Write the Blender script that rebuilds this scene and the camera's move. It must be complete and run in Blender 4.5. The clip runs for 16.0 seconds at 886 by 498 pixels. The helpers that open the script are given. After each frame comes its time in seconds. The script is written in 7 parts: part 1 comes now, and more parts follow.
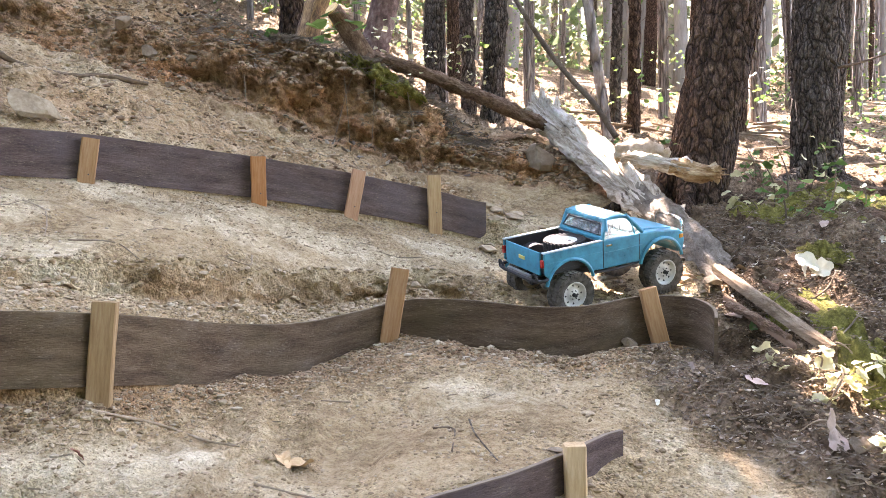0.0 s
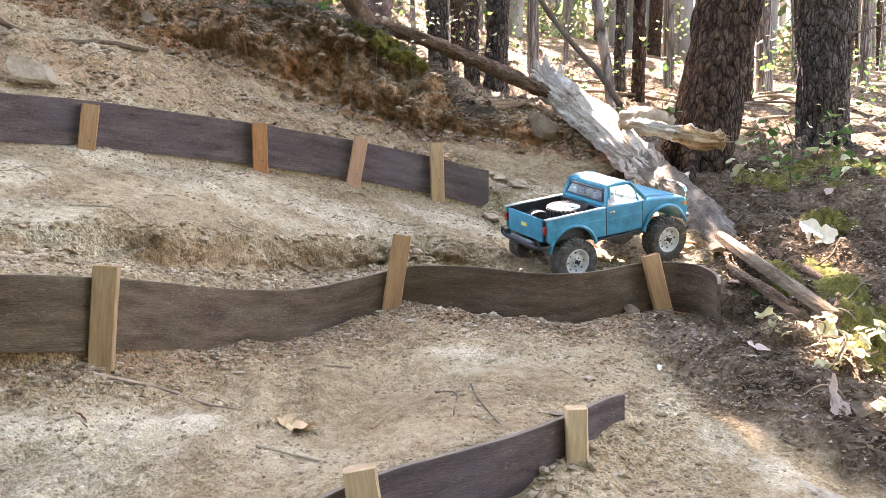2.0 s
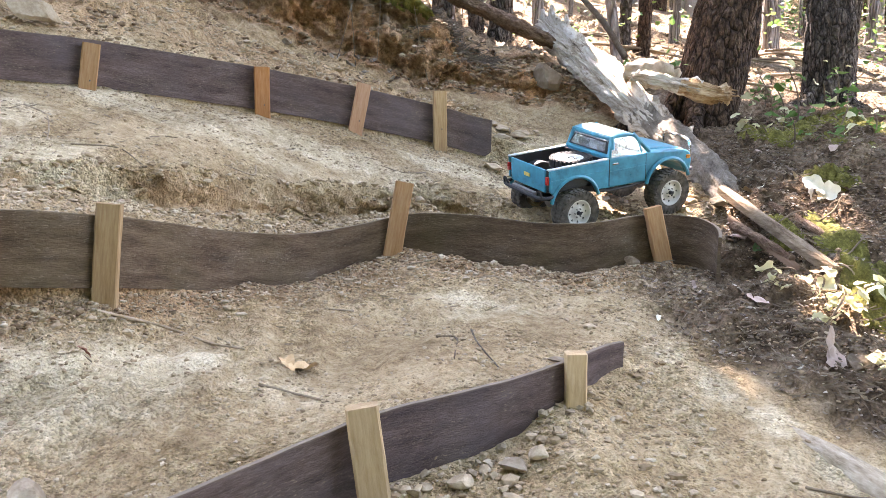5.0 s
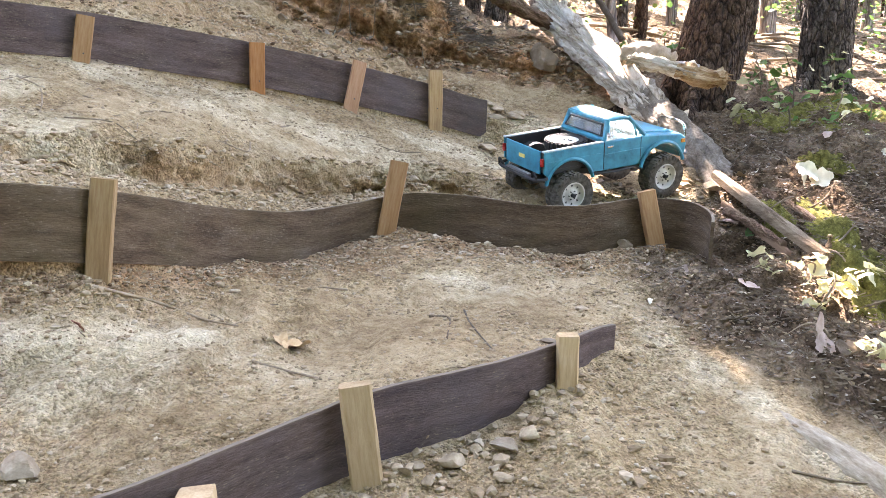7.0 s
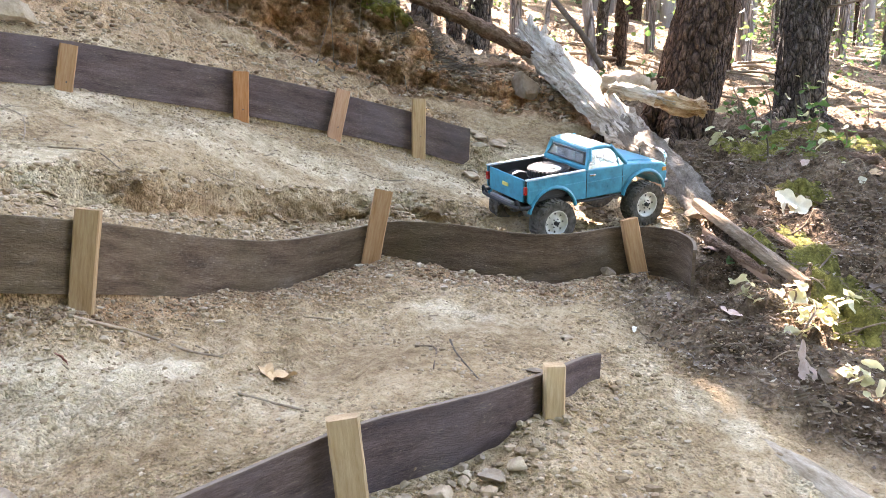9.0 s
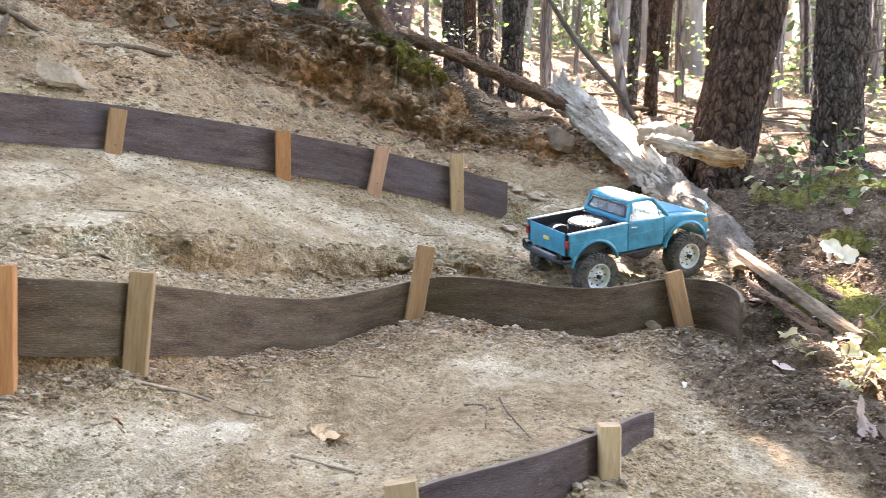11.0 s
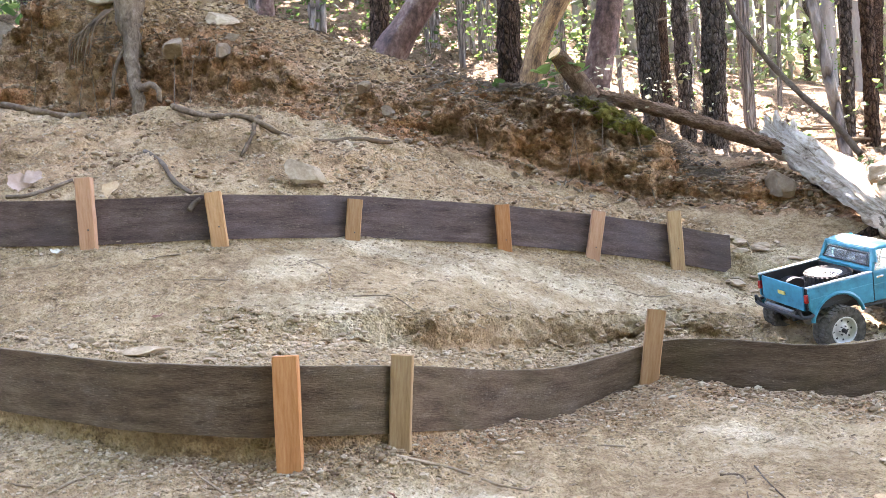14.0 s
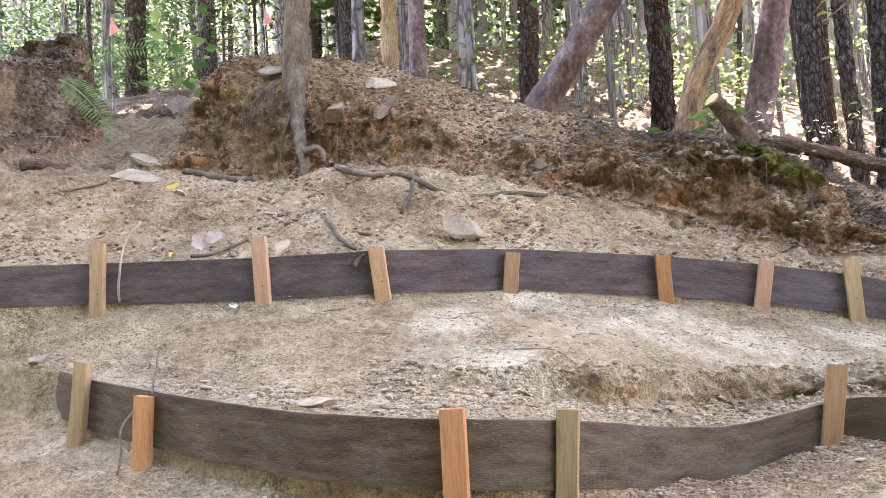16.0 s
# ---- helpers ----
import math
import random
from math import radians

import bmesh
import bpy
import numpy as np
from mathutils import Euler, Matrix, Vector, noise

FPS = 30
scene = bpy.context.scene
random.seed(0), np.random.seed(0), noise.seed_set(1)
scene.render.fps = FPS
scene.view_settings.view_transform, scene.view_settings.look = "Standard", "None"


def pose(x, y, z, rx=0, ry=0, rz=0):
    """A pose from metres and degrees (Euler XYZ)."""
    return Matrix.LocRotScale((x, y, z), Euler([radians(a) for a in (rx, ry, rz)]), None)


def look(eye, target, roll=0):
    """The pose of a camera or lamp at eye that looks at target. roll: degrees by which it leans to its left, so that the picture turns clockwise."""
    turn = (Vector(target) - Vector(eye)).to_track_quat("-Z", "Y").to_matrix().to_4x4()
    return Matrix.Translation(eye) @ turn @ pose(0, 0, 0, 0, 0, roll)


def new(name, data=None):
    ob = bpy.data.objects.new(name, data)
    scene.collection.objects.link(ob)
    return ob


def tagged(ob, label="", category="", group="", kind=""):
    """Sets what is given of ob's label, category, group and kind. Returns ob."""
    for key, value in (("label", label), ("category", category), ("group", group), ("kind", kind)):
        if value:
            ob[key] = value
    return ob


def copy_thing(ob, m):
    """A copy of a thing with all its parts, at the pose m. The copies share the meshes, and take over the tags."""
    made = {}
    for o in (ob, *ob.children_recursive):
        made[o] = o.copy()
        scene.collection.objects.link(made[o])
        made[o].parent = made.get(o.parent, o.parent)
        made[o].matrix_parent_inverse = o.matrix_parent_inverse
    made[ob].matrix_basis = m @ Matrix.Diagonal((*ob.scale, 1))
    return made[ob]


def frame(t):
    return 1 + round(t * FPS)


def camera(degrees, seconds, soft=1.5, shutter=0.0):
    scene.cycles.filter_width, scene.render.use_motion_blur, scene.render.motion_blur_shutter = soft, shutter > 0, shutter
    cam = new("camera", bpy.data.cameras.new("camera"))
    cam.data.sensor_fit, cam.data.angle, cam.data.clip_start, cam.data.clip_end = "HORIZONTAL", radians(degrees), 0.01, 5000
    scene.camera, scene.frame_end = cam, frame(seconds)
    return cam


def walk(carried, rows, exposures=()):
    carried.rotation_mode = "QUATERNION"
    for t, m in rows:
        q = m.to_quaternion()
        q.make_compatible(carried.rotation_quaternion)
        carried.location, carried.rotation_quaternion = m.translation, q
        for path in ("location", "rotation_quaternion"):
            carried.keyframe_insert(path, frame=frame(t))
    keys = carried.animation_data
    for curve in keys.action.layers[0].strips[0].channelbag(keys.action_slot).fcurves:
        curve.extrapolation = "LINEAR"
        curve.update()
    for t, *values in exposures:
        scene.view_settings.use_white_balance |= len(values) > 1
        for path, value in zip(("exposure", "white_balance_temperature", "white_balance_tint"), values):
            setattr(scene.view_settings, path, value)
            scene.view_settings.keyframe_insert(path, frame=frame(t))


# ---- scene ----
cam = camera(56.0, 16.0, 0.75, 0.5)
PATH = [
    (0, (0.031, 0.066, 1.007), (0.003, 2.065, 0.957), -0.1),
    (0.5, (0.029, 0.065, 1.004), (0.0, 2.064, 0.935), -0.4),
    (1, (0.029, 0.062, 1.004), (-0.004, 2.059, 0.906), -0.3),
    (1.5, (0.032, 0.063, 0.999), (-0.003, 2.06, 0.901), -0.3),
    (2, (0.033, 0.071, 0.996), (-0.003, 2.068, 0.879), -0.1),
    (2.5, (0.029, 0.073, 0.993), (-0.007, 2.067, 0.845), 0.6),
    (3, (0.029, 0.07, 0.99), (-0.009, 2.061, 0.805), 0.8),
    (3.5, (0.027, 0.066, 0.989), (-0.011, 2.056, 0.797), 1.0),
    (4, (0.028, 0.07, 0.987), (-0.009, 2.06, 0.791), 0.9),
    (6.5, (0.023, 0.068, 0.981), (0.012, 2.049, 0.708), 1.8),
    (7, (0.023, 0.067, 0.985), (0.013, 2.048, 0.71), 2.1),
    (7.5, (0.025, 0.064, 0.986), (0.018, 2.046, 0.718), 2.2),
    (8, (0.024, 0.068, 0.985), (0.055, 2.05, 0.721), 2.3),
    (10.5, (-0.005, 0.058, 1.007), (0.014, 2.055, 0.896), 1.6),
    (11, (-0.012, 0.063, 1.005), (-0.051, 2.06, 0.905), 1.2),
    (11.5, (-0.02, 0.06, 1.007), (-0.124, 2.055, 0.903), 0.7),
    (12, (-0.022, 0.057, 1.007), (-0.161, 2.05, 0.899), 0.6),
    (12.3, (-0.026, 0.06, 1.014), (-0.222, 2.047, 0.903), -0.5),
    (12.5, (-0.032, 0.061, 1.022), (-0.261, 2.045, 0.929), -1.0),
    (12.8, (-0.045, 0.053, 1.033), (-0.304, 2.037, 1.027), -1.1),
    (13, (-0.054, 0.043, 1.036), (-0.321, 2.025, 1.052), -1.6),
    (13.3, (-0.061, 0.026, 1.033), (-0.438, 1.99, 1.069), -1.6),
    (13.5, (-0.063, 0.017, 1.032), (-0.516, 1.965, 1.069), -1.8),
    (13.8, (-0.064, 0.009, 1.035), (-0.558, 1.947, 1.07), -2.2),
    (14, (-0.065, 0.007, 1.04), (-0.568, 1.943, 1.075), -2.9),
    (14.3, (-0.069, 0.005, 1.047), (-0.584, 1.936, 1.136), -3.3),
    (14.5, (-0.074, 0.004, 1.049), (-0.659, 1.911, 1.196), -3.2),
    (14.8, (-0.082, 0.001, 1.046), (-0.778, 1.867, 1.223), -2.9),
    (15, (-0.085, -0.002, 1.045), (-0.835, 1.843, 1.229), -2.7),
    (15.5, (-0.086, -0.008, 1.046), (-0.885, 1.816, 1.229), -2.9),
    (16, (-0.083, -0.009, 1.043), (-0.91, 1.803, 1.221), -3.1),
]
walk(cam, [(t, look(eye, target, roll)) for t, eye, target, roll in PATH], [(0.0, 4.38, 7550, 27), (7.0, 4.40, 7450, 24), (11.5, 4.46, 7300, 25), (13.0, 4.47, 7350, 26), (15.0, 4.67, 7150, 29), (16.0, 4.70, 7150, 32)])

# ---- light ----
SUN_TO = Vector((-0.05, 0.58, 0.90)).normalized()
world = bpy.data.worlds.new("forest_sky")
scene.world = world
world.use_nodes = True
wt = world.node_tree
sky = wt.nodes.new("ShaderNodeTexSky")
sky.sky_type = "NISHITA"
sky.sun_disc = False
sky.sun_elevation = math.asin(SUN_TO.z)
sky.sun_rotation = math.atan2(SUN_TO.x, SUN_TO.y)
wt.links.new(sky.outputs[0], wt.nodes["Background"].inputs[0])
wt.nodes["Background"].inputs[1].default_value = 0.10
sun_data = bpy.data.lights.new("sun", "SUN")
sun_data.energy, sun_data.angle, sun_data.color = 4.3, radians(0.53), (1.0, 0.985, 0.965)
sun = new("sun", sun_data)
sun.matrix_world = look(tuple(SUN_TO * 30), (0, 0, 0))

# ---- materials ----
def material(name, rough=0.9, metal=0.0, spec=0.3):
    m = bpy.data.materials.new(name)
    m.use_nodes = True
    bsdf = m.node_tree.nodes["Principled BSDF"]
    bsdf.inputs["Roughness"].default_value = rough
    bsdf.inputs["Metallic"].default_value = metal
    bsdf.inputs["Specular IOR Level"].default_value = spec
    return m, m.node_tree, bsdf


def coords(nt, scale=(1, 1, 1), kind="Object"):
    tc, mp = nt.nodes.new("ShaderNodeTexCoord"), nt.nodes.new("ShaderNodeMapping")
    mp.inputs["Scale"].default_value = scale
    nt.links.new(tc.outputs[kind], mp.inputs["Vector"])
    return mp.outputs[0]


def noise_tex(nt, vec, scale, detail=4.0, rough=0.55, distort=0.0):
    n = nt.nodes.new("ShaderNodeTexNoise")
    n.inputs["Scale"].default_value, n.inputs["Detail"].default_value = scale, detail
    n.inputs["Roughness"].default_value, n.inputs["Distortion"].default_value = rough, distort
    nt.links.new(vec, n.inputs["Vector"])
    return n.outputs["Fac"]


def ramp(nt, fac, stops):
    r = nt.nodes.new("ShaderNodeValToRGB")
    while len(r.color_ramp.elements) < len(stops):
        r.color_ramp.elements.new(0.5)
    for e, (p, c) in zip(r.color_ramp.elements, stops):
        e.position, e.color = p, (*c, 1)
    nt.links.new(fac, r.inputs[0])
    return r.outputs[0]


def mix(nt, fac, a, b, mode="MIX"):
    n = nt.nodes.new("ShaderNodeMix")
    n.data_type, n.blend_type = "RGBA", mode
    for sock, v in ((n.inputs[0], fac), (n.inputs[6], a), (n.inputs[7], b)):
        if isinstance(v, (int, float)):
            sock.default_value = v
        elif isinstance(v, tuple):
            sock.default_value = (*v, 1)
        else:
            nt.links.new(v, sock)
    return n.outputs[2]


def bump(nt, bsdf, height, strength=0.5, dist=0.01):
    b = nt.nodes.new("ShaderNodeBump")
    b.inputs["Strength"].default_value, b.inputs["Distance"].default_value = strength, dist
    nt.links.new(height, b.inputs["Height"])
    nt.links.new(b.outputs[0], bsdf.inputs["Normal"])


def total(nt, a, b, k=1.0):
    n = nt.nodes.new("ShaderNodeMath")
    n.operation = "MULTIPLY_ADD"
    nt.links.new(b, n.inputs[0])
    n.inputs[1].default_value = k
    nt.links.new(a, n.inputs[2])
    return n.outputs[0]


def grainy(name, stops, scale, stretch=(1, 1, 1), rough=0.9, spec=0.3, fine=6.0, bump_by=0.4, bump_dist=0.004, vary=0.25, distort=0.0, metal=0.0, kind="Object"):
    """A surface of two noises, coarse and fine, with its colours from stops, and each object a little lighter or darker."""
    m, nt, bsdf = material(name, rough, metal, spec)
    v = coords(nt, stretch, kind)
    big, small = noise_tex(nt, v, scale, 5, 0.6, distort), noise_tex(nt, v, scale * fine, 6, 0.7)
    colour = ramp(nt, total(nt, big, small, 0.0) if fine == 0 else mix(nt, 0.45, big, small), stops)
    if vary:
        info = nt.nodes.new("ShaderNodeObjectInfo")
        tone = ramp(nt, info.outputs["Random"], [(0, (1 - vary,) * 3), (1, (1 + vary * 0.4,) * 3)])
        colour = mix(nt, 1.0, colour, tone, "MULTIPLY")
    nt.links.new(colour, bsdf.inputs["Base Color"])
    bump(nt, bsdf, total(nt, big, small, 0.7), bump_by, bump_dist)
    return m


def leafy(name, stops, scale=9.0, through_light=0.5):
    """Leaves: coloured by island, some light passing through."""
    m, nt, bsdf = material(name, 0.5, 0, 0.4)
    geo = nt.nodes.new("ShaderNodeNewGeometry")
    colour = ramp(nt, geo.outputs["Random Per Island"], stops)
    nt.links.new(colour, bsdf.inputs["Base Color"])
    tr = nt.nodes.new("ShaderNodeBsdfTranslucent")
    nt.links.new(colour, tr.inputs[0])
    ms = nt.nodes.new("ShaderNodeMixShader")
    ms.inputs[0].default_value = through_light
    nt.links.new(bsdf.outputs[0], ms.inputs[1])
    nt.links.new(tr.outputs[0], ms.inputs[2])
    nt.links.new(ms.outputs[0], nt.nodes["Material Output"].inputs[0])
    return m


def dirt_material():
    """Dry tan trail dust, red-brown cut bank and dark forest litter, by the ground's own soil marks."""
    m, nt, bsdf = material("dirt", 0.95, 0, 0.12)
    v = coords(nt)
    broad, mid, fine, grit = (noise_tex(nt, v, s, d, r) for s, d, r in ((3.1, 4, 0.55), (13, 5, 0.62), (60, 5, 0.65), (260, 3, 0.6)))
    soft, where = noise_tex(nt, v, 34, 4, 0.6), noise_tex(nt, v, 7.0, 4, 0.6, 0.4)
    tone = mix(nt, 0.40, mix(nt, 0.5, broad, mid), fine)
    tan = ramp(nt, tone, [(0.36, (0.175, 0.115, 0.060)), (0.43, (0.306, 0.210, 0.117)), (0.50, (0.408, 0.295, 0.173)), (0.57, (0.494, 0.376, 0.234)), (0.66, (0.62, 0.505, 0.345))])
    cut = ramp(nt, tone, [(0.36, (0.175, 0.095, 0.053)), (0.44, (0.305, 0.178, 0.103)), (0.52, (0.42, 0.268, 0.166)), (0.58, (0.49, 0.338, 0.222)), (0.66, (0.57, 0.440, 0.310))])
    red = ramp(nt, noise_tex(nt, v, 4.2, 5, 0.6, 0.5), [(0.36, (0.78, 0.73, 0.68)), (0.47, (0.98, 0.96, 0.94)), (0.62, (1.10, 0.90, 0.74))])
    cut = mix(nt, 1.0, cut, red, "MULTIPLY")
    duff = ramp(nt, tone, [(0.37, (0.020, 0.012, 0.007)), (0.46, (0.090, 0.059, 0.037)), (0.55, (0.20, 0.140, 0.093)), (0.65, (0.38, 0.295, 0.215))])
    marks = []
    for name in ("cut_bank", "litter", "sun_and_dust"):
        a = nt.nodes.new("ShaderNodeAttribute")
        a.attribute_name = name
        marks.append(a.outputs["Fac"])
    # lighter soil for dusty patches and for sun dapples painted into the colour
    sun_and_dust = ramp(nt, tone, [(0.38, (0.34, 0.258, 0.152)), (0.50, (0.565, 0.455, 0.300)), (0.62, (0.75, 0.645, 0.475))])
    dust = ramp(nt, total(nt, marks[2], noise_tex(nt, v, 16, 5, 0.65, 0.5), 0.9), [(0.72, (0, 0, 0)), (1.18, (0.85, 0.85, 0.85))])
    colour = mix(nt, marks[1], mix(nt, dust, mix(nt, marks[0], tan, cut), sun_and_dust), duff)
    vor, vor2 = nt.nodes.new("ShaderNodeTexVoronoi"), nt.nodes.new("ShaderNodeTexVoronoi")
    for node, s in ((vor, 80), (vor2, 250)):
        node.inputs["Scale"].default_value = s
        nt.links.new(v, node.inputs["Vector"])
    # crumbly soil lies in patches, with smooth packed dust between
    loose = ramp(nt, where, [(0.45, (0.05, 0.05, 0.05)), (0.57, (1, 1, 1))])
    crumbs = ramp(nt, vor2.outputs["Color"], [(0.12, (0.62, 0.60, 0.57)), (0.40, (1, 1, 1)), (0.85, (1.16, 1.15, 1.13))])
    colour = mix(nt, 1.0, colour, mix(nt, loose, (1, 1, 1), crumbs), "MULTIPLY")
    chunks = ramp(nt, vor.outputs["Color"], [(0.15, (0.66, 0.63, 0.60)), (0.5, (1, 1, 1)), (0.85, (1.20, 1.18, 1.16))])
    colour = mix(nt, 1.0, colour, mix(nt, marks[0], (1, 1, 1), chunks), "MULTIPLY")
    speck = ramp(nt, grit, [(0.30, (0.62, 0.60, 0.58)), (0.45, (1, 1, 1)), (0.70, (1.18, 1.17, 1.15))])
    colour = mix(nt, 1.0, colour, speck, "MULTIPLY")
    stain = ramp(nt, noise_tex(nt, v, 4.4, 6, 0.65, 0.8), [(0.34, (0.74, 0.71, 0.68)), (0.46, (0.95, 0.94, 0.93)), (0.66, (1.12, 1.12, 1.12))])
    colour = mix(nt, 1.0, colour, stain, "MULTIPLY")
    nt.links.new(colour, bsdf.inputs["Base Color"])
    pits = mix(nt, loose, (0.25, 0.25, 0.25), total(nt, vor.outputs["Distance"], vor2.outputs["Distance"], 0.5))
    h = total(nt, total(nt, total(nt, fine, soft, 0.45), grit, 0.30), pits, -0.55)
    bump(nt, bsdf, h, 1.0, 0.018)
    return m


def board_material(name, stops, mould):
    m, nt, bsdf = material(name, 0.85, 0, 0.10)
    tc = nt.nodes.new("ShaderNodeUVMap")
    def scaled(sx, sy):
        mp = nt.nodes.new("ShaderNodeMapping")
        mp.inputs["Scale"].default_value = (sx, sy, 1)
        nt.links.new(tc.outputs[0], mp.inputs["Vector"])
        return mp.outputs[0]
    streak, grain, blotch, dust, scuff = noise_tex(nt, scaled(9, 48), 1.0, 6, 0.65), noise_tex(nt, scaled(90, 600), 1.0, 4, 0.65), noise_tex(nt, scaled(5, 8), 1.0, 5, 0.65), noise_tex(nt, scaled(11, 26), 1.0, 6, 0.7), noise_tex(nt, scaled(120, 420), 1.0, 3, 0.6)
    colour = ramp(nt, mix(nt, 0.35, streak, grain), stops)
    colour = mix(nt, ramp(nt, blotch, [(0.46, (0, 0, 0)), (0.70, (0.60, 0.60, 0.60))]), colour, mould)
    colour = mix(nt, ramp(nt, dust, [(0.52, (0, 0, 0)), (0.74, (0.38, 0.38, 0.38))]), colour, (0.22, 0.18, 0.145))
    marks = mix(nt, 1.0, ramp(nt, scuff, [(0.58, (0, 0, 0)), (0.66, (1, 1, 1))]), ramp(nt, dust, [(0.42, (0, 0, 0)), (0.60, (0.75, 0.75, 0.75))]), "MULTIPLY")
    colour = mix(nt, marks, colour, (0.24, 0.185, 0.13))
    # worn, dusty rim
    sep = nt.nodes.new("ShaderNodeSeparateXYZ")
    nt.links.new(tc.outputs[0], sep.inputs[0])
    rim = ramp(nt, sep.outputs[1], [(0.0986, (0, 0, 0)), (0.1, (0.55, 0.55, 0.55))])
    colour = mix(nt, rim, colour, (0.33, 0.265, 0.195))
    nt.links.new(colour, bsdf.inputs["Base Color"])
    bump(nt, bsdf, total(nt, total(nt, streak, grain, 0.8), scuff, 0.8), 0.7, 0.0025)
    return m


def bark_material(name, stops, sx=46.0, sz=19.0, depth=0.010):
    m, nt, bsdf = material(name, 0.92, 0, 0.15)
    v = coords(nt, (sx, sx, sz))
    warp = nt.nodes.new("ShaderNodeVectorMath")
    wn = nt.nodes.new("ShaderNodeTexNoise")
    wn.inputs["Scale"].default_value = 1.3
    nt.links.new(v, wn.inputs["Vector"])
    warp.operation = "MULTIPLY_ADD"
    nt.links.new(wn.outputs["Color"], warp.inputs[0])
    warp.inputs[1].default_value = (0.9, 0.9, 0.9)
    nt.links.new(v, warp.inputs[2])
    a, b = noise_tex(nt, v, 1.0, 6, 0.65, 0.6), noise_tex(nt, v, 5.0, 5, 0.7)
    vor = nt.nodes.new("ShaderNodeTexVoronoi")
    vor.feature = "DISTANCE_TO_EDGE"
    vor.inputs["Scale"].default_value = 1.0
    nt.links.new(warp.outputs[0], vor.inputs["Vector"])
    tone = mix(nt, 0.45, a, b)
    colour = ramp(nt, tone, stops)
    crack = ramp(nt, vor.outputs["Distance"], [(0.0, (0.34, 0.32, 0.31)), (0.07, (0.74, 0.72, 0.70)), (0.18, (1.10, 1.09, 1.07))])
    nt.links.new(mix(nt, 1.0, colour, crack, "MULTIPLY"), bsdf.inputs["Base Color"])
    bump(nt, bsdf, total(nt, total(nt, a, b, 0.7), ramp(nt, vor.outputs["Distance"], [(0, (0, 0, 0)), (0.22, (1, 1, 1))]), 1.3), 1.0, depth * 2.5)
    return m


def plain(name, colour, rough=0.5, metal=0.0, spec=0.5, wear=0.15, scale=60.0):
    m, nt, bsdf = material(name, rough, metal, spec)
    v = coords(nt)
    n = noise_tex(nt, v, scale, 5, 0.7)
    lo, hi = tuple(c * (1 - wear) for c in colour), tuple(min(1, c * (1 + wear)) for c in colour)
    nt.links.new(ramp(nt, n, [(0.35, lo), (0.65, hi)]), bsdf.inputs["Base Color"])
    rr = ramp(nt, n, [(0.3, (max(0.05, rough - 0.1),) * 3), (0.7, (min(1, rough + 0.15),) * 3)])
    nt.links.new(rr, bsdf.inputs["Roughness"])
    return m


DIRT = dirt_material()
BOARD = board_material("board_brown", [(0.34, (0.040, 0.025, 0.016)), (0.5, (0.104, 0.067, 0.043)), (0.66, (0.195, 0.138, 0.092))], (0.105, 0.080, 0.042))
BOARD_PURPLE = board_material("board_purplish", [(0.34, (0.046, 0.030, 0.027)), (0.5, (0.104, 0.071, 0.063)), (0.66, (0.180, 0.132, 0.118))], (0.105, 0.086, 0.092))
STAKE = grainy("stake_cedar", [(0.3, (0.24, 0.112, 0.048)), (0.46, (0.42, 0.222, 0.105)), (0.58, (0.51, 0.30, 0.158)), (0.72, (0.58, 0.385, 0.225))], 7, (6, 6, 0.6), 0.85, 0.15, 7, 0.35, 0.0015, 0.3)
STAKE_GREY = grainy("stake_weathered", [(0.3, (0.17, 0.098, 0.048)), (0.46, (0.33, 0.20, 0.103)), (0.58, (0.42, 0.275, 0.15)), (0.72, (0.48, 0.345, 0.21))], 7, (6, 6, 0.6), 0.9, 0.15, 7, 0.35, 0.0015, 0.25)
STAKE_ORANGE = grainy("stake_fresh_cedar", [(0.3, (0.27, 0.095, 0.034)), (0.46, (0.47, 0.195, 0.075)), (0.58, (0.56, 0.265, 0.115)), (0.72, (0.62, 0.35, 0.18))], 7, (6, 6, 0.6), 0.85, 0.15, 7, 0.45, 0.002, 0.3)
STAKE_PINK = grainy("stake_pinkish", [(0.3, (0.30, 0.135, 0.075)), (0.46, (0.50, 0.265, 0.155)), (0.58, (0.58, 0.335, 0.21)), (0.72, (0.66, 0.43, 0.29))], 7, (6, 6, 0.6), 0.85, 0.15, 7, 0.45, 0.002, 0.25)
STAKE_PALE = grainy("stake_pale", [(0.3, (0.28, 0.165, 0.085)), (0.46, (0.46, 0.31, 0.175)), (0.58, (0.55, 0.395, 0.24)), (0.72, (0.63, 0.49, 0.33))], 7, (6, 6, 0.6), 0.9, 0.15, 7, 0.45, 0.002, 0.25)
STONE = grainy("stone_tan", [(0.34, (0.22, 0.155, 0.095)), (0.5, (0.39, 0.295, 0.195)), (0.66, (0.56, 0.455, 0.33))], 14, (1, 1, 1), 0.9, 0.2, 6, 0.6, 0.004, 0.3)
STONE_GREY = grainy("stone_grey", [(0.34, (0.20, 0.145, 0.095)), (0.5, (0.32, 0.245, 0.172)), (0.66, (0.45, 0.37, 0.28))], 14, (1, 1, 1), 0.9, 0.2, 6, 0.6, 0.004, 0.3)
BARK_FIR = bark_material("bark_fir", [(0.34, (0.032, 0.025, 0.021)), (0.48, (0.120, 0.096, 0.080)), (0.57, (0.215, 0.180, 0.152)), (0.68, (0.40, 0.355, 0.31))])
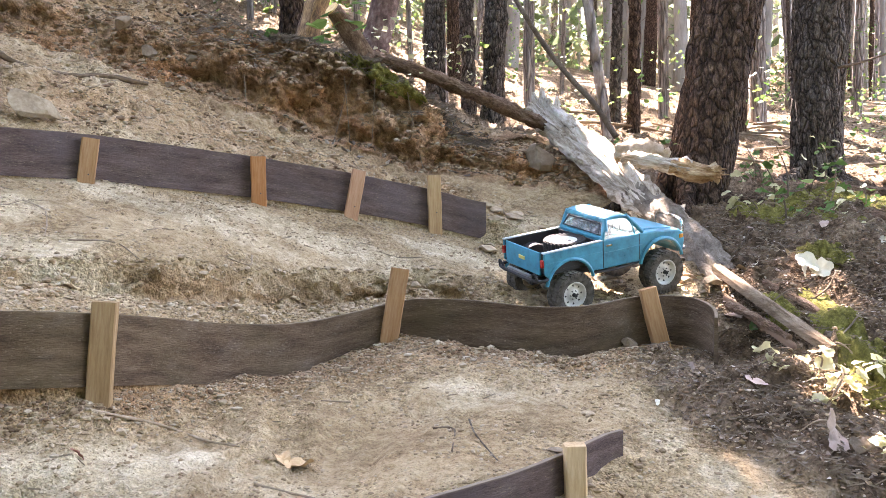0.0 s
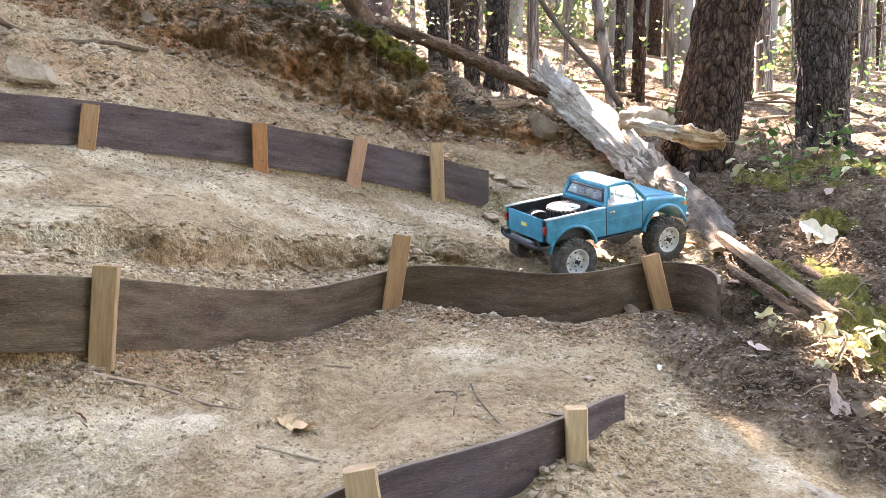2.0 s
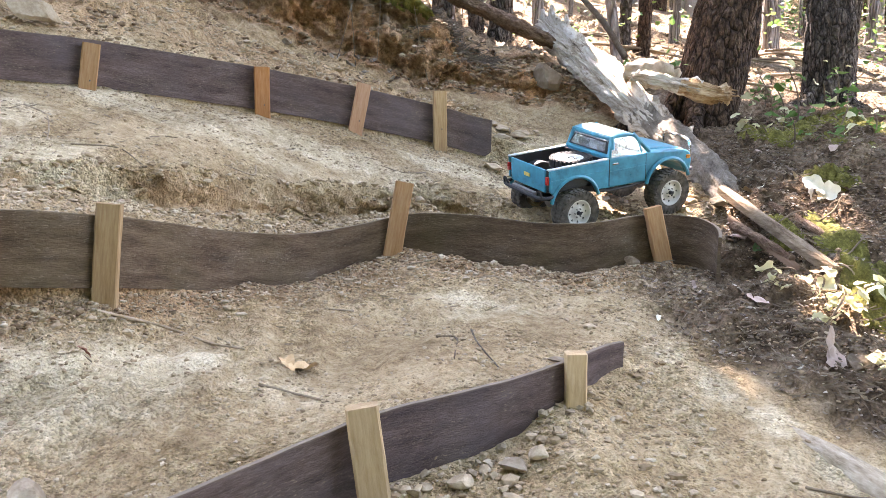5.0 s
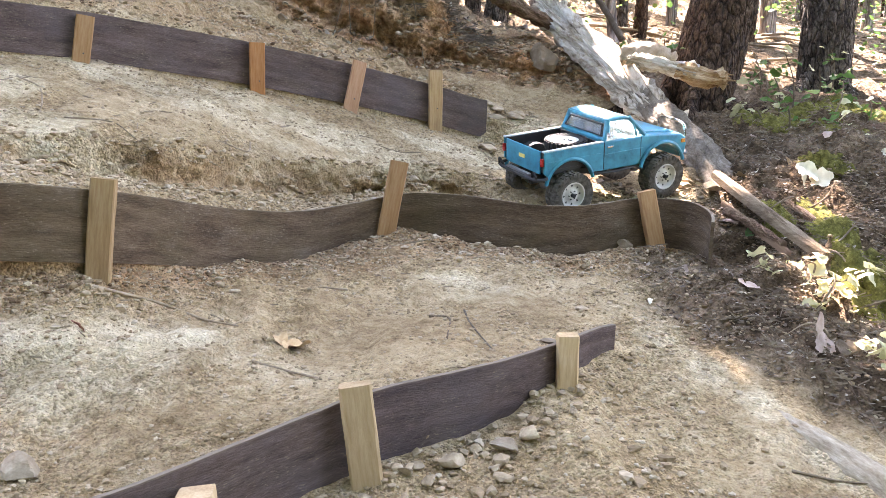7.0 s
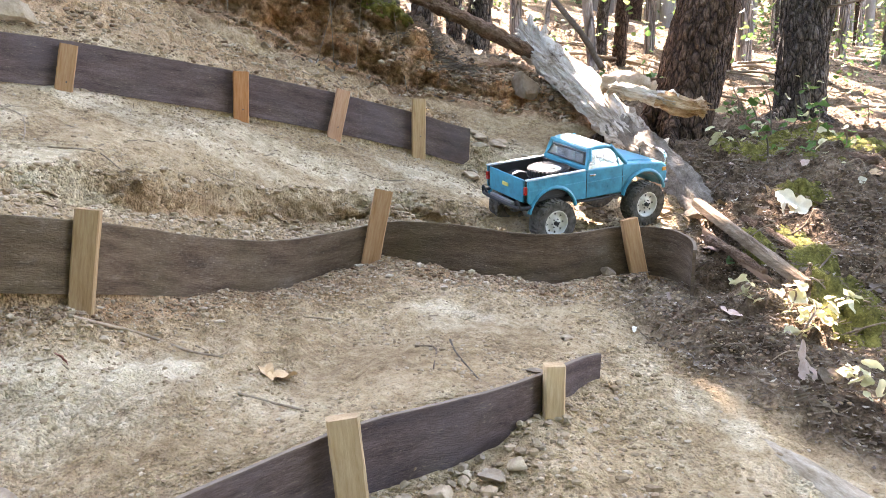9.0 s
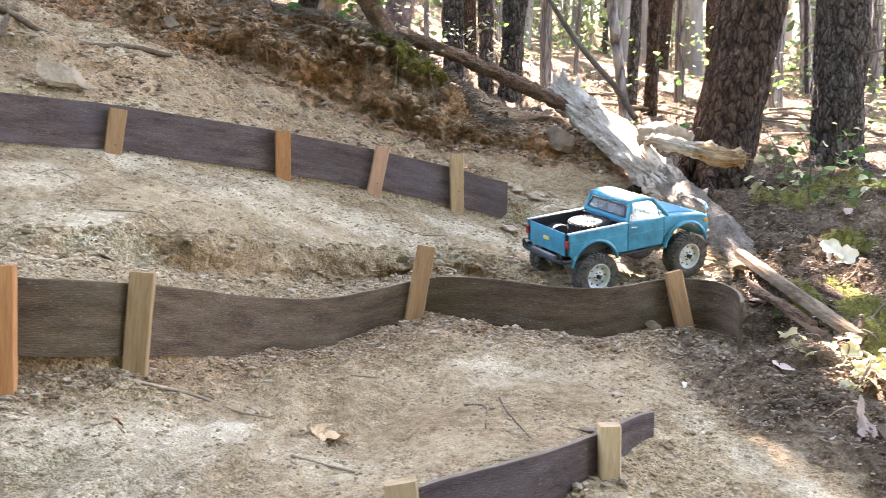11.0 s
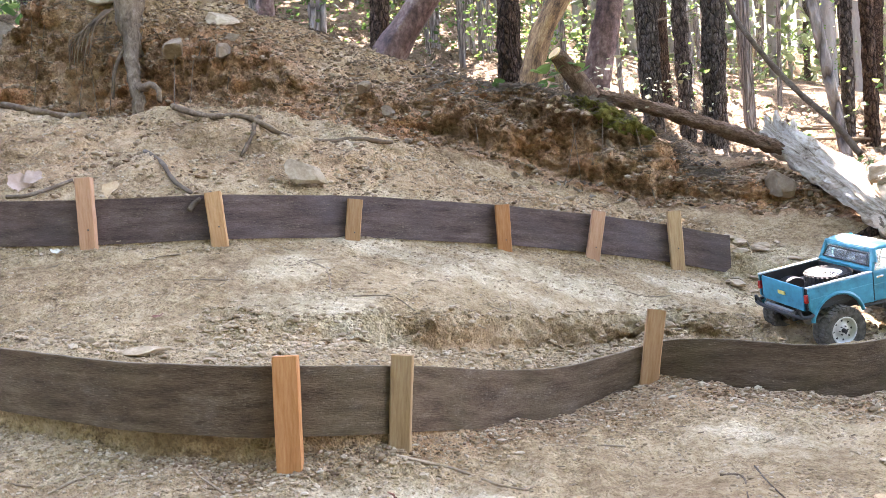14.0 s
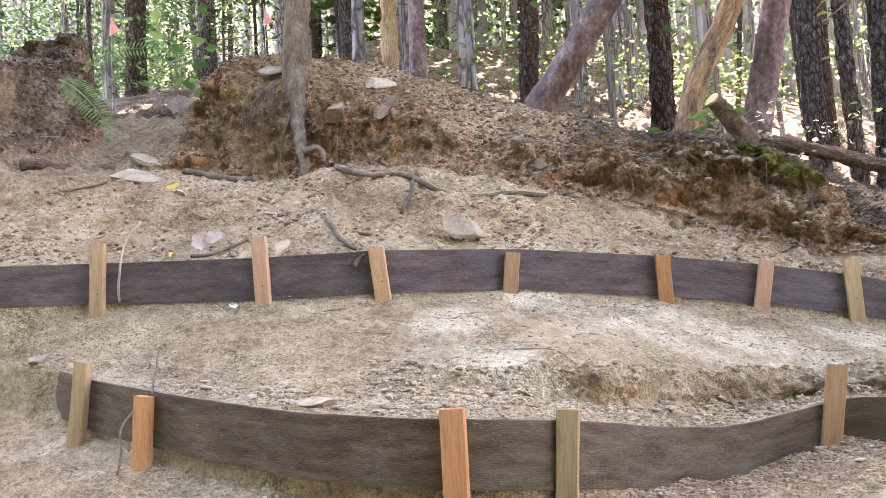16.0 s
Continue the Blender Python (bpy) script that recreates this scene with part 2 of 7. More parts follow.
STONE_BROWN = grainy("stone_brown", [(0.3, (0.12, 0.08, 0.05)), (0.5, (0.23, 0.165, 0.11)), (0.7, (0.36, 0.28, 0.20))], 14, (1, 1, 1), 0.95, 0.15, 6, 0.7, 0.005, 0.3)
BARK_RED = bark_material("bark_fir_red", [(0.34, (0.022, 0.013, 0.009)), (0.48, (0.095, 0.058, 0.040)), (0.57, (0.18, 0.115, 0.080)), (0.68, (0.34, 0.25, 0.185))])
BARK_MOUND = grainy("bark_mound_tree", [(0.32, (0.060, 0.042, 0.028)), (0.5, (0.20, 0.145, 0.100)), (0.68, (0.36, 0.28, 0.21))], 26, (1, 1, 0.45), 0.95, 0.1, 5, 1.0, 0.012, 0.0, 1.0)
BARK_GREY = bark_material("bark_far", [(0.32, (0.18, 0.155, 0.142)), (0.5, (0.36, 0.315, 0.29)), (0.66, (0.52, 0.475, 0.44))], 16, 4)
# light grey bark for the far wood, distance haze put into the colour
BARK_HAZE = grainy("bark_haze_grey", [(0.3, (0.17, 0.152, 0.138)), (0.5, (0.28, 0.258, 0.235)), (0.7, (0.40, 0.375, 0.345))], 3, (2, 2, 0.5), 0.95, 0.1, 6, 0.4, 0.02, 0)
MADRONE = grainy("bark_madrone", [(0.36, (0.035, 0.018, 0.014)), (0.45, (0.105, 0.054, 0.043)), (0.53, (0.195, 0.110, 0.090)), (0.64, (0.37, 0.27, 0.23))], 10, (1.2, 1.2, 0.85), 0.65, 0.3, 5, 0.8, 0.006, 0.15)
PEELED = grainy("wood_peeled", [(0.38, (0.055, 0.032, 0.02)), (0.46, (0.17, 0.095, 0.05)), (0.54, (0.33, 0.19, 0.09)), (0.64, (0.50, 0.34, 0.19))], 9, (3, 0.9, 1), 0.7, 0.25, 6, 0.6, 0.005, 0.1, kind="UV")
LOG_GREY = grainy("log_bleached", [(0.37, (0.07, 0.045, 0.03)), (0.42, (0.30, 0.23, 0.165)), (0.50, (0.54, 0.455, 0.36)), (0.64, (0.76, 0.70, 0.61))], 9, (9, 0.9, 1), 0.85, 0.2, 5, 1.0, 0.010, 0.1, kind="UV")
LOG_DUSTY = grainy("log_dusty", [(0.34, (0.13, 0.095, 0.06)), (0.44, (0.30, 0.235, 0.165)), (0.54, (0.44, 0.36, 0.27)), (0.66, (0.58, 0.50, 0.40))], 14, (6, 0.9, 1), 0.9, 0.15, 5, 1.0, 0.006, 0.1, kind="UV")
LOG_DARK = grainy("log_grey_brown", [(0.34, (0.05, 0.038, 0.028)), (0.44, (0.145, 0.115, 0.088)), (0.54, (0.23, 0.19, 0.15)), (0.66, (0.36, 0.31, 0.255))], 18, (2.5, 1.2, 1), 0.92, 0.15, 5, 1.0, 0.008, 0.1, kind="UV")
TORN = grainy("wood_torn", [(0.34, (0.10, 0.045, 0.02)), (0.45, (0.34, 0.19, 0.09)), (0.55, (0.52, 0.35, 0.20)), (0.66, (0.68, 0.54, 0.38))], 16, (7, 0.8, 1), 0.8, 0.2, 5, 1.0, 0.006, 0.1, kind="UV")
LOG_BROWN = grainy("log_brown", [(0.3, (0.055, 0.032, 0.020)), (0.45, (0.15, 0.088, 0.056)), (0.57, (0.26, 0.165, 0.11)), (0.7, (0.40, 0.30, 0.22))], 38, (1.6, 0.6, 1), 0.85, 0.2, 4, 1.0, 0.012, 0.2, kind="UV")
ROOT = grainy("root_bark", [(0.34, (0.055, 0.036, 0.022)), (0.5, (0.145, 0.098, 0.062)), (0.66, (0.29, 0.215, 0.15))], 20, (1, 1, 1), 0.9, 0.2, 5, 0.6, 0.003, 0.3)
TWIG = grainy("twig_grey", [(0.3, (0.085, 0.058, 0.038)), (0.5, (0.19, 0.14, 0.10)), (0.7, (0.36, 0.29, 0.215))], 30, (1, 1, 1), 0.9, 0.2, 5, 0.4, 0.002, 0.45)
RAIL_WOOD = grainy("rail_wood", [(0.32, (0.055, 0.036, 0.023)), (0.45, (0.165, 0.115, 0.075)), (0.56, (0.265, 0.20, 0.138)), (0.68, (0.40, 0.325, 0.24))], 12, (3, 0.35, 3), 0.9, 0.15, 6, 0.8, 0.004, 0.1)
TWIG_PALE = grainy("twig_pale", [(0.3, (0.16, 0.11, 0.07)), (0.5, (0.29, 0.215, 0.145)), (0.7, (0.44, 0.35, 0.25))], 30, (1, 1, 1), 0.9, 0.2, 5, 0.4, 0.002, 0.45)
FERN_GREEN = leafy("leaf_fern", [(0.0, (0.085, 0.20, 0.03)), (1.0, (0.16, 0.30, 0.055))], 9, 0.4)
NAIL = grainy("nail_steel", [(0.3, (0.05, 0.045, 0.042)), (0.7, (0.12, 0.11, 0.10))], 60, (1, 1, 1), 0.5, 0.4, 5, 0.2, 0.001, 0, 0.0, 0.8)
CUTWOOD = grainy("cut_wood", [(0.3, (0.48, 0.28, 0.12)), (0.5, (0.62, 0.42, 0.21)), (0.7, (0.72, 0.55, 0.33))], 30, (1, 1, 1), 0.8, 0.2, 5, 0.2, 0.001, 0.1)
MOSS = grainy("moss", [(0.34, (0.035, 0.030, 0.010)), (0.5, (0.125, 0.112, 0.028)), (0.66, (0.28, 0.25, 0.07))], 40, (1, 1, 1), 0.95, 0.1, 5, 1.0, 0.006, 0.1)
GREEN = leafy("leaf_green", [(0.0, (0.05, 0.11, 0.03)), (0.6, (0.12, 0.22, 0.055)), (1.0, (0.27, 0.36, 0.10))], 9, 0.45)
# far leaves are paler and greyer than GREEN: haze is in the colour
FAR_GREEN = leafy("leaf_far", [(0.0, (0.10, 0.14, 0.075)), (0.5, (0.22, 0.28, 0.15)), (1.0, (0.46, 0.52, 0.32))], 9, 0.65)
BOUGH = leafy("leaf_bough", [(0.0, (0.030, 0.060, 0.022)), (0.7, (0.070, 0.125, 0.045)), (1.0, (0.15, 0.21, 0.08))], 9, 0.4)
NEEDLES = leafy("leaf_canopy", [(0.0, (0.03, 0.06, 0.02)), (1.0, (0.09, 0.14, 0.04))], 9, 0.35)
DRYLEAF = leafy("leaf_dry", [(0.0, (0.065, 0.042, 0.027)), (0.5, (0.145, 0.10, 0.066)), (0.88, (0.27, 0.21, 0.15)), (1.0, (0.50, 0.43, 0.34))], 9, 0.15)
PALELEAF = leafy("leaf_pale", [(0.0, (0.50, 0.46, 0.24)), (1.0, (0.72, 0.70, 0.50))], 9, 0.35)

# ---- building helpers ----
def part(name, bm, mat, parent=None, label="", smooth=False):
    """Links a bmesh as one mesh object, under its thing or part where one is given."""
    me = bpy.data.meshes.new(name)
    bm.to_mesh(me)
    bm.free()
    if smooth:
        for p in me.polygons:
            p.use_smooth = True
    me.materials.append(mat)
    ob = new(name, me)
    if parent is not None:
        ob.parent = parent
    return tagged(ob, label)


def from_arrays(name, verts, faces, mat, smooth=False):
    me = bpy.data.meshes.new(name)
    me.from_pydata(verts.tolist() if hasattr(verts, "tolist") else verts, [], faces.tolist() if hasattr(faces, "tolist") else faces)
    if smooth:
        me.polygons.foreach_set("use_smooth", [True] * len(me.polygons))
    me.materials.append(mat)
    me.update()
    return new(name, me)


def empty(name, m=None):
    ob = new(name)
    ob.empty_display_size = 0.05
    if m is not None:
        ob.matrix_world = m
    return ob


# ---- the hillside, as lines that run across the slope: (x, y, z) knots ----
def line(*knots, soft=0.05, ragged=0.0, lift=0.0, push=0.0):
    k = np.array(knots, float)
    k[:, 1] += push
    fine = np.arange(-6, 6.001, 0.01)
    w = max(1, int(soft / 0.01))
    kernel = np.ones(2 * w + 1) / (2 * w + 1)
    out = [np.convolve(np.pad(np.interp(fine, k[:, 0], k[:, i]), w, mode="edge"), kernel, "valid") for i in (1, 2)]
    if ragged or lift:
        wave = np.array([noise.fractal(Vector((x * 5.0, ragged * 50 + lift * 900, 0)), 0.8, 2.0, 2) for x in fine])
        out[0], out[1] = out[0] + ragged * wave, out[1] + lift * wave
    return lambda x: (np.interp(x, fine, out[0]), np.interp(x, fine, out[1]))


BOARD_H = 0.10
# top edges of the three edging boards
A_TOP = line((-0.62, 0.60, 0.60), (-0.27, 0.78, 0.652), (-0.06, 0.93, 0.708), (0.10, 1.03, 0.722), (0.18, 1.10, 0.732), (0.255, 1.21, 0.732), soft=0.03)
B_TOP = line((-1.65, 1.31, 0.990), (-1.52, 1.25, 0.982), (-1.39, 1.20, 0.967), (-1.10, 1.12, 0.942), (-0.85, 1.08, 0.919), (-0.64, 1.065, 0.911), (-0.505, 1.13, 0.901), (-0.43, 1.22, 0.888),
             (-0.348, 1.45, 0.847), (-0.26, 1.58, 0.832), (-0.19, 1.68, 0.838), (-0.063, 1.75, 0.865), (0.05, 1.72, 0.866), (0.194, 1.68, 0.853), (0.292, 1.68, 0.856), (0.407, 1.75, 0.872), (0.48, 1.77, 0.869), soft=0.03)
C_TOP = line((-1.95, 1.32, 1.238), (-1.71, 1.47, 1.234), (-1.277, 1.58, 1.219), (-1.017, 1.68, 1.22), (-0.761, 1.88, 1.213), (-0.448, 2.10, 1.181), (-0.219, 2.21, 1.146), (-0.027, 2.32, 1.111), (0.116, 2.35, 1.074), soft=0.04)

LINES = [
    line((-5, -60, -24), (5, -60, -26)),
    line((-5, -5, -2.0), (5, -5, -2.3)),
    line((-5, -0.6, 0.0), (5, -0.6, -0.1)),
    line((-5, 0.2, 0.45), (-1, 0.2, 0.42), (0.3, 0.2, 0.46), (2, 0.2, 0.35)),
    line((-3, 0.62, 0.74), (-1.2, 0.61, 0.66), (-0.62, 0.60, 0.52), (-0.27, 0.772, 0.575), (-0.06, 0.922, 0.622), (0.10, 1.022, 0.651), (0.18, 1.092, 0.694), (0.255, 1.202, 0.698), (0.35, 1.24, 0.690), (0.6, 1.28, 0.690), (1.5, 1.4, 0.66), soft=0.03, push=0.005),
    line((-3, 0.65, 0.75), (-1.2, 0.64, 0.67), (-0.62, 0.61, 0.585), (-0.27, 0.79, 0.640), (-0.06, 0.94, 0.697), (0.10, 1.04, 0.712), (0.18, 1.11, 0.718), (0.255, 1.22, 0.700), (0.35, 1.26, 0.688), (0.6, 1.30, 0.695), (1.5, 1.42, 0.665), soft=0.03),
    line((-3, 1.0, 0.86), (-1.2, 0.90, 0.74), (-0.6, 0.90, 0.715), (-0.3, 1.08, 0.715), (-0.1, 1.30, 0.712), (0.1, 1.42, 0.738), (0.26, 1.42, 0.730), (0.45, 1.45, 0.722), (0.7, 1.48, 0.752), (1.5, 1.55, 0.76)),
    line((-3, 1.18, 0.93), (-1.55, 1.262, 0.868), (-1.39, 1.192, 0.852), (-1.10, 1.120, 0.812), (-0.85, 1.087, 0.781), (-0.64, 1.072, 0.774), (-0.505, 1.128, 0.782), (-0.43, 1.212, 0.780), (-0.348, 1.442, 0.749), (-0.26, 1.572, 0.742), (-0.19, 1.672, 0.755), (-0.063, 1.742, 0.795), (0.05, 1.712, 0.776), (0.194, 1.672, 0.753), (0.292, 1.672, 0.754), (0.407, 1.742, 0.766), (0.48, 1.770, 0.758), (0.53, 1.745, 0.740), (0.56, 1.72, 0.740), (0.64, 1.68, 0.765), (0.8, 1.66, 0.805), (1.5, 1.7, 0.80), soft=0.03, push=0.008),
    line((-3, 1.20, 0.94), (-1.62, 1.29, 0.90), (-1.39, 1.21, 0.950), (-1.10, 1.13, 0.930), (-0.85, 1.09, 0.908), (-0.64, 1.075, 0.900), (-0.505, 1.14, 0.890), (-0.43, 1.23, 0.877), (-0.348, 1.46, 0.832), (-0.26, 1.59, 0.818), (-0.19, 1.69, 0.822), (-0.063, 1.76, 0.843), (0.05, 1.73, 0.838), (0.194, 1.69, 0.826), (0.292, 1.69, 0.826), (0.407, 1.76, 0.838), (0.48, 1.80, 0.838), (0.53, 1.79, 0.815), (0.56, 1.765, 0.790), (0.64, 1.72, 0.795), (0.8, 1.72, 0.835), (1.5, 1.72, 0.81), soft=0.03),
    line((-3, 1.26, 1.00), (-1.4, 1.30, 0.99), (-0.9, 1.22, 0.945), (-0.6, 1.25, 0.925), (-0.45, 1.43, 0.888), (-0.3, 1.70, 0.846), (-0.15, 1.82, 0.846), (0.0, 1.86, 0.848), (0.2, 1.86, 0.833), (0.5, 1.92, 0.845), (0.8, 1.90, 0.90), (1.5, 1.9, 0.88), ragged=0.020),
    line((-3, 1.30, 1.05), (-1.4, 1.36, 1.02), (-0.9, 1.32, 0.985), (-0.6, 1.33, 0.962), (-0.45, 1.48, 0.946), (-0.3, 1.74, 0.922), (-0.15, 1.86, 0.920), (0.0, 1.93, 0.908), (0.2, 2.02, 0.872), (0.5, 2.05, 0.862), (0.8, 2.05, 0.94), (1.5, 2.05, 0.93), ragged=0.021, lift=0.008),
    line((-3, 1.34, 1.14), (-1.95, 1.312, 1.13), (-1.71, 1.462, 1.122), (-1.277, 1.572, 1.116), (-1.017, 1.672, 1.118), (-0.761, 1.872, 1.112), (-0.448, 2.092, 1.070), (-0.219, 2.202, 1.036), (-0.027, 2.312, 0.998), (0.116, 2.342, 0.972), (0.30, 2.25, 0.935), (0.6, 2.22, 0.935), (0.9, 2.25, 1.00), (1.5, 2.3, 0.98), soft=0.04, push=0.005),
    line((-3, 1.36, 1.20), (-1.95, 1.33, 1.222), (-1.71, 1.48, 1.222), (-1.277, 1.59, 1.208), (-1.017, 1.69, 1.208), (-0.761, 1.89, 1.200), (-0.448, 2.11, 1.168), (-0.219, 2.22, 1.132), (-0.027, 2.33, 1.088), (0.116, 2.36, 1.040), (0.30, 2.28, 0.955), (0.6, 2.25, 0.95), (0.9, 2.28, 1.005), (1.5, 2.33, 0.985), soft=0.04),
    line((-3, 1.60, 1.45), (-2.2, 1.72, 1.42), (-1.7, 1.88, 1.38), (-1.2, 2.02, 1.40), (-0.9, 2.10, 1.345), (-0.6, 2.22, 1.265), (-0.35, 2.30, 1.195), (-0.1, 2.37, 1.115), (0.12, 2.40, 1.035), (0.35, 2.36, 1.005), (0.6, 2.33, 0.99), (0.9, 2.36, 1.03), (1.5, 2.4, 1.0)),
    line((-3, 1.90, 1.64), (-2.5, 1.95, 1.62), (-2.2, 2.10, 1.573), (-1.86, 2.25, 1.525), (-1.58, 2.30, 1.545), (-1.436, 2.34, 1.582), (-1.17, 2.36, 1.545), (-0.91, 2.38, 1.445), (-0.65, 2.40, 1.341), (-0.42, 2.41, 1.245), (-0.2, 2.43, 1.165), (0.05, 2.46, 1.075), (0.3, 2.48, 1.04), (0.6, 2.43, 1.03), (0.9, 2.46, 1.06), (1.5, 2.5, 1.03)),
    line((-3, 2.3, 1.76), (-2.45, 2.50, 1.685), (-2.03, 2.58, 1.605), (-1.45, 2.52, 1.575), (-0.9, 2.56, 1.440), (-0.44, 2.58, 1.255), (-0.1, 2.60, 1.15), (0.3, 2.62, 1.10), (0.6, 2.55, 1.07), (0.9, 2.6, 1.09), (1.5, 2.62, 1.05)),
    line((-3.6, 2.7, 1.95), (-3.04, 2.7, 1.90), (-2.62, 2.72, 1.82), (-2.46, 2.66, 1.72), (-2.03, 2.65, 1.64), (-1.45, 2.60, 1.62), (-0.9, 2.64, 1.49), (-0.44, 2.66, 1.32), (-0.1, 2.68, 1.20), (0.3, 2.72, 1.16), (0.6, 2.64, 1.10), (0.9, 2.68, 1.11), (1.5, 2.7, 1.07), ragged=0.045, lift=0.012),
    line((-3.7, 3.3, 2.25), (-3.04, 3.3, 2.18), (-2.64, 3.20, 2.12), (-2.47, 2.80, 2.18), (-2.2, 2.78, 2.22), (-1.84, 2.82, 2.14), (-1.58, 2.85, 2.02), (-1.14, 2.86, 1.83), (-0.856, 2.80, 1.695), (-0.45, 2.76, 1.600), (-0.278, 2.77, 1.515), (-0.04, 2.80, 1.40), (0.12, 2.84, 1.295), (0.3, 2.88, 1.30), (0.5, 2.82, 1.20), (0.75, 2.75, 1.10), (1.1, 2.8, 1.10), (1.5, 2.9, 1.11), ragged=0.046, lift=0.020),
    line((-5, 4.3, 2.75), (-3.5, 4.3, 2.60), (-2.5, 4.2, 2.40), (-1.84, 4.2, 2.26), (-1.1, 4.2, 1.98), (-0.45, 4.2, 1.72), (0.2, 4.2, 1.52), (1.0, 4.2, 1.43), (1.5, 4.0, 1.30), (3, 4.0, 1.25)),
    line((-5, 9, 4.5), (-1, 9, 3.2), (1, 9, 2.5), (4, 9, 2.2)),
    line((-5, 26, 9.5), (0, 26, 7.0), (5, 26, 5.5)),
    line((-5, 160, 40), (5, 160, 32)),
]
foot_line, rim_line = LINES[16], LINES[17]


def rim(x):
    """The bank's crest lies further back along the middle, where its face leans."""
    y, z = rim_line(x)
    k = np.interp(x, [-1.9, -1.6, -0.8, -0.5], [0, 0.16, 0.12, 0])
    return y + k, z + k * 0.40


def brow(x):
    (ya, za), (yb, zb) = foot_line(x), rim(x)
    w = 0.5 + 0.10 * np.sin(np.asarray(x) * 7.0) + 0.06 * np.sin(np.asarray(x) * 17.0)
    return ya + 0.28 * (yb - ya), za + w * (zb - za)


LINES[17:18] = [brow, rim]
BANDS = [6, 10, 14, 36, 40, 4, 52, 42, 4, 20, 14, 48, 4, 40, 32, 26, 22, 30, 30, 52, 24, 14, 8]
BUMPS = [(0.02, 1.50, 0.16, 0.10, 0.014), (0.62, 2.02, 0.10, 0.10, 0.02), (-0.36, 1.02, 0.10, 0.08, 0.010), (0.95, 2.05, 0.22, 0.35, 0.05), (-0.20, 2.80, 0.13, 0.10, 0.055)]


# pale patches of dry dust, and sun dapples painted as lighter soil
SUN_AND_DUST = [(-0.34, 1.08, 0.10, 0.08, 0.75), (-0.42, 0.98, 0.16, 0.12, 0.66), (-0.82, 1.60, 0.10, 0.14, 0.62), (-0.68, 1.40, 0.16, 0.12, 0.72), (-0.56, 1.36, 0.10, 0.07, 0.72), (-0.12, 1.92, 0.16, 0.10, 0.55), (-0.30, 1.96, 0.28, 0.09, 0.70), (-0.62, 1.84, 0.25, 0.09, 0.66), (0.05, 2.14, 0.20, 0.10, 0.66), (-0.45, 1.80, 0.22, 0.07, 0.55),
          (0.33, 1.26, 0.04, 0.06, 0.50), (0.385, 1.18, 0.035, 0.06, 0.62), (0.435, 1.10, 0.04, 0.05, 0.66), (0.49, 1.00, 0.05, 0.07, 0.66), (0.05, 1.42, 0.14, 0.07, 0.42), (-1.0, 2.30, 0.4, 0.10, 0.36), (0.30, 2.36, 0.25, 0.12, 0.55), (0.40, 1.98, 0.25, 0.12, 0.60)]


def smoothstep(a, b, v):
    t = np.clip((v - a) / (b - a), 0, 1)
    return t * t * (3 - 2 * t)


def stack(x):
    """The lines' y and z in one column of the slope, kept in order from front to back."""
    got = [f(x) for f in LINES]
    ys = np.array([g[0] for g in got], float)
    return np.maximum.accumulate(ys + np.arange(len(ys))[:, None] * 1e-4 if ys.ndim > 1 else ys, axis=0), np.array([g[1] for g in got], float)


def side_bank(x, y):
    """The bank beyond the path: a flat top and a steep, uneven face."""
    d = (np.abs((x + 3.38 + 0.5 * (y - 2.15)) / 0.70) ** 3.2 + np.abs((y - 2.56) / 0.50) ** 3.2) ** (1 / 3.2)
    d = d + 0.035 * np.sin(9.0 * x + 4.0 * y) + 0.025 * np.sin(21.0 * y - 6.0 * x)
    return 0.44 * (1 - smoothstep(0.70, 1.05, d))


def bumps(x, y):
    return side_bank(x, y) + sum(h * np.exp(-((x - a) / rx) ** 2 - ((y - b) / ry) ** 2) for a, b, rx, ry, h in BUMPS)


def ground_z(x, y):
    ys, zs = stack(np.array([x]))
    return float(np.interp(y, ys[:, 0], zs[:, 0]) + bumps(x, y))


def litter_mark(x, y):
    edge = np.interp(y, [0.7, 0.90, 1.05, 1.15, 1.25, 1.35, 1.5, 1.68, 1.8, 2.0, 2.3, 2.8], [0.80, 0.68, 0.57, 0.48, 0.41, 0.38, 0.35, 0.38, 0.56, 0.60, 0.64, 0.60])
    return smoothstep(-0.05, 0.06, x - edge)


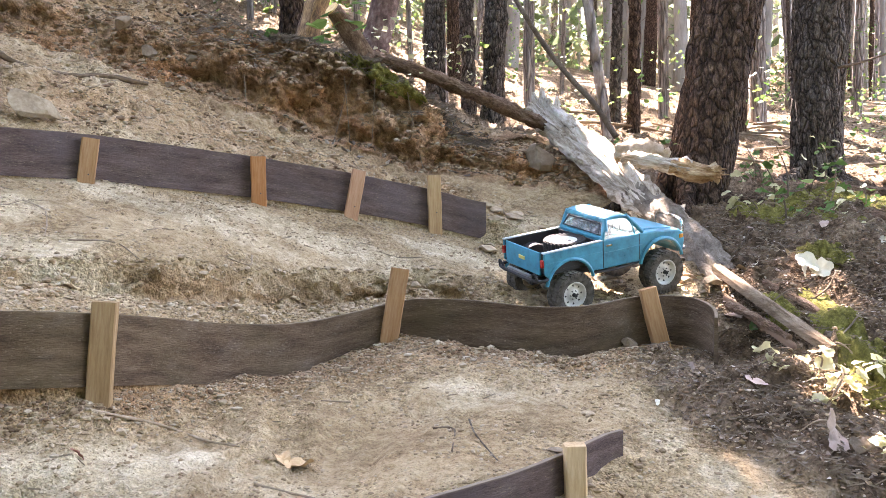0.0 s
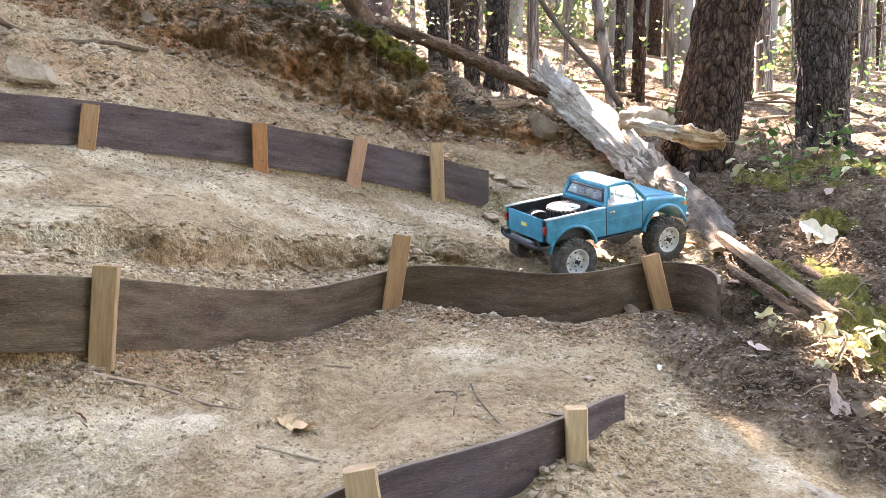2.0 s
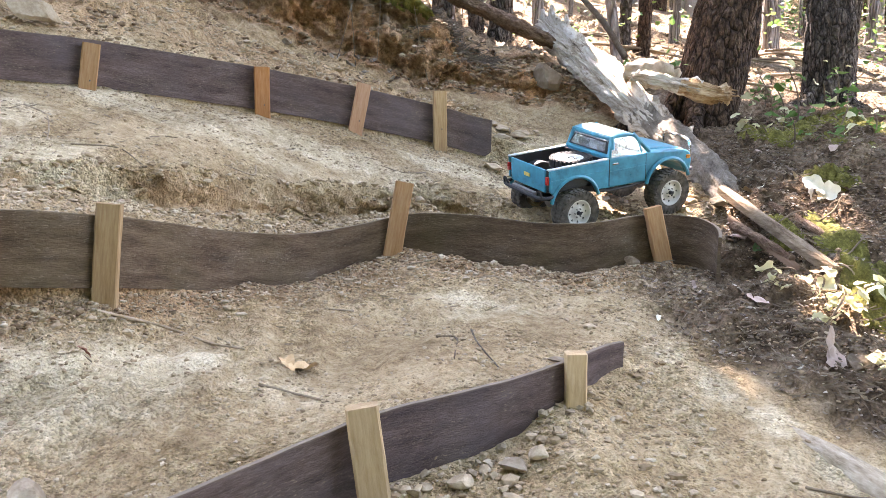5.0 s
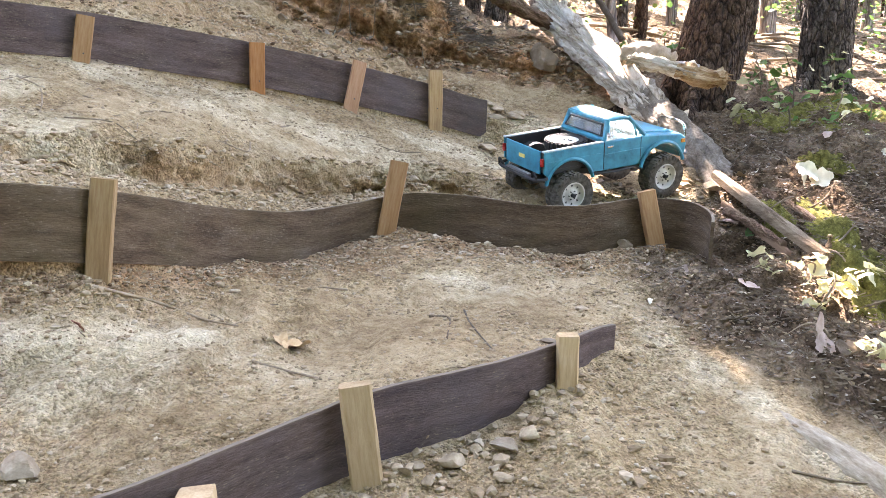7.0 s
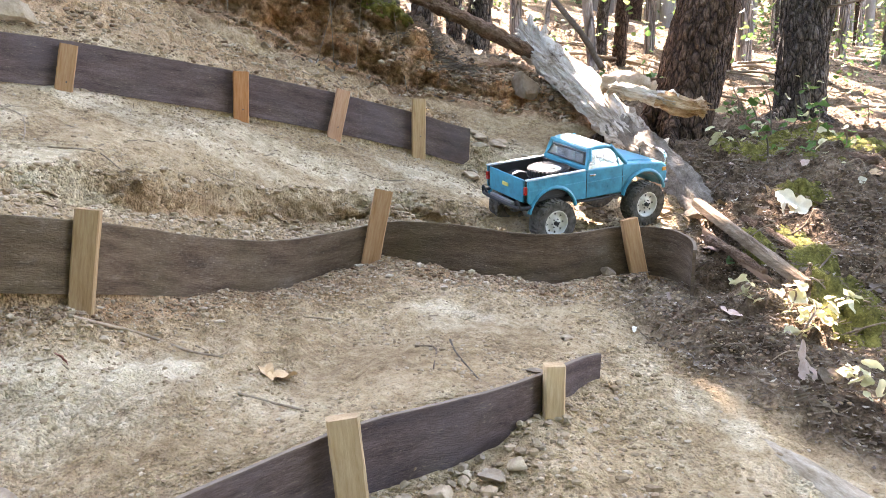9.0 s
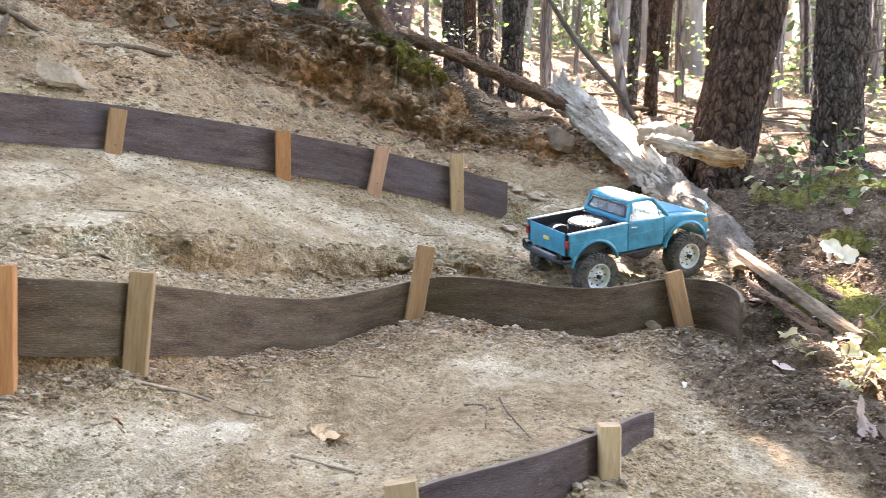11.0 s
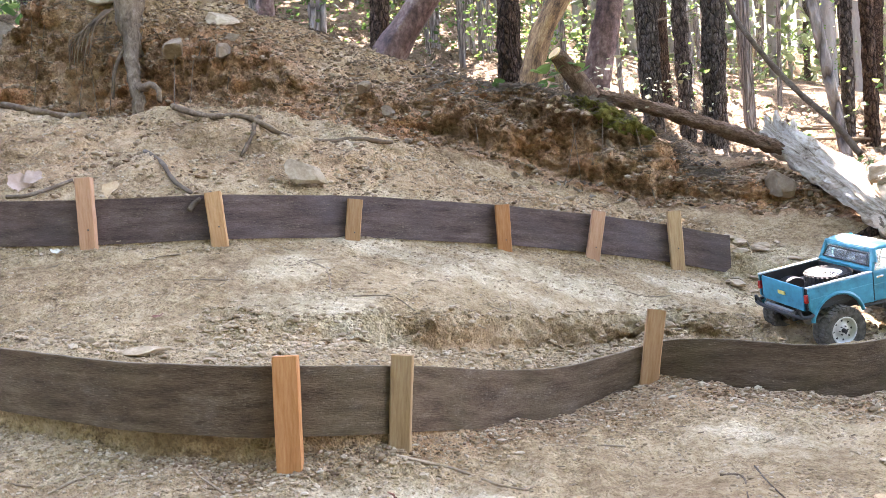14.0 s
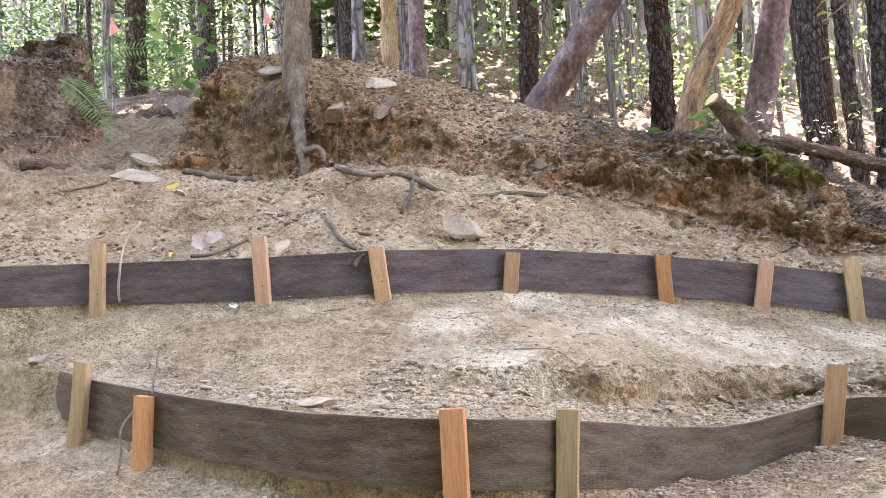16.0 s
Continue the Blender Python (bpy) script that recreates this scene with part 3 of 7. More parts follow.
def build_ground():
    near = np.arange(-3.5, 1.75, 0.0076)
    out = 1.75 + np.cumsum(0.012 * 1.13 ** np.arange(57))
    left = -3.5 - np.cumsum(0.012 * 1.13 ** np.arange(57))
    xs = np.concatenate([left[::-1], near, out])
    ys, zs = stack(xs)
    rows_y, rows_z, rows_s = [], [], []
    for i, n in enumerate(BANDS[: len(LINES) - 1]):
        for k in range(n):
            f = k / n
            rows_y.append(ys[i] * (1 - f) + ys[i + 1] * f)
            rows_z.append(zs[i] * (1 - f) + zs[i + 1] * f)
            rows_s.append(i + f)
    rows_y.append(ys[-1]), rows_z.append(zs[-1]), rows_s.append(len(LINES) - 1.0)
    Y, Z, S = np.array(rows_y), np.array(rows_z), np.array(rows_s)
    # soften the kinks between bands except at the boards
    for _ in range(3):
        Zs = Z.copy()
        Zs[1:-1] = (Z[:-2] + 2 * Z[1:-1] + Z[2:]) / 4
        keep = np.zeros(len(S), bool)
        for b in (4, 7, 11):
            keep |= (S > b - 0.12) & (S < b + 1.12)
        Z = np.where(keep[:, None], Z, Zs)
    X = np.broadcast_to(xs, Y.shape).copy()
    Z = Z + bumps(X, Y)
    S2 = np.broadcast_to(S[:, None], Y.shape)
    cut = smoothstep(15.3, 15.9, S2) * (1 - smoothstep(18.0, 18.35, S2)) * (1 - smoothstep(0.45, 0.75, X)) * smoothstep(-2.62, -2.45, X)
    cut = cut * (1 - 0.65 * smoothstep(17.0, 17.7, S2) * smoothstep(-2.35, -2.1, X) * (1 - smoothstep(-1.1, -0.7, X)))
    cut = np.maximum(cut, 0.68 * smoothstep(8.95, 9.15, S2) * (1 - smoothstep(9.55, 10.05, S2)) * smoothstep(-0.80, -0.55, X) * (1 - smoothstep(0.0, 0.15, X)))
    cut = np.maximum(cut, 0.62 * smoothstep(12.2, 12.6, S2) * (1 - 0.55 * smoothstep(13.4, 14.2, S2)) * (S2 < 16) * (1 - smoothstep(-0.1, 0.2, X)))
    cut = np.maximum(cut, 0.25 * smoothstep(4.9, 5.2, S2) * (S2 < 7.5) * (1 - smoothstep(-0.45, -0.15, X)))
    cut = np.maximum(cut, 0.95 * smoothstep(0.02, 0.08, side_bank(X, Y)))
    # the same brown also runs in a band along the long board's foot
    cut = np.maximum(cut, 0.85 * smoothstep(6.35, 6.85, S2) * (S2 < 7.6) * smoothstep(-0.95, -0.7, X) * (1 - smoothstep(0.45, 0.6, X)))
    litter = np.maximum(litter_mark(X, Y) * (1 - 0.2 * smoothstep(18.6, 19.4, S2)), smoothstep(18.2, 18.5, S2) * (1 - 0.2 * smoothstep(18.6, 19.4, S2)))
    litter = np.maximum(litter, 0.45 * smoothstep(0.03, 0.10, side_bank(X, Y)) + 0.45 * smoothstep(0.30, 0.40, side_bank(X, Y)))
    litter = np.maximum(litter, smoothstep(0.06, 0.14, side_bank(X, Y)) * smoothstep(-2.96, -2.84, X + 0.5 * (Y - 2.15) + 0.05 * np.sin(17 * Y)))
    litter = np.maximum(litter, smoothstep(0.36, 0.42, side_bank(X, Y)))
    litter = np.maximum(litter, 0.55 * smoothstep(17.0, 17.5, S2) * (S2 < 18.3) * smoothstep(-0.62, -0.45, X) * (1 - smoothstep(-0.22, -0.08, X)))
    litter = np.maximum(litter, 0.40 * (1 - smoothstep(-2.6, -2.35, X)) * smoothstep(13.5, 14.5, S2))
    # pale patches: trail ground to dust, and sun dapples painted into the soil colour
    sun_and_dust = np.zeros(Y.shape)
    for a, b, rx, ry, k in SUN_AND_DUST:
        sun_and_dust = np.maximum(sun_and_dust, k * np.exp(-(((X - a) / rx) ** 2 + ((Y - b) / ry) ** 2) ** 1.5))
    at_board = np.zeros(Y.shape)
    for b in (4, 7, 11):
        at_board = np.maximum(at_board, np.exp(-((S2 - b - 0.5) / 0.62) ** 2))
    calm = 1 - 0.9 * at_board
    flat = np.stack([X, Y, Z], -1).reshape(-1, 3)
    n = len(flat)
    lump, clod, grit = np.zeros(n), np.zeros(n), np.zeros(n)
    reach = np.abs(flat[:, 0]) + np.abs(flat[:, 1])
    for i in range(n):
        x, y, z = flat[i]
        if reach[i] < 9:
            p = Vector((x, y, z))
            lump[i] = noise.fractal(p * 5.0, 0.9, 2.1, 3)
            clod[i] = noise.fractal(p * 19.0, 0.8, 2.1, 3)
            if -3.3 < x < 1.6 and 0.4 < y < 3.4:
                grit[i] = 0.5 * noise.noise(p * 85.0) + 0.9 * (0.45 - noise.voronoi(p * 38.0)[0][0]) + 0.6 * (0.45 - noise.voronoi(p * 75.0)[0][0])
            else:
                grit[i] = noise.noise(p * 60.0)
        else:
            lump[i] = 3.0 * noise.fractal(Vector((x * 0.35, y * 0.35, 0)), 0.9, 2.1, 3)
    shape = Y.shape
    lump, clod, grit = (a.reshape(shape) for a in (lump, clod, grit))
    c = np.where(S2 < 15.2, np.minimum(cut, 0.5) * np.where(S2 < 8, 0.2, 0.85), cut).clip(0, 1)
    c = np.where((S2 > 8.9) & (S2 < 10.1), cut, c)
    litter = np.maximum(litter, (1 - 0.2 * smoothstep(18.6, 19.4, S2)) * smoothstep(17.80, 18.08, S2 + 0.22 * lump + 0.16 * clod) * (1 - smoothstep(-0.02, 0.12, X) * (1 - smoothstep(0.60, 0.75, X)) * (S2 < 18.7)) * (1 - 0.8 * smoothstep(-2.4, -2.1, X) * (1 - smoothstep(-0.75, -0.52, X)) * (S2 < 18.9)))
    coarse = 1 + 0.8 * np.exp(-((S2 - 9.5) / 0.7) ** 2) * smoothstep(-0.9, -0.6, X)
    patch = coarse * np.maximum(np.maximum(c, litter), 0.35 + 0.65 * smoothstep(-0.25, 0.35, lump))
    crevice = np.minimum(0.0, np.abs(lump + 0.45 * clod) - 0.16) / 0.16
    # the banks have weathered to an even, crumbly face, and the mound's top to a smooth slope
    worn = 1 - (0.40 + 0.25 * smoothstep(17.3, 17.9, S2) * (X < -1.0)) * smoothstep(-2.5, -2.3, X) * (S2 > 15)
    d = calm * ((0.016 + 0.075 * c * worn + 0.028 * litter) * lump + (0.0100 + 0.048 * c * worn + 0.026 * litter) * clod + (0.0030 + 0.018 * c + 0.009 * litter) * grit * patch + 0.026 * c * worn * crevice)
    # push along the normal, so that the banks get overhangs and hollows
    gx, gy = np.gradient(Z, axis=1) / np.gradient(X, axis=1), np.gradient(Z, axis=0) / np.maximum(1e-4, np.gradient(Y, axis=0))
    norm = np.sqrt(1 + gx**2 + gy**2)
    X, Y, Z = X - d * gx / norm * 0.5, Y - d * gy / norm * c, Z + d / norm * (1 - 0.85 * c)
    # hollows eaten under the lip of the low bank and of the high one
    eaten = smoothstep(-0.35, 0.35, lump + 0.2 * clod)
    bite = smoothstep(-0.25, 0.30, clod + 0.5 * lump)
    Y = Y + 0.038 * (0.45 + 0.55 * bite) * np.exp(-((S2 - 9.18 - 0.25 * lump) / 0.20) ** 2) * smoothstep(-0.80, -0.6, X) * (1 - smoothstep(0.05, 0.2, X))
    Y = Y + 0.045 * eaten * np.exp(-((S2 - 16.25) / 0.28) ** 2) * smoothstep(-2.45, -2.3, X) * (1 - smoothstep(0.2, 0.4, X))
    Y = Y - 0.050 * (1 - 0.5 * eaten) * np.exp(-((S2 - 17.78) / 0.28) ** 2) * smoothstep(-0.65, -0.45, X) * (1 - smoothstep(-0.05, 0.06, X))
    verts = np.stack([X, Y, Z], -1).reshape(-1, 3)
    R, C = shape
    a = (np.arange(R - 1)[:, None] * C + np.arange(C - 1)).ravel()
    faces = np.stack([a, a + 1, a + C + 1, a + C], -1)
    ob = from_arrays("ground", verts, faces, DIRT, True)
    for name, values in (("cut_bank", np.where(S2 < 15.2, 0.6, 1.0) * cut), ("litter", litter), ("sun_and_dust", sun_and_dust)):
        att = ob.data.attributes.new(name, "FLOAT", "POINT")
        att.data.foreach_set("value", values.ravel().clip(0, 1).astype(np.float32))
    return tagged(ob, "dry tan dirt hillside with terraced trails and forest litter", "ground", kind="structure")


ground = build_ground()

# ---- edging boards and their stakes ----
def tangent(f, x):
    d = Vector((0.02, float(f(x + 0.01)[0] - f(x - 0.01)[0]), 0))
    return d.normalized()


def board(points, label, seed, ragged=0.0, thick=0.0065, slant=0.0, mat=BOARD):
    """A thin bent board on edge; points run along its top edge. Each side is a strip of its own, with UV in metres."""
    rng = random.Random(seed)
    pts = [Vector(p) for p in points]
    run = [0.0]
    for a, b in zip(pts, pts[1:]):
        run.append(run[-1] + (b - a).length)
    verts, faces, uvs = [], [], []
    top, low = [], []
    for i, p in enumerate(pts):
        t = (pts[min(i + 1, len(pts) - 1)] - pts[max(i - 1, 0)])
        nrm = Vector((-t.y, t.x, 0)).normalized()
        wob = 0.0012 * noise.noise(Vector((run[i] * 30, seed, 0)))
        chew = ragged * max(0.0, noise.fractal(Vector((run[i] * 14, seed, 3)), 0.8, 2, 3)) if ragged else 0.0
        top.append((p + nrm * thick / 2 + Vector((0, 0, wob)), p - nrm * thick / 2 + Vector((0, 0, wob))))
        foot = p - Vector((0, 0, BOARD_H - chew)) - t.normalized() * slant * max(0.0, 1 - i / 8)
        low.append((foot + nrm * thick / 2, foot - nrm * thick / 2))
    def strip(a, b, ua, ub):
        k = len(verts)
        for i in range(len(pts)):
            verts.extend([tuple(a[i]), tuple(b[i])])
        for i in range(len(pts) - 1):
            faces.append((k + 2 * i, k + 2 * i + 1, k + 2 * i + 3, k + 2 * i + 2))
            uvs.extend([(run[i], ua), (run[i], ub), (run[i + 1], ub), (run[i + 1], ua)])
    strip([q[1] for q in low], [q[1] for q in top], 0, BOARD_H)
    strip([q[1] for q in top], [q[0] for q in top], BOARD_H, BOARD_H + thick)
    strip([q[0] for q in top], [q[0] for q in low], BOARD_H, 0)
    strip([q[0] for q in low], [q[1] for q in low], 0, thick)
    for i in (0, len(pts) - 1):
        k = len(verts)
        verts.extend(tuple(v) for v in (low[i][0], low[i][1], top[i][1], top[i][0]))
        faces.append((k, k + 1, k + 2, k + 3))
        uvs.extend([(0, 0), (thick, 0), (thick, BOARD_H), (0, BOARD_H)])
    ob = from_arrays("edging_board", verts, faces, mat, True)
    layer = ob.data.uv_layers.new(name="UVMap")
    for lp, uv in zip(layer.data, uvs):
        lp.uv = (uv[0] + seed * 1.7, uv[1])
    return tagged(ob, label, "edging board", "trail edging boards")


def along(f, x0, x1, n):
    return [(x, float(f(x)[0]), float(f(x)[1])) for x in np.linspace(x0, x1, n)]


curl = [(0.475 + 0.062 * math.sin(a), 1.712 + 0.057 * math.cos(a) - 0.012 * a, 0.869 - 0.034 * (a / 2.0) ** 2) for a in np.linspace(0.15, 2.0, 16)]
board(along(A_TOP, -0.60, 0.258, 70), "dark purplish-brown bent edging board with a broken lower edge", 1, 0.020, mat=BOARD_PURPLE)
board(along(B_TOP, -1.585, 0.475, 150) + curl, "long dark brown edging board bent into waves along the trail", 2, slant=0.055)
board(along(C_TOP, -1.93, 0.116, 120), "dark purplish-brown edging board along the foot of the dirt bank", 3, mat=BOARD_PURPLE)


def stake_mesh(length, w, d, seed):
    rng = random.Random(seed)
    bm = bmesh.new()
    rings = []
    n = 7
    for k in range(n + 1):
        z = -length * k / n
        j = [Vector((rng.uniform(-1, 1) * 0.0006, rng.uniform(-1, 1) * 0.0006, 0)) for _ in range(8)]
        b = 0.0022
        ring = [(-w / 2 + b, -d / 2), (w / 2 - b, -d / 2), (w / 2, -d / 2 + b), (w / 2, d / 2 - b), (w / 2 - b, d / 2), (-w / 2 + b, d / 2), (-w / 2, d / 2 - b), (-w / 2, -d / 2 + b)]
        s = 1 if k < n else 0.35
        rings.append([bm.verts.new(Vector((x * s, y * s, z)) + q) for (x, y), q in zip(ring, j)])
    for a, b in zip(rings, rings[1:]):
        for i in range(8):
            bm.faces.new((a[i], a[(i + 1) % 8], b[(i + 1) % 8], b[i]))
    cap = [bm.verts.new(v.co * 0.985 + Vector((0, 0, 0.0014 + rng.uniform(0, 0.001)))) for v in rings[0]]
    for i in range(8):
        bm.faces.new((cap[i], cap[(i + 1) % 8], rings[0][(i + 1) % 8], rings[0][i]))
    bm.faces.new(cap)
    bm.faces.new(list(reversed(rings[-1])))
    bmesh.ops.recalc_face_normals(bm, faces=bm.faces)
    return bm


def stake(f, x, above, length, shift, mat=None, w=0.036, d=0.018, back=0.0, face=0.5):
    """A wooden stake on the front of a board: its top above the board's edge, and the shift of its foot along the board."""
    y, z = (float(v) for v in f(x))
    t = tangent(f, x)
    gap = 0.0055 + d / 2 + abs(t.y) * face * w / 2
    t = (t * (1 - face) + Vector((1, -0.05 - 0.25 * x, 0)).normalized() * face).normalized()
    out = Vector((t.y, -t.x, 0))
    top = Vector((x, y, z + above)) + out * gap
    foot = top + t * shift - Vector((0, 0, length)) + out * back
    up = (top - foot).normalized()
    side = (t - up * t.dot(up)).normalized()
    m = Matrix((side, up.cross(side), up)).transposed().to_4x4()
    m.translation = top
    bm = stake_mesh(length + 0.06, w, d, int(x * 977) + 13)
    ob = part("wooden_stake", bm, mat or STAKE)
    tone = {STAKE_ORANGE: "fresh orange cedar", STAKE_PINK: "pinkish sawn cedar", STAKE_PALE: "pale tan sawn", STAKE_GREY: "weathered yellowish-tan"}.get(mat, "sawn tan-brown")
    ob.matrix_world = m
    if f is not C_TOP:
        return tagged(ob, tone + " wooden stake standing against the board", "stake", "board stakes")
    bm = bmesh.new()
    bmesh.ops.create_cone(bm, cap_ends=True, segments=10, radius1=0.0019, radius2=0.0015, depth=0.002, matrix=Matrix.Translation((0.004, -d / 2 - 0.0006, -length * 0.78)) @ Matrix.Rotation(radians(90), 4, "X"))
    part("nail", bm, NAIL, ob, "dark steel nail head")
    return tagged(ob, tone + " wooden stake nailed against the board", "stake", "board stakes")


stake(A_TOP, 0.176, 0.011, 0.087, 0.002, STAKE_PALE, w=0.026, d=0.022, face=0.85)
stake(A_TOP, -0.069, 0.018, 0.14, 0.020, STAKE_PALE, w=0.034, face=0.8)
stake(A_TOP, -0.205, -0.024, 0.10, 0.01, STAKE_PALE, w=0.034, d=0.028, face=0.8)
stake(B_TOP, 0.413, 0.014, 0.130, 0.034, w=0.034)
stake(B_TOP, -0.080, 0.064, 0.158, -0.026)
stake(B_TOP, -0.445, 0.017, 0.133, -0.010, STAKE_GREY, w=0.033, face=0.85)
stake(B_TOP, -0.582, 0.014, 0.175, 0.0, STAKE_ORANGE, w=0.036)
stake(B_TOP, -1.206, -0.010, 0.132, -0.010, STAKE_ORANGE)
stake(B_TOP, -1.424, 0.034, 0.165, -0.024, STAKE_GREY)
stake(C_TOP, -0.028, 0.036, 0.125, 0.004, STAKE_GREY)
stake(C_TOP, -0.217, 0.008, 0.118, -0.022, STAKE_PINK)
stake(C_TOP, -0.450, -0.002, 0.112, 0.002, STAKE_ORANGE)
stake(C_TOP, -0.762, -0.012, 0.098, -0.012)
stake(C_TOP, -1.022, 0.002, 0.098, 0.010)
stake(C_TOP, -1.275, 0.044, 0.144, 0.006, STAKE_PINK)
stake(C_TOP, -1.673, 0.046, 0.156, -0.004, STAKE_GREY)

# ---- trees and logs ----
def tube_mesh(pts, radii, segs, rough=0.0, freq=10.0, seed=0, flute=0.0, caps=True, grain=0.22):
    """A round limb along pts with its radii, its skin roughened by noise."""
    bm = bmesh.new()
    uv = bm.loops.layers.uv.new("UVMap")
    pts = [Vector(p) for p in pts]
    rings = []
    side = None
    run = [0.0]
    for a, b in zip(pts, pts[1:]):
        run.append(run[-1] + (b - a).length)
    for i, p in enumerate(pts):
        t = (pts[min(i + 1, len(pts) - 1)] - pts[max(i - 1, 0)]).normalized()
        if side is None:
            side = t.orthogonal().normalized()
        side = (side - t * side.dot(t)).normalized()
        other = t.cross(side)
        ring = []
        for k in range(segs):
            a = 2 * math.pi * k / segs
            d = side * math.cos(a) + other * math.sin(a)
            q = p + d * radii[i]
            r = radii[i]
            if rough:
                c = r * freq
                n = noise.fractal(Vector((math.cos(a) * c, math.sin(a) * c, run[i] * freq * grain + seed * 3.1)), 0.75, 2.1, 4)
                r += rough * (abs(n) * 2 - 0.6)
            if flute:
                r += flute * math.sin(a * 3 + seed) * math.exp(-i * 0.25)
            ring.append(bm.verts.new(p + d * max(r, radii[i] * 0.3)))
        rings.append(ring)
    for i, (a, b) in enumerate(zip(rings, rings[1:])):
        for k in range(segs):
            f = bm.faces.new((a[k], a[(k + 1) % segs], b[(k + 1) % segs], b[k]))
            around = 2 * math.pi * radii[0] / segs
            for lp, c in zip(f.loops, ((k, i), (k + 1, i), (k + 1, i + 1), (k, i + 1))):
                lp[uv].uv = (c[0] * around, run[c[1]])
    if caps:
        bm.faces.new(list(reversed(rings[0])))
        bm.faces.new(rings[-1])
    return bm


def curve_points(knots, n):
    """A smooth way (Catmull-Rom) through knots of (x, y, z[, r])."""
    k = [np.array(p, float) for p in knots]
    k = [2 * k[0] - k[1]] + k + [2 * k[-1] - k[-2]]
    out = []
    for i in range(1, len(k) - 2):
        for j in range(n):
            t = j / n
            a, b, c, d = k[i - 1 : i + 3]
            out.append(0.5 * (2 * b + (c - a) * t + (2 * a - 5 * b + 4 * c - d) * t * t + (3 * b - a - 3 * c + d) * t**3))
    out.append(k[-2])
    return out


def limb(knots, n=8, segs=8, rough=0.0, freq=14.0, seed=0, grain=0.22):
    pts = curve_points(knots, n)
    return tube_mesh([p[:3] for p in pts], [p[3] for p in pts], segs, rough, freq, seed, grain=grain)


def tree(name, base, lean, r, height, mat, label, segs=30, rough=0.012, seed=0, flare=0.5, branches=0, step=0.045, crook=0.02, taper=0.45):
    """A trunk that rises from the ground, with a flared foot and a few dead twigs; its crown is up in the canopy."""
    x, y = base
    z0 = ground_z(x, y) - 0.12
    rng = random.Random(seed)
    ob = empty(name, Matrix.Translation((x, y, z0)))
    pts, radii = [], []
    h = 0.0
    while h < height:
        wob = Vector((noise.noise(Vector((h * 0.6, seed, 1))), noise.noise(Vector((h * 0.6, seed, 7))), 0)) * crook * min(1.0, h)
        pts.append(Vector((lean[0] * h, lean[1] * h, h)) + wob)
        radii.append(r * (1 - taper * h / height) * (1 + flare * math.exp(-h / 0.10)))
        h += step * (1 if h < 2.4 else 5)
    part("trunk", tube_mesh(pts, radii, segs, rough, 1.1 / max(r, 0.02), seed, r * 0.10), mat, ob, smooth=True)
    for _ in range(branches):
        i = rng.randrange(int(len(pts) * 0.12), int(len(pts) * 0.6))
        a = rng.uniform(0, 2 * math.pi)
        d = Vector((math.cos(a), math.sin(a), rng.uniform(-0.3, 0.5)))
        p = pts[i]
        ln = rng.uniform(0.25, 0.7)
        kn = [(*(p + d * (radii[i] * 0.6)), 0.007), (*(p + d * ln * 0.5 + Vector((0, 0, rng.uniform(-0.04, 0.04)))), 0.005), (*(p + d * ln + Vector((0, 0, rng.uniform(-0.1, 0.1)))), 0.002)]
        part("branch", limb(kn, 4, 5, 0.001, 40, seed), TWIG, ob)
    return tagged(ob, label, "tree", "forest trees")


tree("fir_tree", (0.735, 2.62), (0.195, 0.03), 0.098, 9, BARK_RED, "thick leaning fir trunk with rough red-brown bark", 72, 0.011, 3, 0.04, 0, 0.022)
tree("fir_tree", (1.442, 3.35), (0.0, 0.0), 0.098, 9, BARK_FIR, "upright fir trunk with deeply furrowed grey-brown bark", 72, 0.012, 5, 0.16, 2, 0.025)
tree("fir_tree", (0.205, 4.05), (0.035, 0.0), 0.054, 9, BARK_FIR, "slim fir trunk with furrowed bark above the fallen log", 30, 0.012, 8, 0.2, 3)
tree("fir_tree", (0.105, 4.35), (-0.005, 0.0), 0.037, 9, BARK_FIR, "slim dark fir trunk in a pair", 26, 0.010, 9, 0.2, 2)
tree("fir_tree", (-0.66, 3.62), (0.02, 0.0), 0.052, 9, BARK_RED, "slim red-brown fir trunk behind the bank", 30, 0.011, 11, 0.25, 3)
tree("madrone_tree", (-1.19, 3.30), (0.72, 0.10), 0.060, 7, MADRONE, "leaning madrone trunk with smooth purplish red bark", 36, 0.006, 13, 0.5, 2, 0.05, 0.05)
tree("madrone_tree", (-0.315, 3.22), (0.20, 0.03), 0.053, 8, MADRONE, "madrone trunk with smooth purplish red bark", 36, 0.006, 14, 0.3, 2, 0.05, 0.05)
tree("fir_tree", (-0.06, 4.05), (-0.01, 0.0), 0.050, 9, BARK_FIR, "grey-brown fir trunk among others", 28, 0.011, 15, 0.2, 2)
tree("fir_tree", (-2.02, 4.05), (-0.01, 0.0), 0.048, 9, MADRONE, "slim smooth reddish trunk behind the dirt mound", 24, 0.004, 16, 0.2, 1)
tree("fir_tree", (-1.47, 4.25), (0.05, 0.0), 0.050, 9, BARK_RED, "red-brown fir trunk behind the dirt mound", 26, 0.010, 17, 0.2, 3)
tree("fir_tree", (-1.91, 4.55), (0.0, 0.0), 0.030, 9, BARK_GREY, "thin grey trunk in the forest", 18, 0.006, 18, 0.2, 3)
tree("fir_tree", (-2.70, 4.55), (0.01, 0.0), 0.036, 9, BARK_GREY, "thin grey trunk in the forest", 18, 0.006, 19, 0.2, 3)
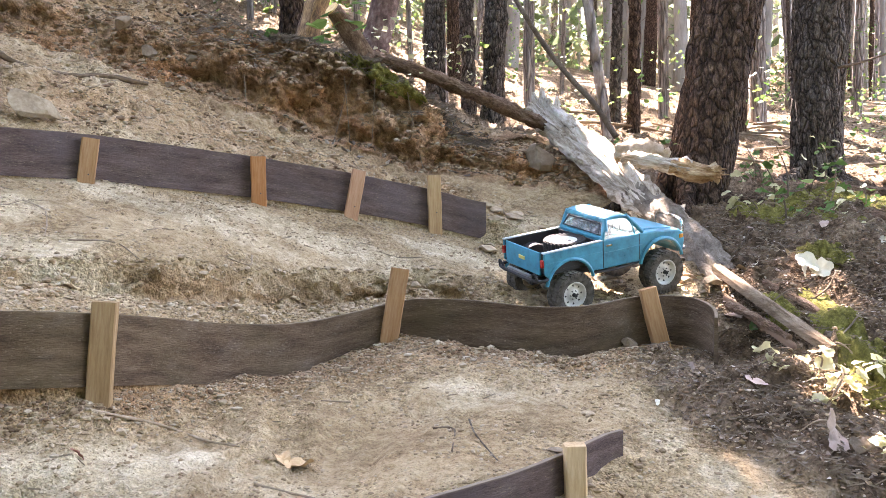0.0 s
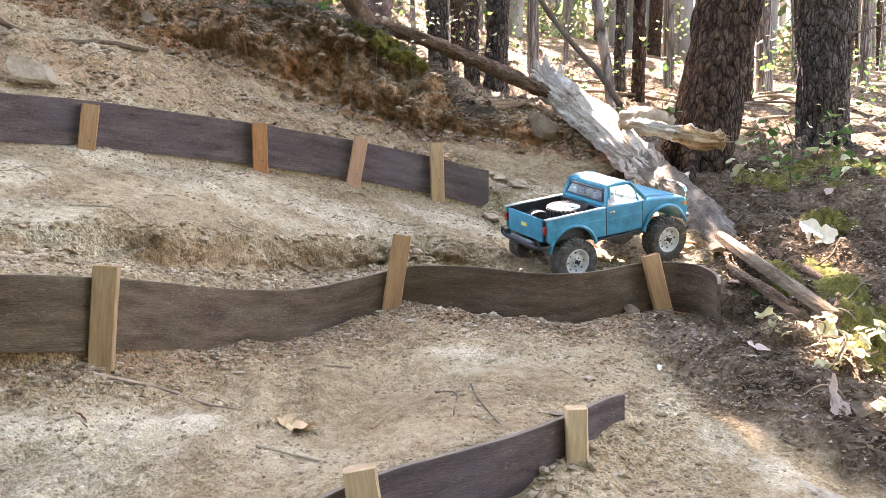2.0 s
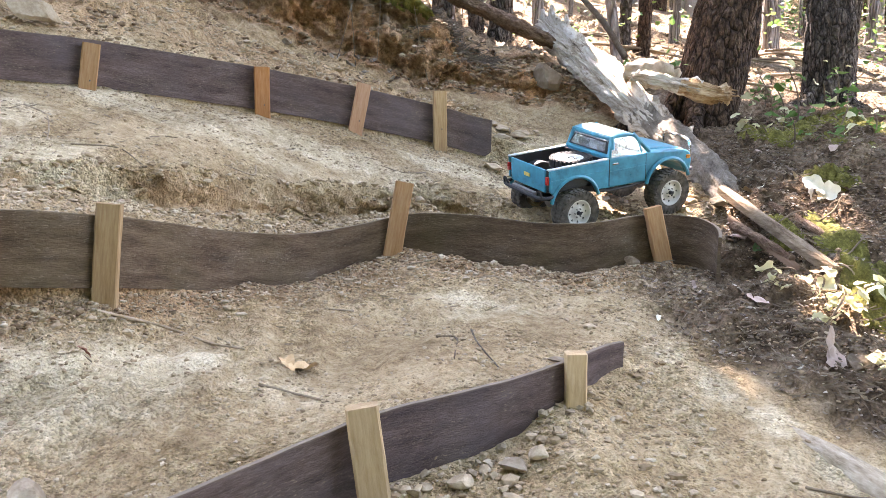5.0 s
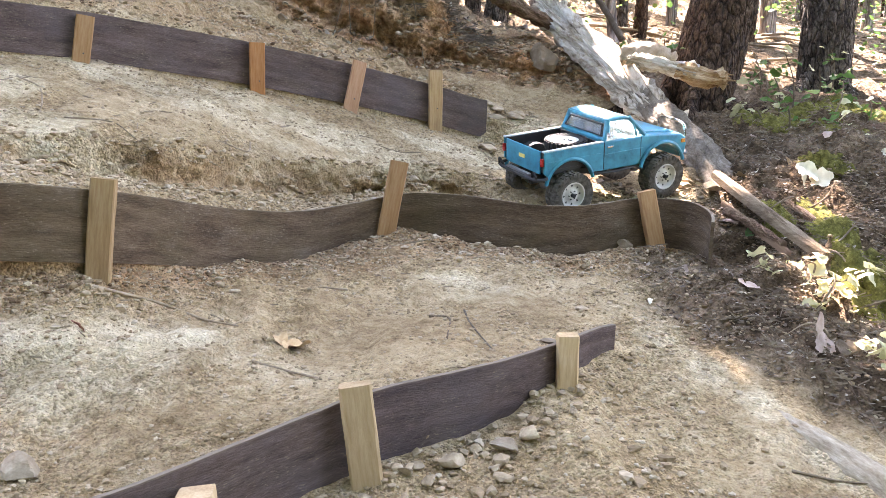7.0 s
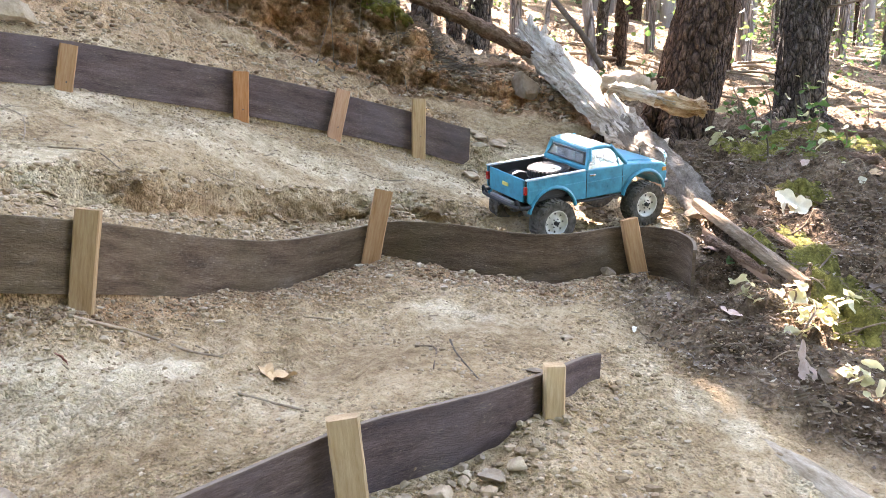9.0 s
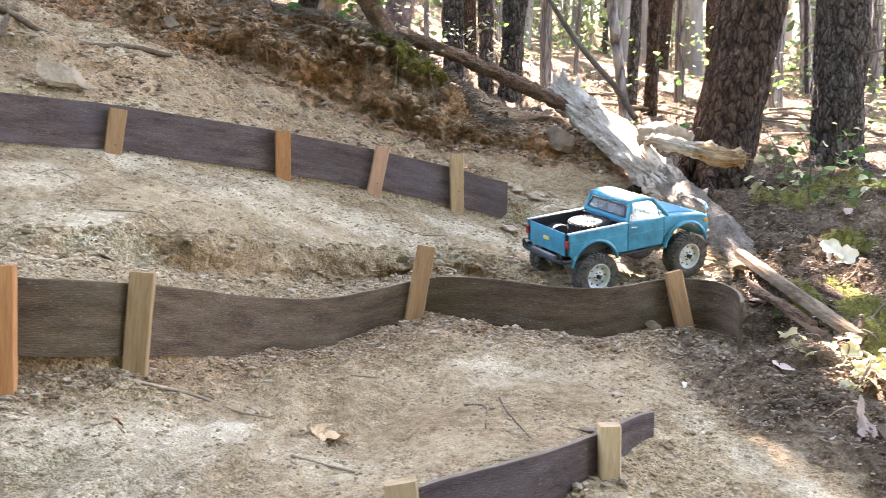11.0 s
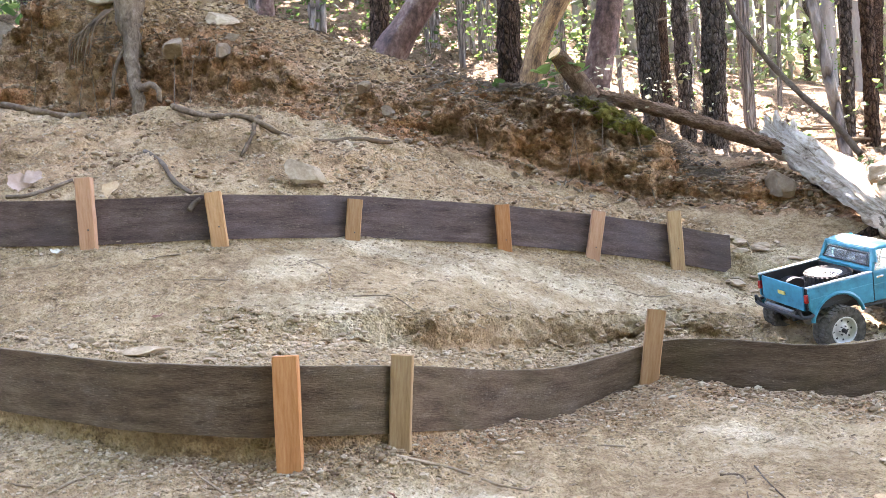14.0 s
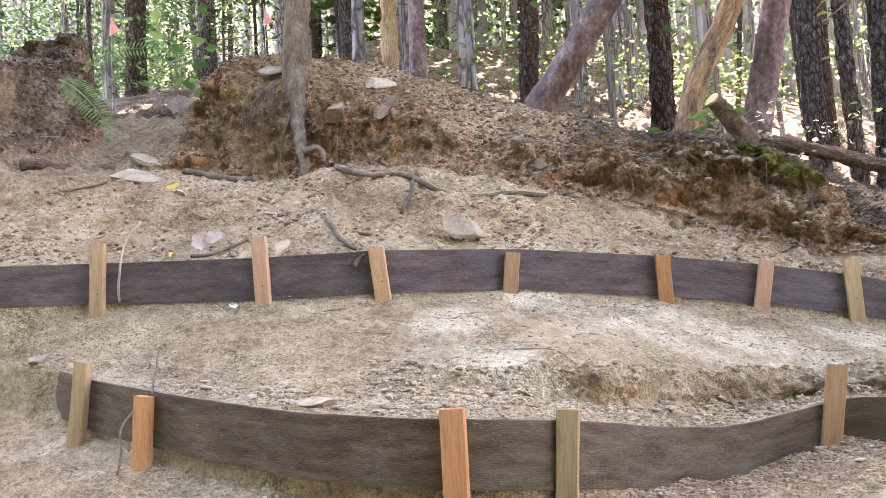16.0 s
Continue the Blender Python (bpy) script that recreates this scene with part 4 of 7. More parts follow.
tree("fir_tree", (0.99, 4.55), (0.0, 0.0), 0.034, 9, BARK_RED, "thin reddish trunk in the forest", 18, 0.006, 20, 0.2, 2)
tree("fir_tree", (0.92, 4.75), (0.02, 0.0), 0.032, 9, BARK_FIR, "thin dark trunk in the forest", 18, 0.006, 21, 0.2, 2)
tree("sapling", (0.78, 4.05), (-0.14, 0.0), 0.026, 6, BARK_GREY, "thin crooked sapling trunk", 14, 0.003, 22, 0.3, 3, 0.05, 0.10)
tree("sapling", (-0.03, 4.55), (-0.02, 0.0), 0.030, 7, BARK_GREY, "thin grey sapling trunk", 14, 0.003, 23, 0.3, 3, 0.05, 0.06)
tree("fir_tree", (1.95, 4.4), (-0.02, 0.0), 0.055, 9, BARK_FIR, "dark fir trunk at the clearing", 24, 0.010, 25, 0.2, 2)

tree("fir_tree", (-5.02, 5.0), (0.0, 0.0), 0.085, 9, BARK_RED, "red-barked fir trunk beyond the side bank", 24, 0.008, 31, 0.2, 2)
tree("fir_tree", (-4.27, 5.0), (-0.02, 0.0), 0.070, 9, BARK_FIR, "grey-barked fir trunk beyond the path", 24, 0.008, 32, 0.2, 2)
tree("fir_tree", (-3.03, 5.0), (0.01, 0.0), 0.052, 9, BARK_FIR, "dark furrowed fir trunk behind the mound", 22, 0.008, 33, 0.2, 2)
tree("fir_tree", (-2.13, 5.0), (0.0, 0.0), 0.048, 9, BARK_GREY, "pale lichened trunk behind the mound", 22, 0.006, 34, 0.2, 3)
tree("fir_tree", (-1.72, 5.0), (0.05, 0.0), 0.045, 9, BARK_RED, "slim red trunk leaning behind the mound", 22, 0.006, 35, 0.2, 3)
tree("dead_tree", (-2.44, 4.5), (0.03, 0.0), 0.055, 3, TORN, "torn split trunk with bare pale orange wood", 22, 0.020, 36, 0.5, 1)
tree("sapling", (-4.85, 4.4), (-0.06, 0.0), 0.022, 5, BARK_FIR, "thin dark sapling beside the fern", 12, 0.003, 37, 0.3, 3, 0.05, 0.08)

# the small tree on the mound, its root hanging down the cut bank
mound_tree = empty("mound_tree", Matrix.Translation((-1.962, 2.72, 2.02)))
kn = [(0.05, 0.0, -0.16, 0.030), (0.03, 0.015, -0.06, 0.044), (0.005, 0.04, 0.05, 0.056), (0.02, 0.04, 0.30, 0.048), (0.05, 0.05, 0.9, 0.044), (0.16, 0.06, 2.2, 0.04), (0.3, 0.1, 6.0, 0.025)]
part("trunk", limb(kn, 16, 28, 0.010, 30, 3), BARK_MOUND, mound_tree, smooth=True)
part("root", limb([(0.02, 0.05, 0.16, 0.030), (0.02, 0.022, 0.06, 0.036), (0.035, -0.006, -0.03, 0.032), (0.058, -0.035, -0.12, 0.026), (0.082, -0.07, -0.20, 0.023), (0.105, -0.10, -0.27, 0.025), (0.150, -0.145, -0.335, 0.022), (0.165, -0.17, -0.42, 0.016)], 14, 20, 0.009, 50, 14), BARK_MOUND, mound_tree, "bare brown root down the bank", smooth=True)
part("root", limb([(0.125, -0.12, -0.30, 0.018), (0.18, -0.16, -0.315, 0.014), (0.24, -0.20, -0.315, 0.012), (0.29, -0.235, -0.345, 0.009), (0.30, -0.25, -0.39, 0.006)], 10, 12, 0.005, 40, 4), ROOT, mound_tree, smooth=True)
part("root", limb([(0.045, -0.03, -0.10, 0.010), (0.02, -0.08, -0.20, 0.007), (0.03, -0.12, -0.33, 0.004)], 8, 8, 0.003, 30, 6), ROOT, mound_tree, smooth=True)
for k in range(14):
    a = -2.9 + 2.4 * k / 13
    x, ln = 0.05 * math.sin(a), 0.10 + 0.014 * ((k * 7) % 9)
    part("rootlet", limb([(x - 0.01, -0.02, 0.03, 0.004), (x - 0.05 - 0.004 * k, -0.06, -0.02 - 0.004 * k, 0.003), (x - 0.06 - 0.007 * k, -0.075, -ln * 0.6, 0.0022), (x - 0.07 - 0.006 * k, -0.085, -ln, 0.001)], 6, 6, 0.001, 60, k), ROOT, mound_tree)
tagged(mound_tree, "small tree with a bare root down the cut bank", "tree")

# stubs and root toes of the two great firs
for ob, r, toes in ((bpy.data.objects["fir_tree"], 0.085, ((200, 0.30), (255, 0.24), (320, 0.30))), (bpy.data.objects["fir_tree.001"], 0.105, ((215, 0.28), (290, 0.26)))):
    for a, ln in toes:
        c, d = math.cos(radians(a)), math.sin(radians(a))
        x0, y0, z0 = ob.matrix_world.translation
        far = ground_z(x0 + ln * c, y0 + ln * d) - z0
        near = ground_z(x0 + r * 1.3 * c, y0 + r * 1.3 * d) - z0
        part("root", limb([(r * 0.6 * c, r * 0.6 * d, near + 0.10, 0.030), (r * 1.3 * c, r * 1.3 * d, near + 0.015, 0.026), (ln * 0.75 * c, ln * 0.75 * d, (near + far) / 2 + 0.004, 0.018), (ln * c, ln * d, far - 0.012, 0.010)], 8, 10, 0.006, 40, a), BARK_RED if r < 0.1 else BARK_FIR, ob, smooth=True)

# broken and fallen wood
snag = empty("broken_trunk", Matrix.Translation((-0.526, 3.1, ground_z(-0.526, 3.1) - 0.08)))
part("trunk", limb([(0, 0, 0, 0.060), (0.02, 0, 0.10, 0.046), (0.08, 0, 0.30, 0.043), (0.20, 0.01, 0.52, 0.042), (0.30, 0.02, 0.75, 0.036), (0.5, 0.02, 1.1, 0.03)], 12, 18, 0.008, 20, 7), PEELED, snag, smooth=True)
tagged(snag, "leaning broken trunk with peeling orange-brown bark", "dead trunk")

stump = empty("cut_stump", Matrix.Translation((-0.365, 2.86, 1.71)))
part("trunk", limb([(-0.005, -0.045, 0.015, 0.027), (0.02, -0.02, -0.015, 0.030), (0.06, 0.02, -0.07, 0.034), (0.10, 0.05, -0.13, 0.038)], 8, 18, 0.006, 20, 8), LOG_BROWN, stump, smooth=True)
part("cut_face", tube_mesh([(-0.006, -0.046, 0.016), (-0.009, -0.049, 0.019)], [0.0255, 0.025], 18), CUTWOOD, stump, "fresh orange cut face")
tagged(stump, "mossy cut stump leaning out of the bank", "stump")

fallen = empty("fallen_log", Matrix.Translation((0, 0, 0)))
part("trunk", limb([(-0.24, 2.92, 1.595, 0.020), (-0.13, 2.90, 1.552, 0.021), (0.07, 2.90, 1.475, 0.022), (0.262, 2.90, 1.388, 0.023), (0.34, 2.90, 1.355, 0.018)], 20, 28, 0.006, 130, 9, 0.10), LOG_BROWN, fallen, smooth=True)
tagged(fallen, "brown fallen log with flaking bark across the bank", "log")

big_log = empty("bleached_log", Matrix.Translation((0, 0, 0)))
part("trunk", limb([(0.325, 3.06, 1.44, 0.030), (0.36, 2.95, 1.38, 0.046), (0.50, 2.62, 1.19, 0.049), (0.57, 2.43, 1.075, 0.044), (0.605, 2.33, 1.02, 0.034)], 28, 72, 0.021, 110, 10, 0.022), LOG_GREY, big_log, smooth=True)
# the log's lower part, in a darker grey-brown than the trunk
part("butt", limb([(0.545, 2.49, 1.10, 0.038), (0.585, 2.39, 1.05, 0.050), (0.635, 2.26, 0.98, 0.052), (0.665, 2.10, 0.895, 0.048), (0.665, 1.96, 0.830, 0.042), (0.645, 1.86, 0.780, 0.032)], 22, 48, 0.010, 60, 4, 0.10), LOG_DARK, big_log, "darker grey-brown butt of the log", smooth=True)
for s, kn in enumerate((((0.345, 2.99, 1.41, 0.022), (0.338, 3.0, 1.465, 0.014), (0.34, 3.02, 1.50, 0.006)), ((0.37, 2.95, 1.40, 0.02), (0.385, 2.98, 1.435, 0.014), (0.39, 3.0, 1.465, 0.006)), ((0.33, 3.02, 1.43, 0.02), (0.315, 3.04, 1.465, 0.014), (0.31, 3.06, 1.49, 0.006)))):
    part("splinter", limb(kn, 6, 8, 0.005, 40, s), LOG_GREY, big_log, smooth=True)
tagged(big_log, "sun-bleached grey rotting log lying down the slope", "log")

stub = empty("log_stub", Matrix.Translation((0, 0, 0)))
part("trunk", limb([(0.49, 2.36, 1.20, 0.010), (0.52, 2.33, 1.195, 0.016), (0.56, 2.30, 1.184, 0.019), (0.61, 2.275, 1.170, 0.021), (0.65, 2.255, 1.160, 0.018)], 12, 28, 0.012, 120, 11, 0.05), LOG_GREY, stub, smooth=True)
part("broken_end", limb([(0.60, 2.275, 1.168, 0.018), (0.64, 2.258, 1.158, 0.021), (0.685, 2.238, 1.150, 0.019), (0.715, 2.222, 1.146, 0.012)], 12, 24, 0.014, 90, 12, 0.04), TORN, stub, "splintered orange end", smooth=True)
for k, (dx, dz, r) in enumerate(((0.045, 0.010, 0.007), (0.052, -0.004, 0.006), (0.034, -0.014, 0.007), (0.040, 0.003, 0.008))):
    part("splinter", limb([(0.675, 2.24, 1.150 + dz * 0.5, r), (0.675 + dx * 0.6, 2.228, 1.149 + dz, r * 0.8), (0.685 + dx, 2.22, 1.147 + dz, 0.0015)], 6, 7, 0.002, 60, k), TORN, stub, smooth=True)
tagged(stub, "short broken log stub against the leaning tree", "log")
chunk = part("rotten_chunk", limb([(0.50, 2.52, 1.215, 0.012), (0.545, 2.50, 1.235, 0.028), (0.60, 2.48, 1.225, 0.030), (0.645, 2.47, 1.205, 0.014)], 10, 20, 0.012, 60, 21, 0.2), STONE_GREY, smooth=True)
tagged(chunk, "grey weathered stone lodged behind the broken log", "stone", "loose stones")

plank = empty("split_rail", Matrix.Translation((0, 0, 0)))


def split_plank(a, b, w, th, seed):
    """A split board lying from a to b, with torn ends and a cracked top."""
    a, b = Vector(a), Vector(b)
    d = (b - a).normalized()
    side = d.cross(Vector((0, 0, 1))).normalized()
    up = side.cross(d)
    bm = bmesh.new()
    cols, rows = 9, 26
    def skin(u, f, z):
        t = f + (0.05 * noise.noise(Vector((u * 3.1, seed, 1))) if f in (0.0, 1.0) else 0.0)
        narrow = 1 - 0.35 * abs(2 * f - 1) ** 4
        p = a.lerp(b, t) + side * (u - 0.5) * w * narrow
        rough = noise.fractal(Vector((u * 5, t * 2.2, seed)), 0.8, 2, 3) * 0.22
        return p + up * (th * (z + (rough if z > 0 else 0)))
    top = [[bm.verts.new(skin(i / (cols - 1), j / (rows - 1), 1 if 0 < i < cols - 1 else 0.75)) for i in range(cols)] for j in range(rows)]
    low = [[bm.verts.new(skin(i / (cols - 1), j / (rows - 1), 0)) for i in range(cols)] for j in range(rows)]
    for j in range(rows - 1):
        for i in range(cols - 1):
            bm.faces.new((top[j][i], top[j][i + 1], top[j + 1][i + 1], top[j + 1][i]))
            bm.faces.new((low[j][i], low[j + 1][i], low[j + 1][i + 1], low[j][i + 1]))
        for i in (0, cols - 1):
            bm.faces.new((top[j][i], top[j + 1][i], low[j + 1][i], low[j][i]))
    for j in (0, rows - 1):
        for i in range(cols - 1):
            bm.faces.new((top[j][i], low[j][i], low[j][i + 1], top[j][i + 1]))
    bmesh.ops.recalc_face_normals(bm, faces=bm.faces)
    return bm


part("rail", split_plank((0.640, 2.02, 0.905), (0.688, 1.52, 0.785), 0.026, 0.018, 2), RAIL_WOOD, plank)
part("splinter", split_plank((0.612, 1.86, 0.852), (0.655, 1.60, 0.782), 0.014, 0.011, 5), LOG_BROWN, plank, "dark broken strip beside the rail")
tagged(plank, "weathered split rail lying on the litter slope", "log")
for kn in (((0.70, 1.98, 0.895, 0.010), (0.74, 1.84, 0.865, 0.011), (0.78, 1.70, 0.815, 0.007)), ((0.60, 1.80, 0.845, 0.008), (0.628, 1.72, 0.828, 0.010), (0.655, 1.62, 0.802, 0.007)), ((0.92, 2.62, 1.09, 0.016), (1.05, 2.50, 1.06, 0.018), (1.25, 2.36, 1.03, 0.012)), ((1.10, 3.2, 1.18, 0.02), (1.3, 3.0, 1.14, 0.02), (1.6, 2.9, 1.12, 0.015))):
    ob = part("dead_branch", limb(kn, 8, 8, 0.005, 30, 15), LOG_BROWN, smooth=True)
    tagged(ob, "dead grey branch lying on the forest litter", "branch", "fallen branches")

edge_log = part("edge_log", limb([(0.435, 1.105, 0.640, 0.010), (0.455, 1.07, 0.634, 0.018), (0.50, 0.985, 0.618, 0.022), (0.56, 0.87, 0.588, 0.024)], 30, 40, 0.004, 90, 5, 0.04), LOG_DUSTY, smooth=True)
tagged(edge_log, "pale barkless log along the lower edge of the trail", "log")
rb = random.Random(19)
for k in range(16):
    x, y = rb.uniform(0.5, 2.6), rb.uniform(3.4, 6.2)
    z, a, ln = ground_z(x, y) + 0.015, rb.uniform(-0.6, 0.6), rb.uniform(0.35, 0.9)
    kn = [(x + ln * f * math.cos(a), y + ln * f * math.sin(a) * 0.6, ground_z(x + ln * f * math.cos(a), y + ln * f * math.sin(a) * 0.6) + 0.01 + 0.05 * ln * math.sin(math.pi * f) * rb.uniform(0.3, 1.2), 0.010 - 0.007 * f) for f in (0, 0.3, 0.65, 1.0)]
    tagged(part("dead_branch", limb(kn, 8, 7, 0.002, 30, k), TWIG_PALE, smooth=True), "dead pale branch arching over the forest floor", "branch", "fallen branches")
grey_branch = part("leaning_branch", limb([(0.25, 3.62, 2.08, 0.009), (0.30, 3.58, 1.94, 0.010), (0.45, 3.48, 1.68, 0.011), (0.58, 3.38, 1.50, 0.012), (0.66, 3.32, 1.36, 0.013)], 8, 8, 0.002, 30, 16), TWIG, smooth=True)
tagged(grey_branch, "thin grey dead pole leaning among the trees", "branch")

# distant forest: a few trunk shapes, copied
rng = random.Random(41)
shapes = []
for s in range(5):
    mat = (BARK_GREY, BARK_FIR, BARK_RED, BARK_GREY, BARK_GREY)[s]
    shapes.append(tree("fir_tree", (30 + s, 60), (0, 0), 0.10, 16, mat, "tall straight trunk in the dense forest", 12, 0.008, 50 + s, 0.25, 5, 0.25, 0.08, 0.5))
spots = []
tries = 0
while len(spots) < 285 and tries < 12000:
    tries += 1
    y = 5.2 + 36 * rng.random() ** 1.3
    x = rng.uniform(-1.45, 0.72) * y
    if all((x - a) ** 2 + (y - b) ** 2 > (0.055 * min(y, b)) ** 2 for a, b in spots):
        spots.append((x, y))
for i, (x, y) in enumerate(spots):
    s = rng.choice((0.22, 0.3, 0.38, 0.5, 0.65, 0.85)) * (0.7 if y < 9 else 1.2)
    m = Matrix.Translation((x, y, ground_z(x, y) - 0.2)) @ pose(0, 0, 0, rng.gauss(0, 2.2), rng.gauss(0, 2.2), rng.uniform(0, 360)) @ Matrix.Diagonal((s, s, 1, 1))
    ob = shapes[i % 5] if i < 5 else copy_thing(shapes[i % 5], m)
    ob.matrix_basis = m


def leaf_cloud(name, spots, size, mat, label, category, seed, tilt=0.6, narrow=0.5):
    """Many small two-sided leaves, bent along their middle, as one object."""
    r = np.random.RandomState(seed)
    n = len(spots)
    c = np.array(spots)
    a = r.uniform(0, 2 * math.pi, n)
    u = np.stack([np.cos(a), np.sin(a), r.normal(0, tilt, n)], -1)
    u /= np.linalg.norm(u, axis=1)[:, None]
    w = np.cross(u, np.stack([r.normal(0, tilt, n), r.normal(0, tilt, n), np.ones(n)], -1))
    w /= np.linalg.norm(w, axis=1)[:, None]
    k = np.cross(u, w)
    s = (np.array(size) * r.uniform(0.6, 1.35, n))[:, None]
    fold = k * s * 0.12
    sides = []
    for f, g in ((-0.30, 0.34), (-0.05, 0.50), (0.25, 0.30)):
        sides.append((c + u * s * f + w * s * narrow * g + fold * g * 2, c + u * s * f - w * s * narrow * g + fold * g * 2))
    verts = np.stack([c - u * s * 0.5, *[q[0] for q in sides], c + u * s * 0.5, *[q[1] for q in reversed(sides)]], 1).reshape(-1, 3)
    base = np.arange(n)[:, None] * 8
    faces = (base + np.array([0, 1, 2, 3, 4])).tolist() + (base + np.array([0, 4, 5, 6, 7])).tolist()
    ob = from_arrays(name, verts, faces, mat)
    return tagged(ob, label, category, kind="stuff")


def clumps(r, centres, per, spread):
    out = []
    for c in centres:
        for _ in range(per):
            out.append((c[0] + r.gauss(0, spread), c[1] + r.gauss(0, spread), c[2] + r.gauss(0, spread * 0.45)))
    return out


# vine maple and other undergrowth
under = []
for _ in range(170):
    y = rng.uniform(4.4, 14)
    x = rng.uniform(-1.4, 0.66) * y
    if rng.random() < (0.5 if x > -0.25 * y else 0.35):
        continue
    under.append((x, y, ground_z(x, y) + abs(rng.gauss(0.15, 0.45)) * (0.5 + 0.08 * y)))
for _ in range(26):
    y = rng.uniform(4.6, 8.0)
    x = rng.uniform(-1.3, -0.05) * y
    under.append((x, y, ground_z(x, y) + rng.uniform(0.05, 0.5)))
leaf_cloud("undergrowth", clumps(rng, under, 120, 0.22), 0.032, GREEN, "bright green broadleaf undergrowth between the trunks", "undergrowth", 5, 0.5, 0.8)
boughs = []
for _ in range(250):
    y = rng.uniform(6.5, 17)
    x = rng.uniform(-1.55, -0.80) * y
    boughs.append((x, y, ground_z(x, y) + rng.uniform(0.1, 0.35 * y)))
leaf_cloud("conifer_boughs", clumps(rng, boughs, 70, 0.50), 0.11, BOUGH, "dark green boughs of young firs beyond the path", "foliage", 15, 0.6, 0.35)
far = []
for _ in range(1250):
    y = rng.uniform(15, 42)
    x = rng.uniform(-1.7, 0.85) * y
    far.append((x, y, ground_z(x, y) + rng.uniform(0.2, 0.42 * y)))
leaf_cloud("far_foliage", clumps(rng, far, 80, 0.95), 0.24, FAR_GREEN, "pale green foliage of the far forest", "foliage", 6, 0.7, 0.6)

# the far wood: thin trunks too many to count, paled for haze, and the painted hazy slope behind them
r3 = np.random.RandomState(77)
V, F = [], []
ang = np.arange(6) * math.pi / 3
ring = np.stack([np.cos(ang), np.sin(ang)], -1)
for k in range(620):
    y = 11 + 38 * r3.rand()
    x = r3.uniform(-1.5, 0.8) * y
    z, r, h = ground_z(x, y) - 0.3, r3.uniform(0.035, 0.13), 17.0
    lean = r3.normal(0, 0.35, 2)
    b = len(V) * 18
    rows = [np.concatenate([ring * r * (1 - 0.3 * f) + (x, y) + lean * f, np.full((6, 1), z + h * f)], 1) for f in (0, 0.5, 1)]
    V.append(np.concatenate(rows))
    for j in (0, 6):
        F += [(b + j + i, b + j + (i + 1) % 6, b + j + 6 + (i + 1) % 6, b + j + 6 + i) for i in range(6)]
tagged(from_arrays("far_wood", np.concatenate(V), F, BARK_HAZE, True), "countless thin trunks of the far wood, greyed by painted haze", "far woods", kind="stuff")
# Backdrop: haze painted in its colours, brightened by a faint glow of its own.
m, nt, bsdf = material("painted_haze_slope", 1.0, 0, 0.0)
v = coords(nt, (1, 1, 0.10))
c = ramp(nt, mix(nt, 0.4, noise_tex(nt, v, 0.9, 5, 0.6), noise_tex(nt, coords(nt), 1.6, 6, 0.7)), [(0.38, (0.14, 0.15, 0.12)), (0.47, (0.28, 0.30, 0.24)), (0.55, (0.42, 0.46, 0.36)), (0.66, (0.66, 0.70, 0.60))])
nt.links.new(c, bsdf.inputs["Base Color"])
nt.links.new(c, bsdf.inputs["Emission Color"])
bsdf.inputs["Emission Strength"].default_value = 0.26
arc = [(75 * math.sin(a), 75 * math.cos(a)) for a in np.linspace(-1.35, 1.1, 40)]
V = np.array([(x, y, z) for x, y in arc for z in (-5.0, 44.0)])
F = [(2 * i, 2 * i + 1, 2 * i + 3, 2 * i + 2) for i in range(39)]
tagged(from_arrays("backdrop", V, F, m), "grey-green backdrop slope, haze painted in, faintly glowing", "backdrop", kind="structure")

# unseen canopy overhead, added to shade the slope, its gaps placed for the sun patches
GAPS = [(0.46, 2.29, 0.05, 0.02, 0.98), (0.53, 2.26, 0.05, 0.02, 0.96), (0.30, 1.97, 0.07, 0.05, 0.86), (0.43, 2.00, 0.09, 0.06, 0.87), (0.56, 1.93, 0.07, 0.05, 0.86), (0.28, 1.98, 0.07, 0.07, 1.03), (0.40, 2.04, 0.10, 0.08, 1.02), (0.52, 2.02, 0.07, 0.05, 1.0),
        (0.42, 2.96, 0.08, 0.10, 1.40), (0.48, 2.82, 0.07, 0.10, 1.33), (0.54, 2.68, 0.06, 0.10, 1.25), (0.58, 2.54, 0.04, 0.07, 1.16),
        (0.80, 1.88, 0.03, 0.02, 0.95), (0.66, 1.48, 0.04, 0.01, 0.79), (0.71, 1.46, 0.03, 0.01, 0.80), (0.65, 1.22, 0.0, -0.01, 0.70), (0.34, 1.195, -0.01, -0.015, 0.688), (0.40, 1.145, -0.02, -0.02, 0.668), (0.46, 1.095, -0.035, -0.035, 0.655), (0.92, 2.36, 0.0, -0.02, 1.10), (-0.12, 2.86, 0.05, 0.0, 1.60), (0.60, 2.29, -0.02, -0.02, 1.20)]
r2 = np.random.RandomState(12)
n, extra = 76000, 17000
cz = r2.uniform(6.5, 9.5, n + extra)
off = (cz[n:] - 1.2) / SUN_TO.z
cx = np.concatenate([r2.uniform(-9, 12, n), r2.uniform(-3.4, 1.2, extra) + SUN_TO.x * off])
cy = np.concatenate([r2.uniform(-7, 16, n), r2.uniform(0.3, 3.3, extra) + SUN_TO.y * off])
n += extra
sx, sy = cx - SUN_TO.x / SUN_TO.z * (cz - 1.0), cy - SUN_TO.y / SUN_TO.z * (cz - 1.0)
keep = np.ones(n, bool)
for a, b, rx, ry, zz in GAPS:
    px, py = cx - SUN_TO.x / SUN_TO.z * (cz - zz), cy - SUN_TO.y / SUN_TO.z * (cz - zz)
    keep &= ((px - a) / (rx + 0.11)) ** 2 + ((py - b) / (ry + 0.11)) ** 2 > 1
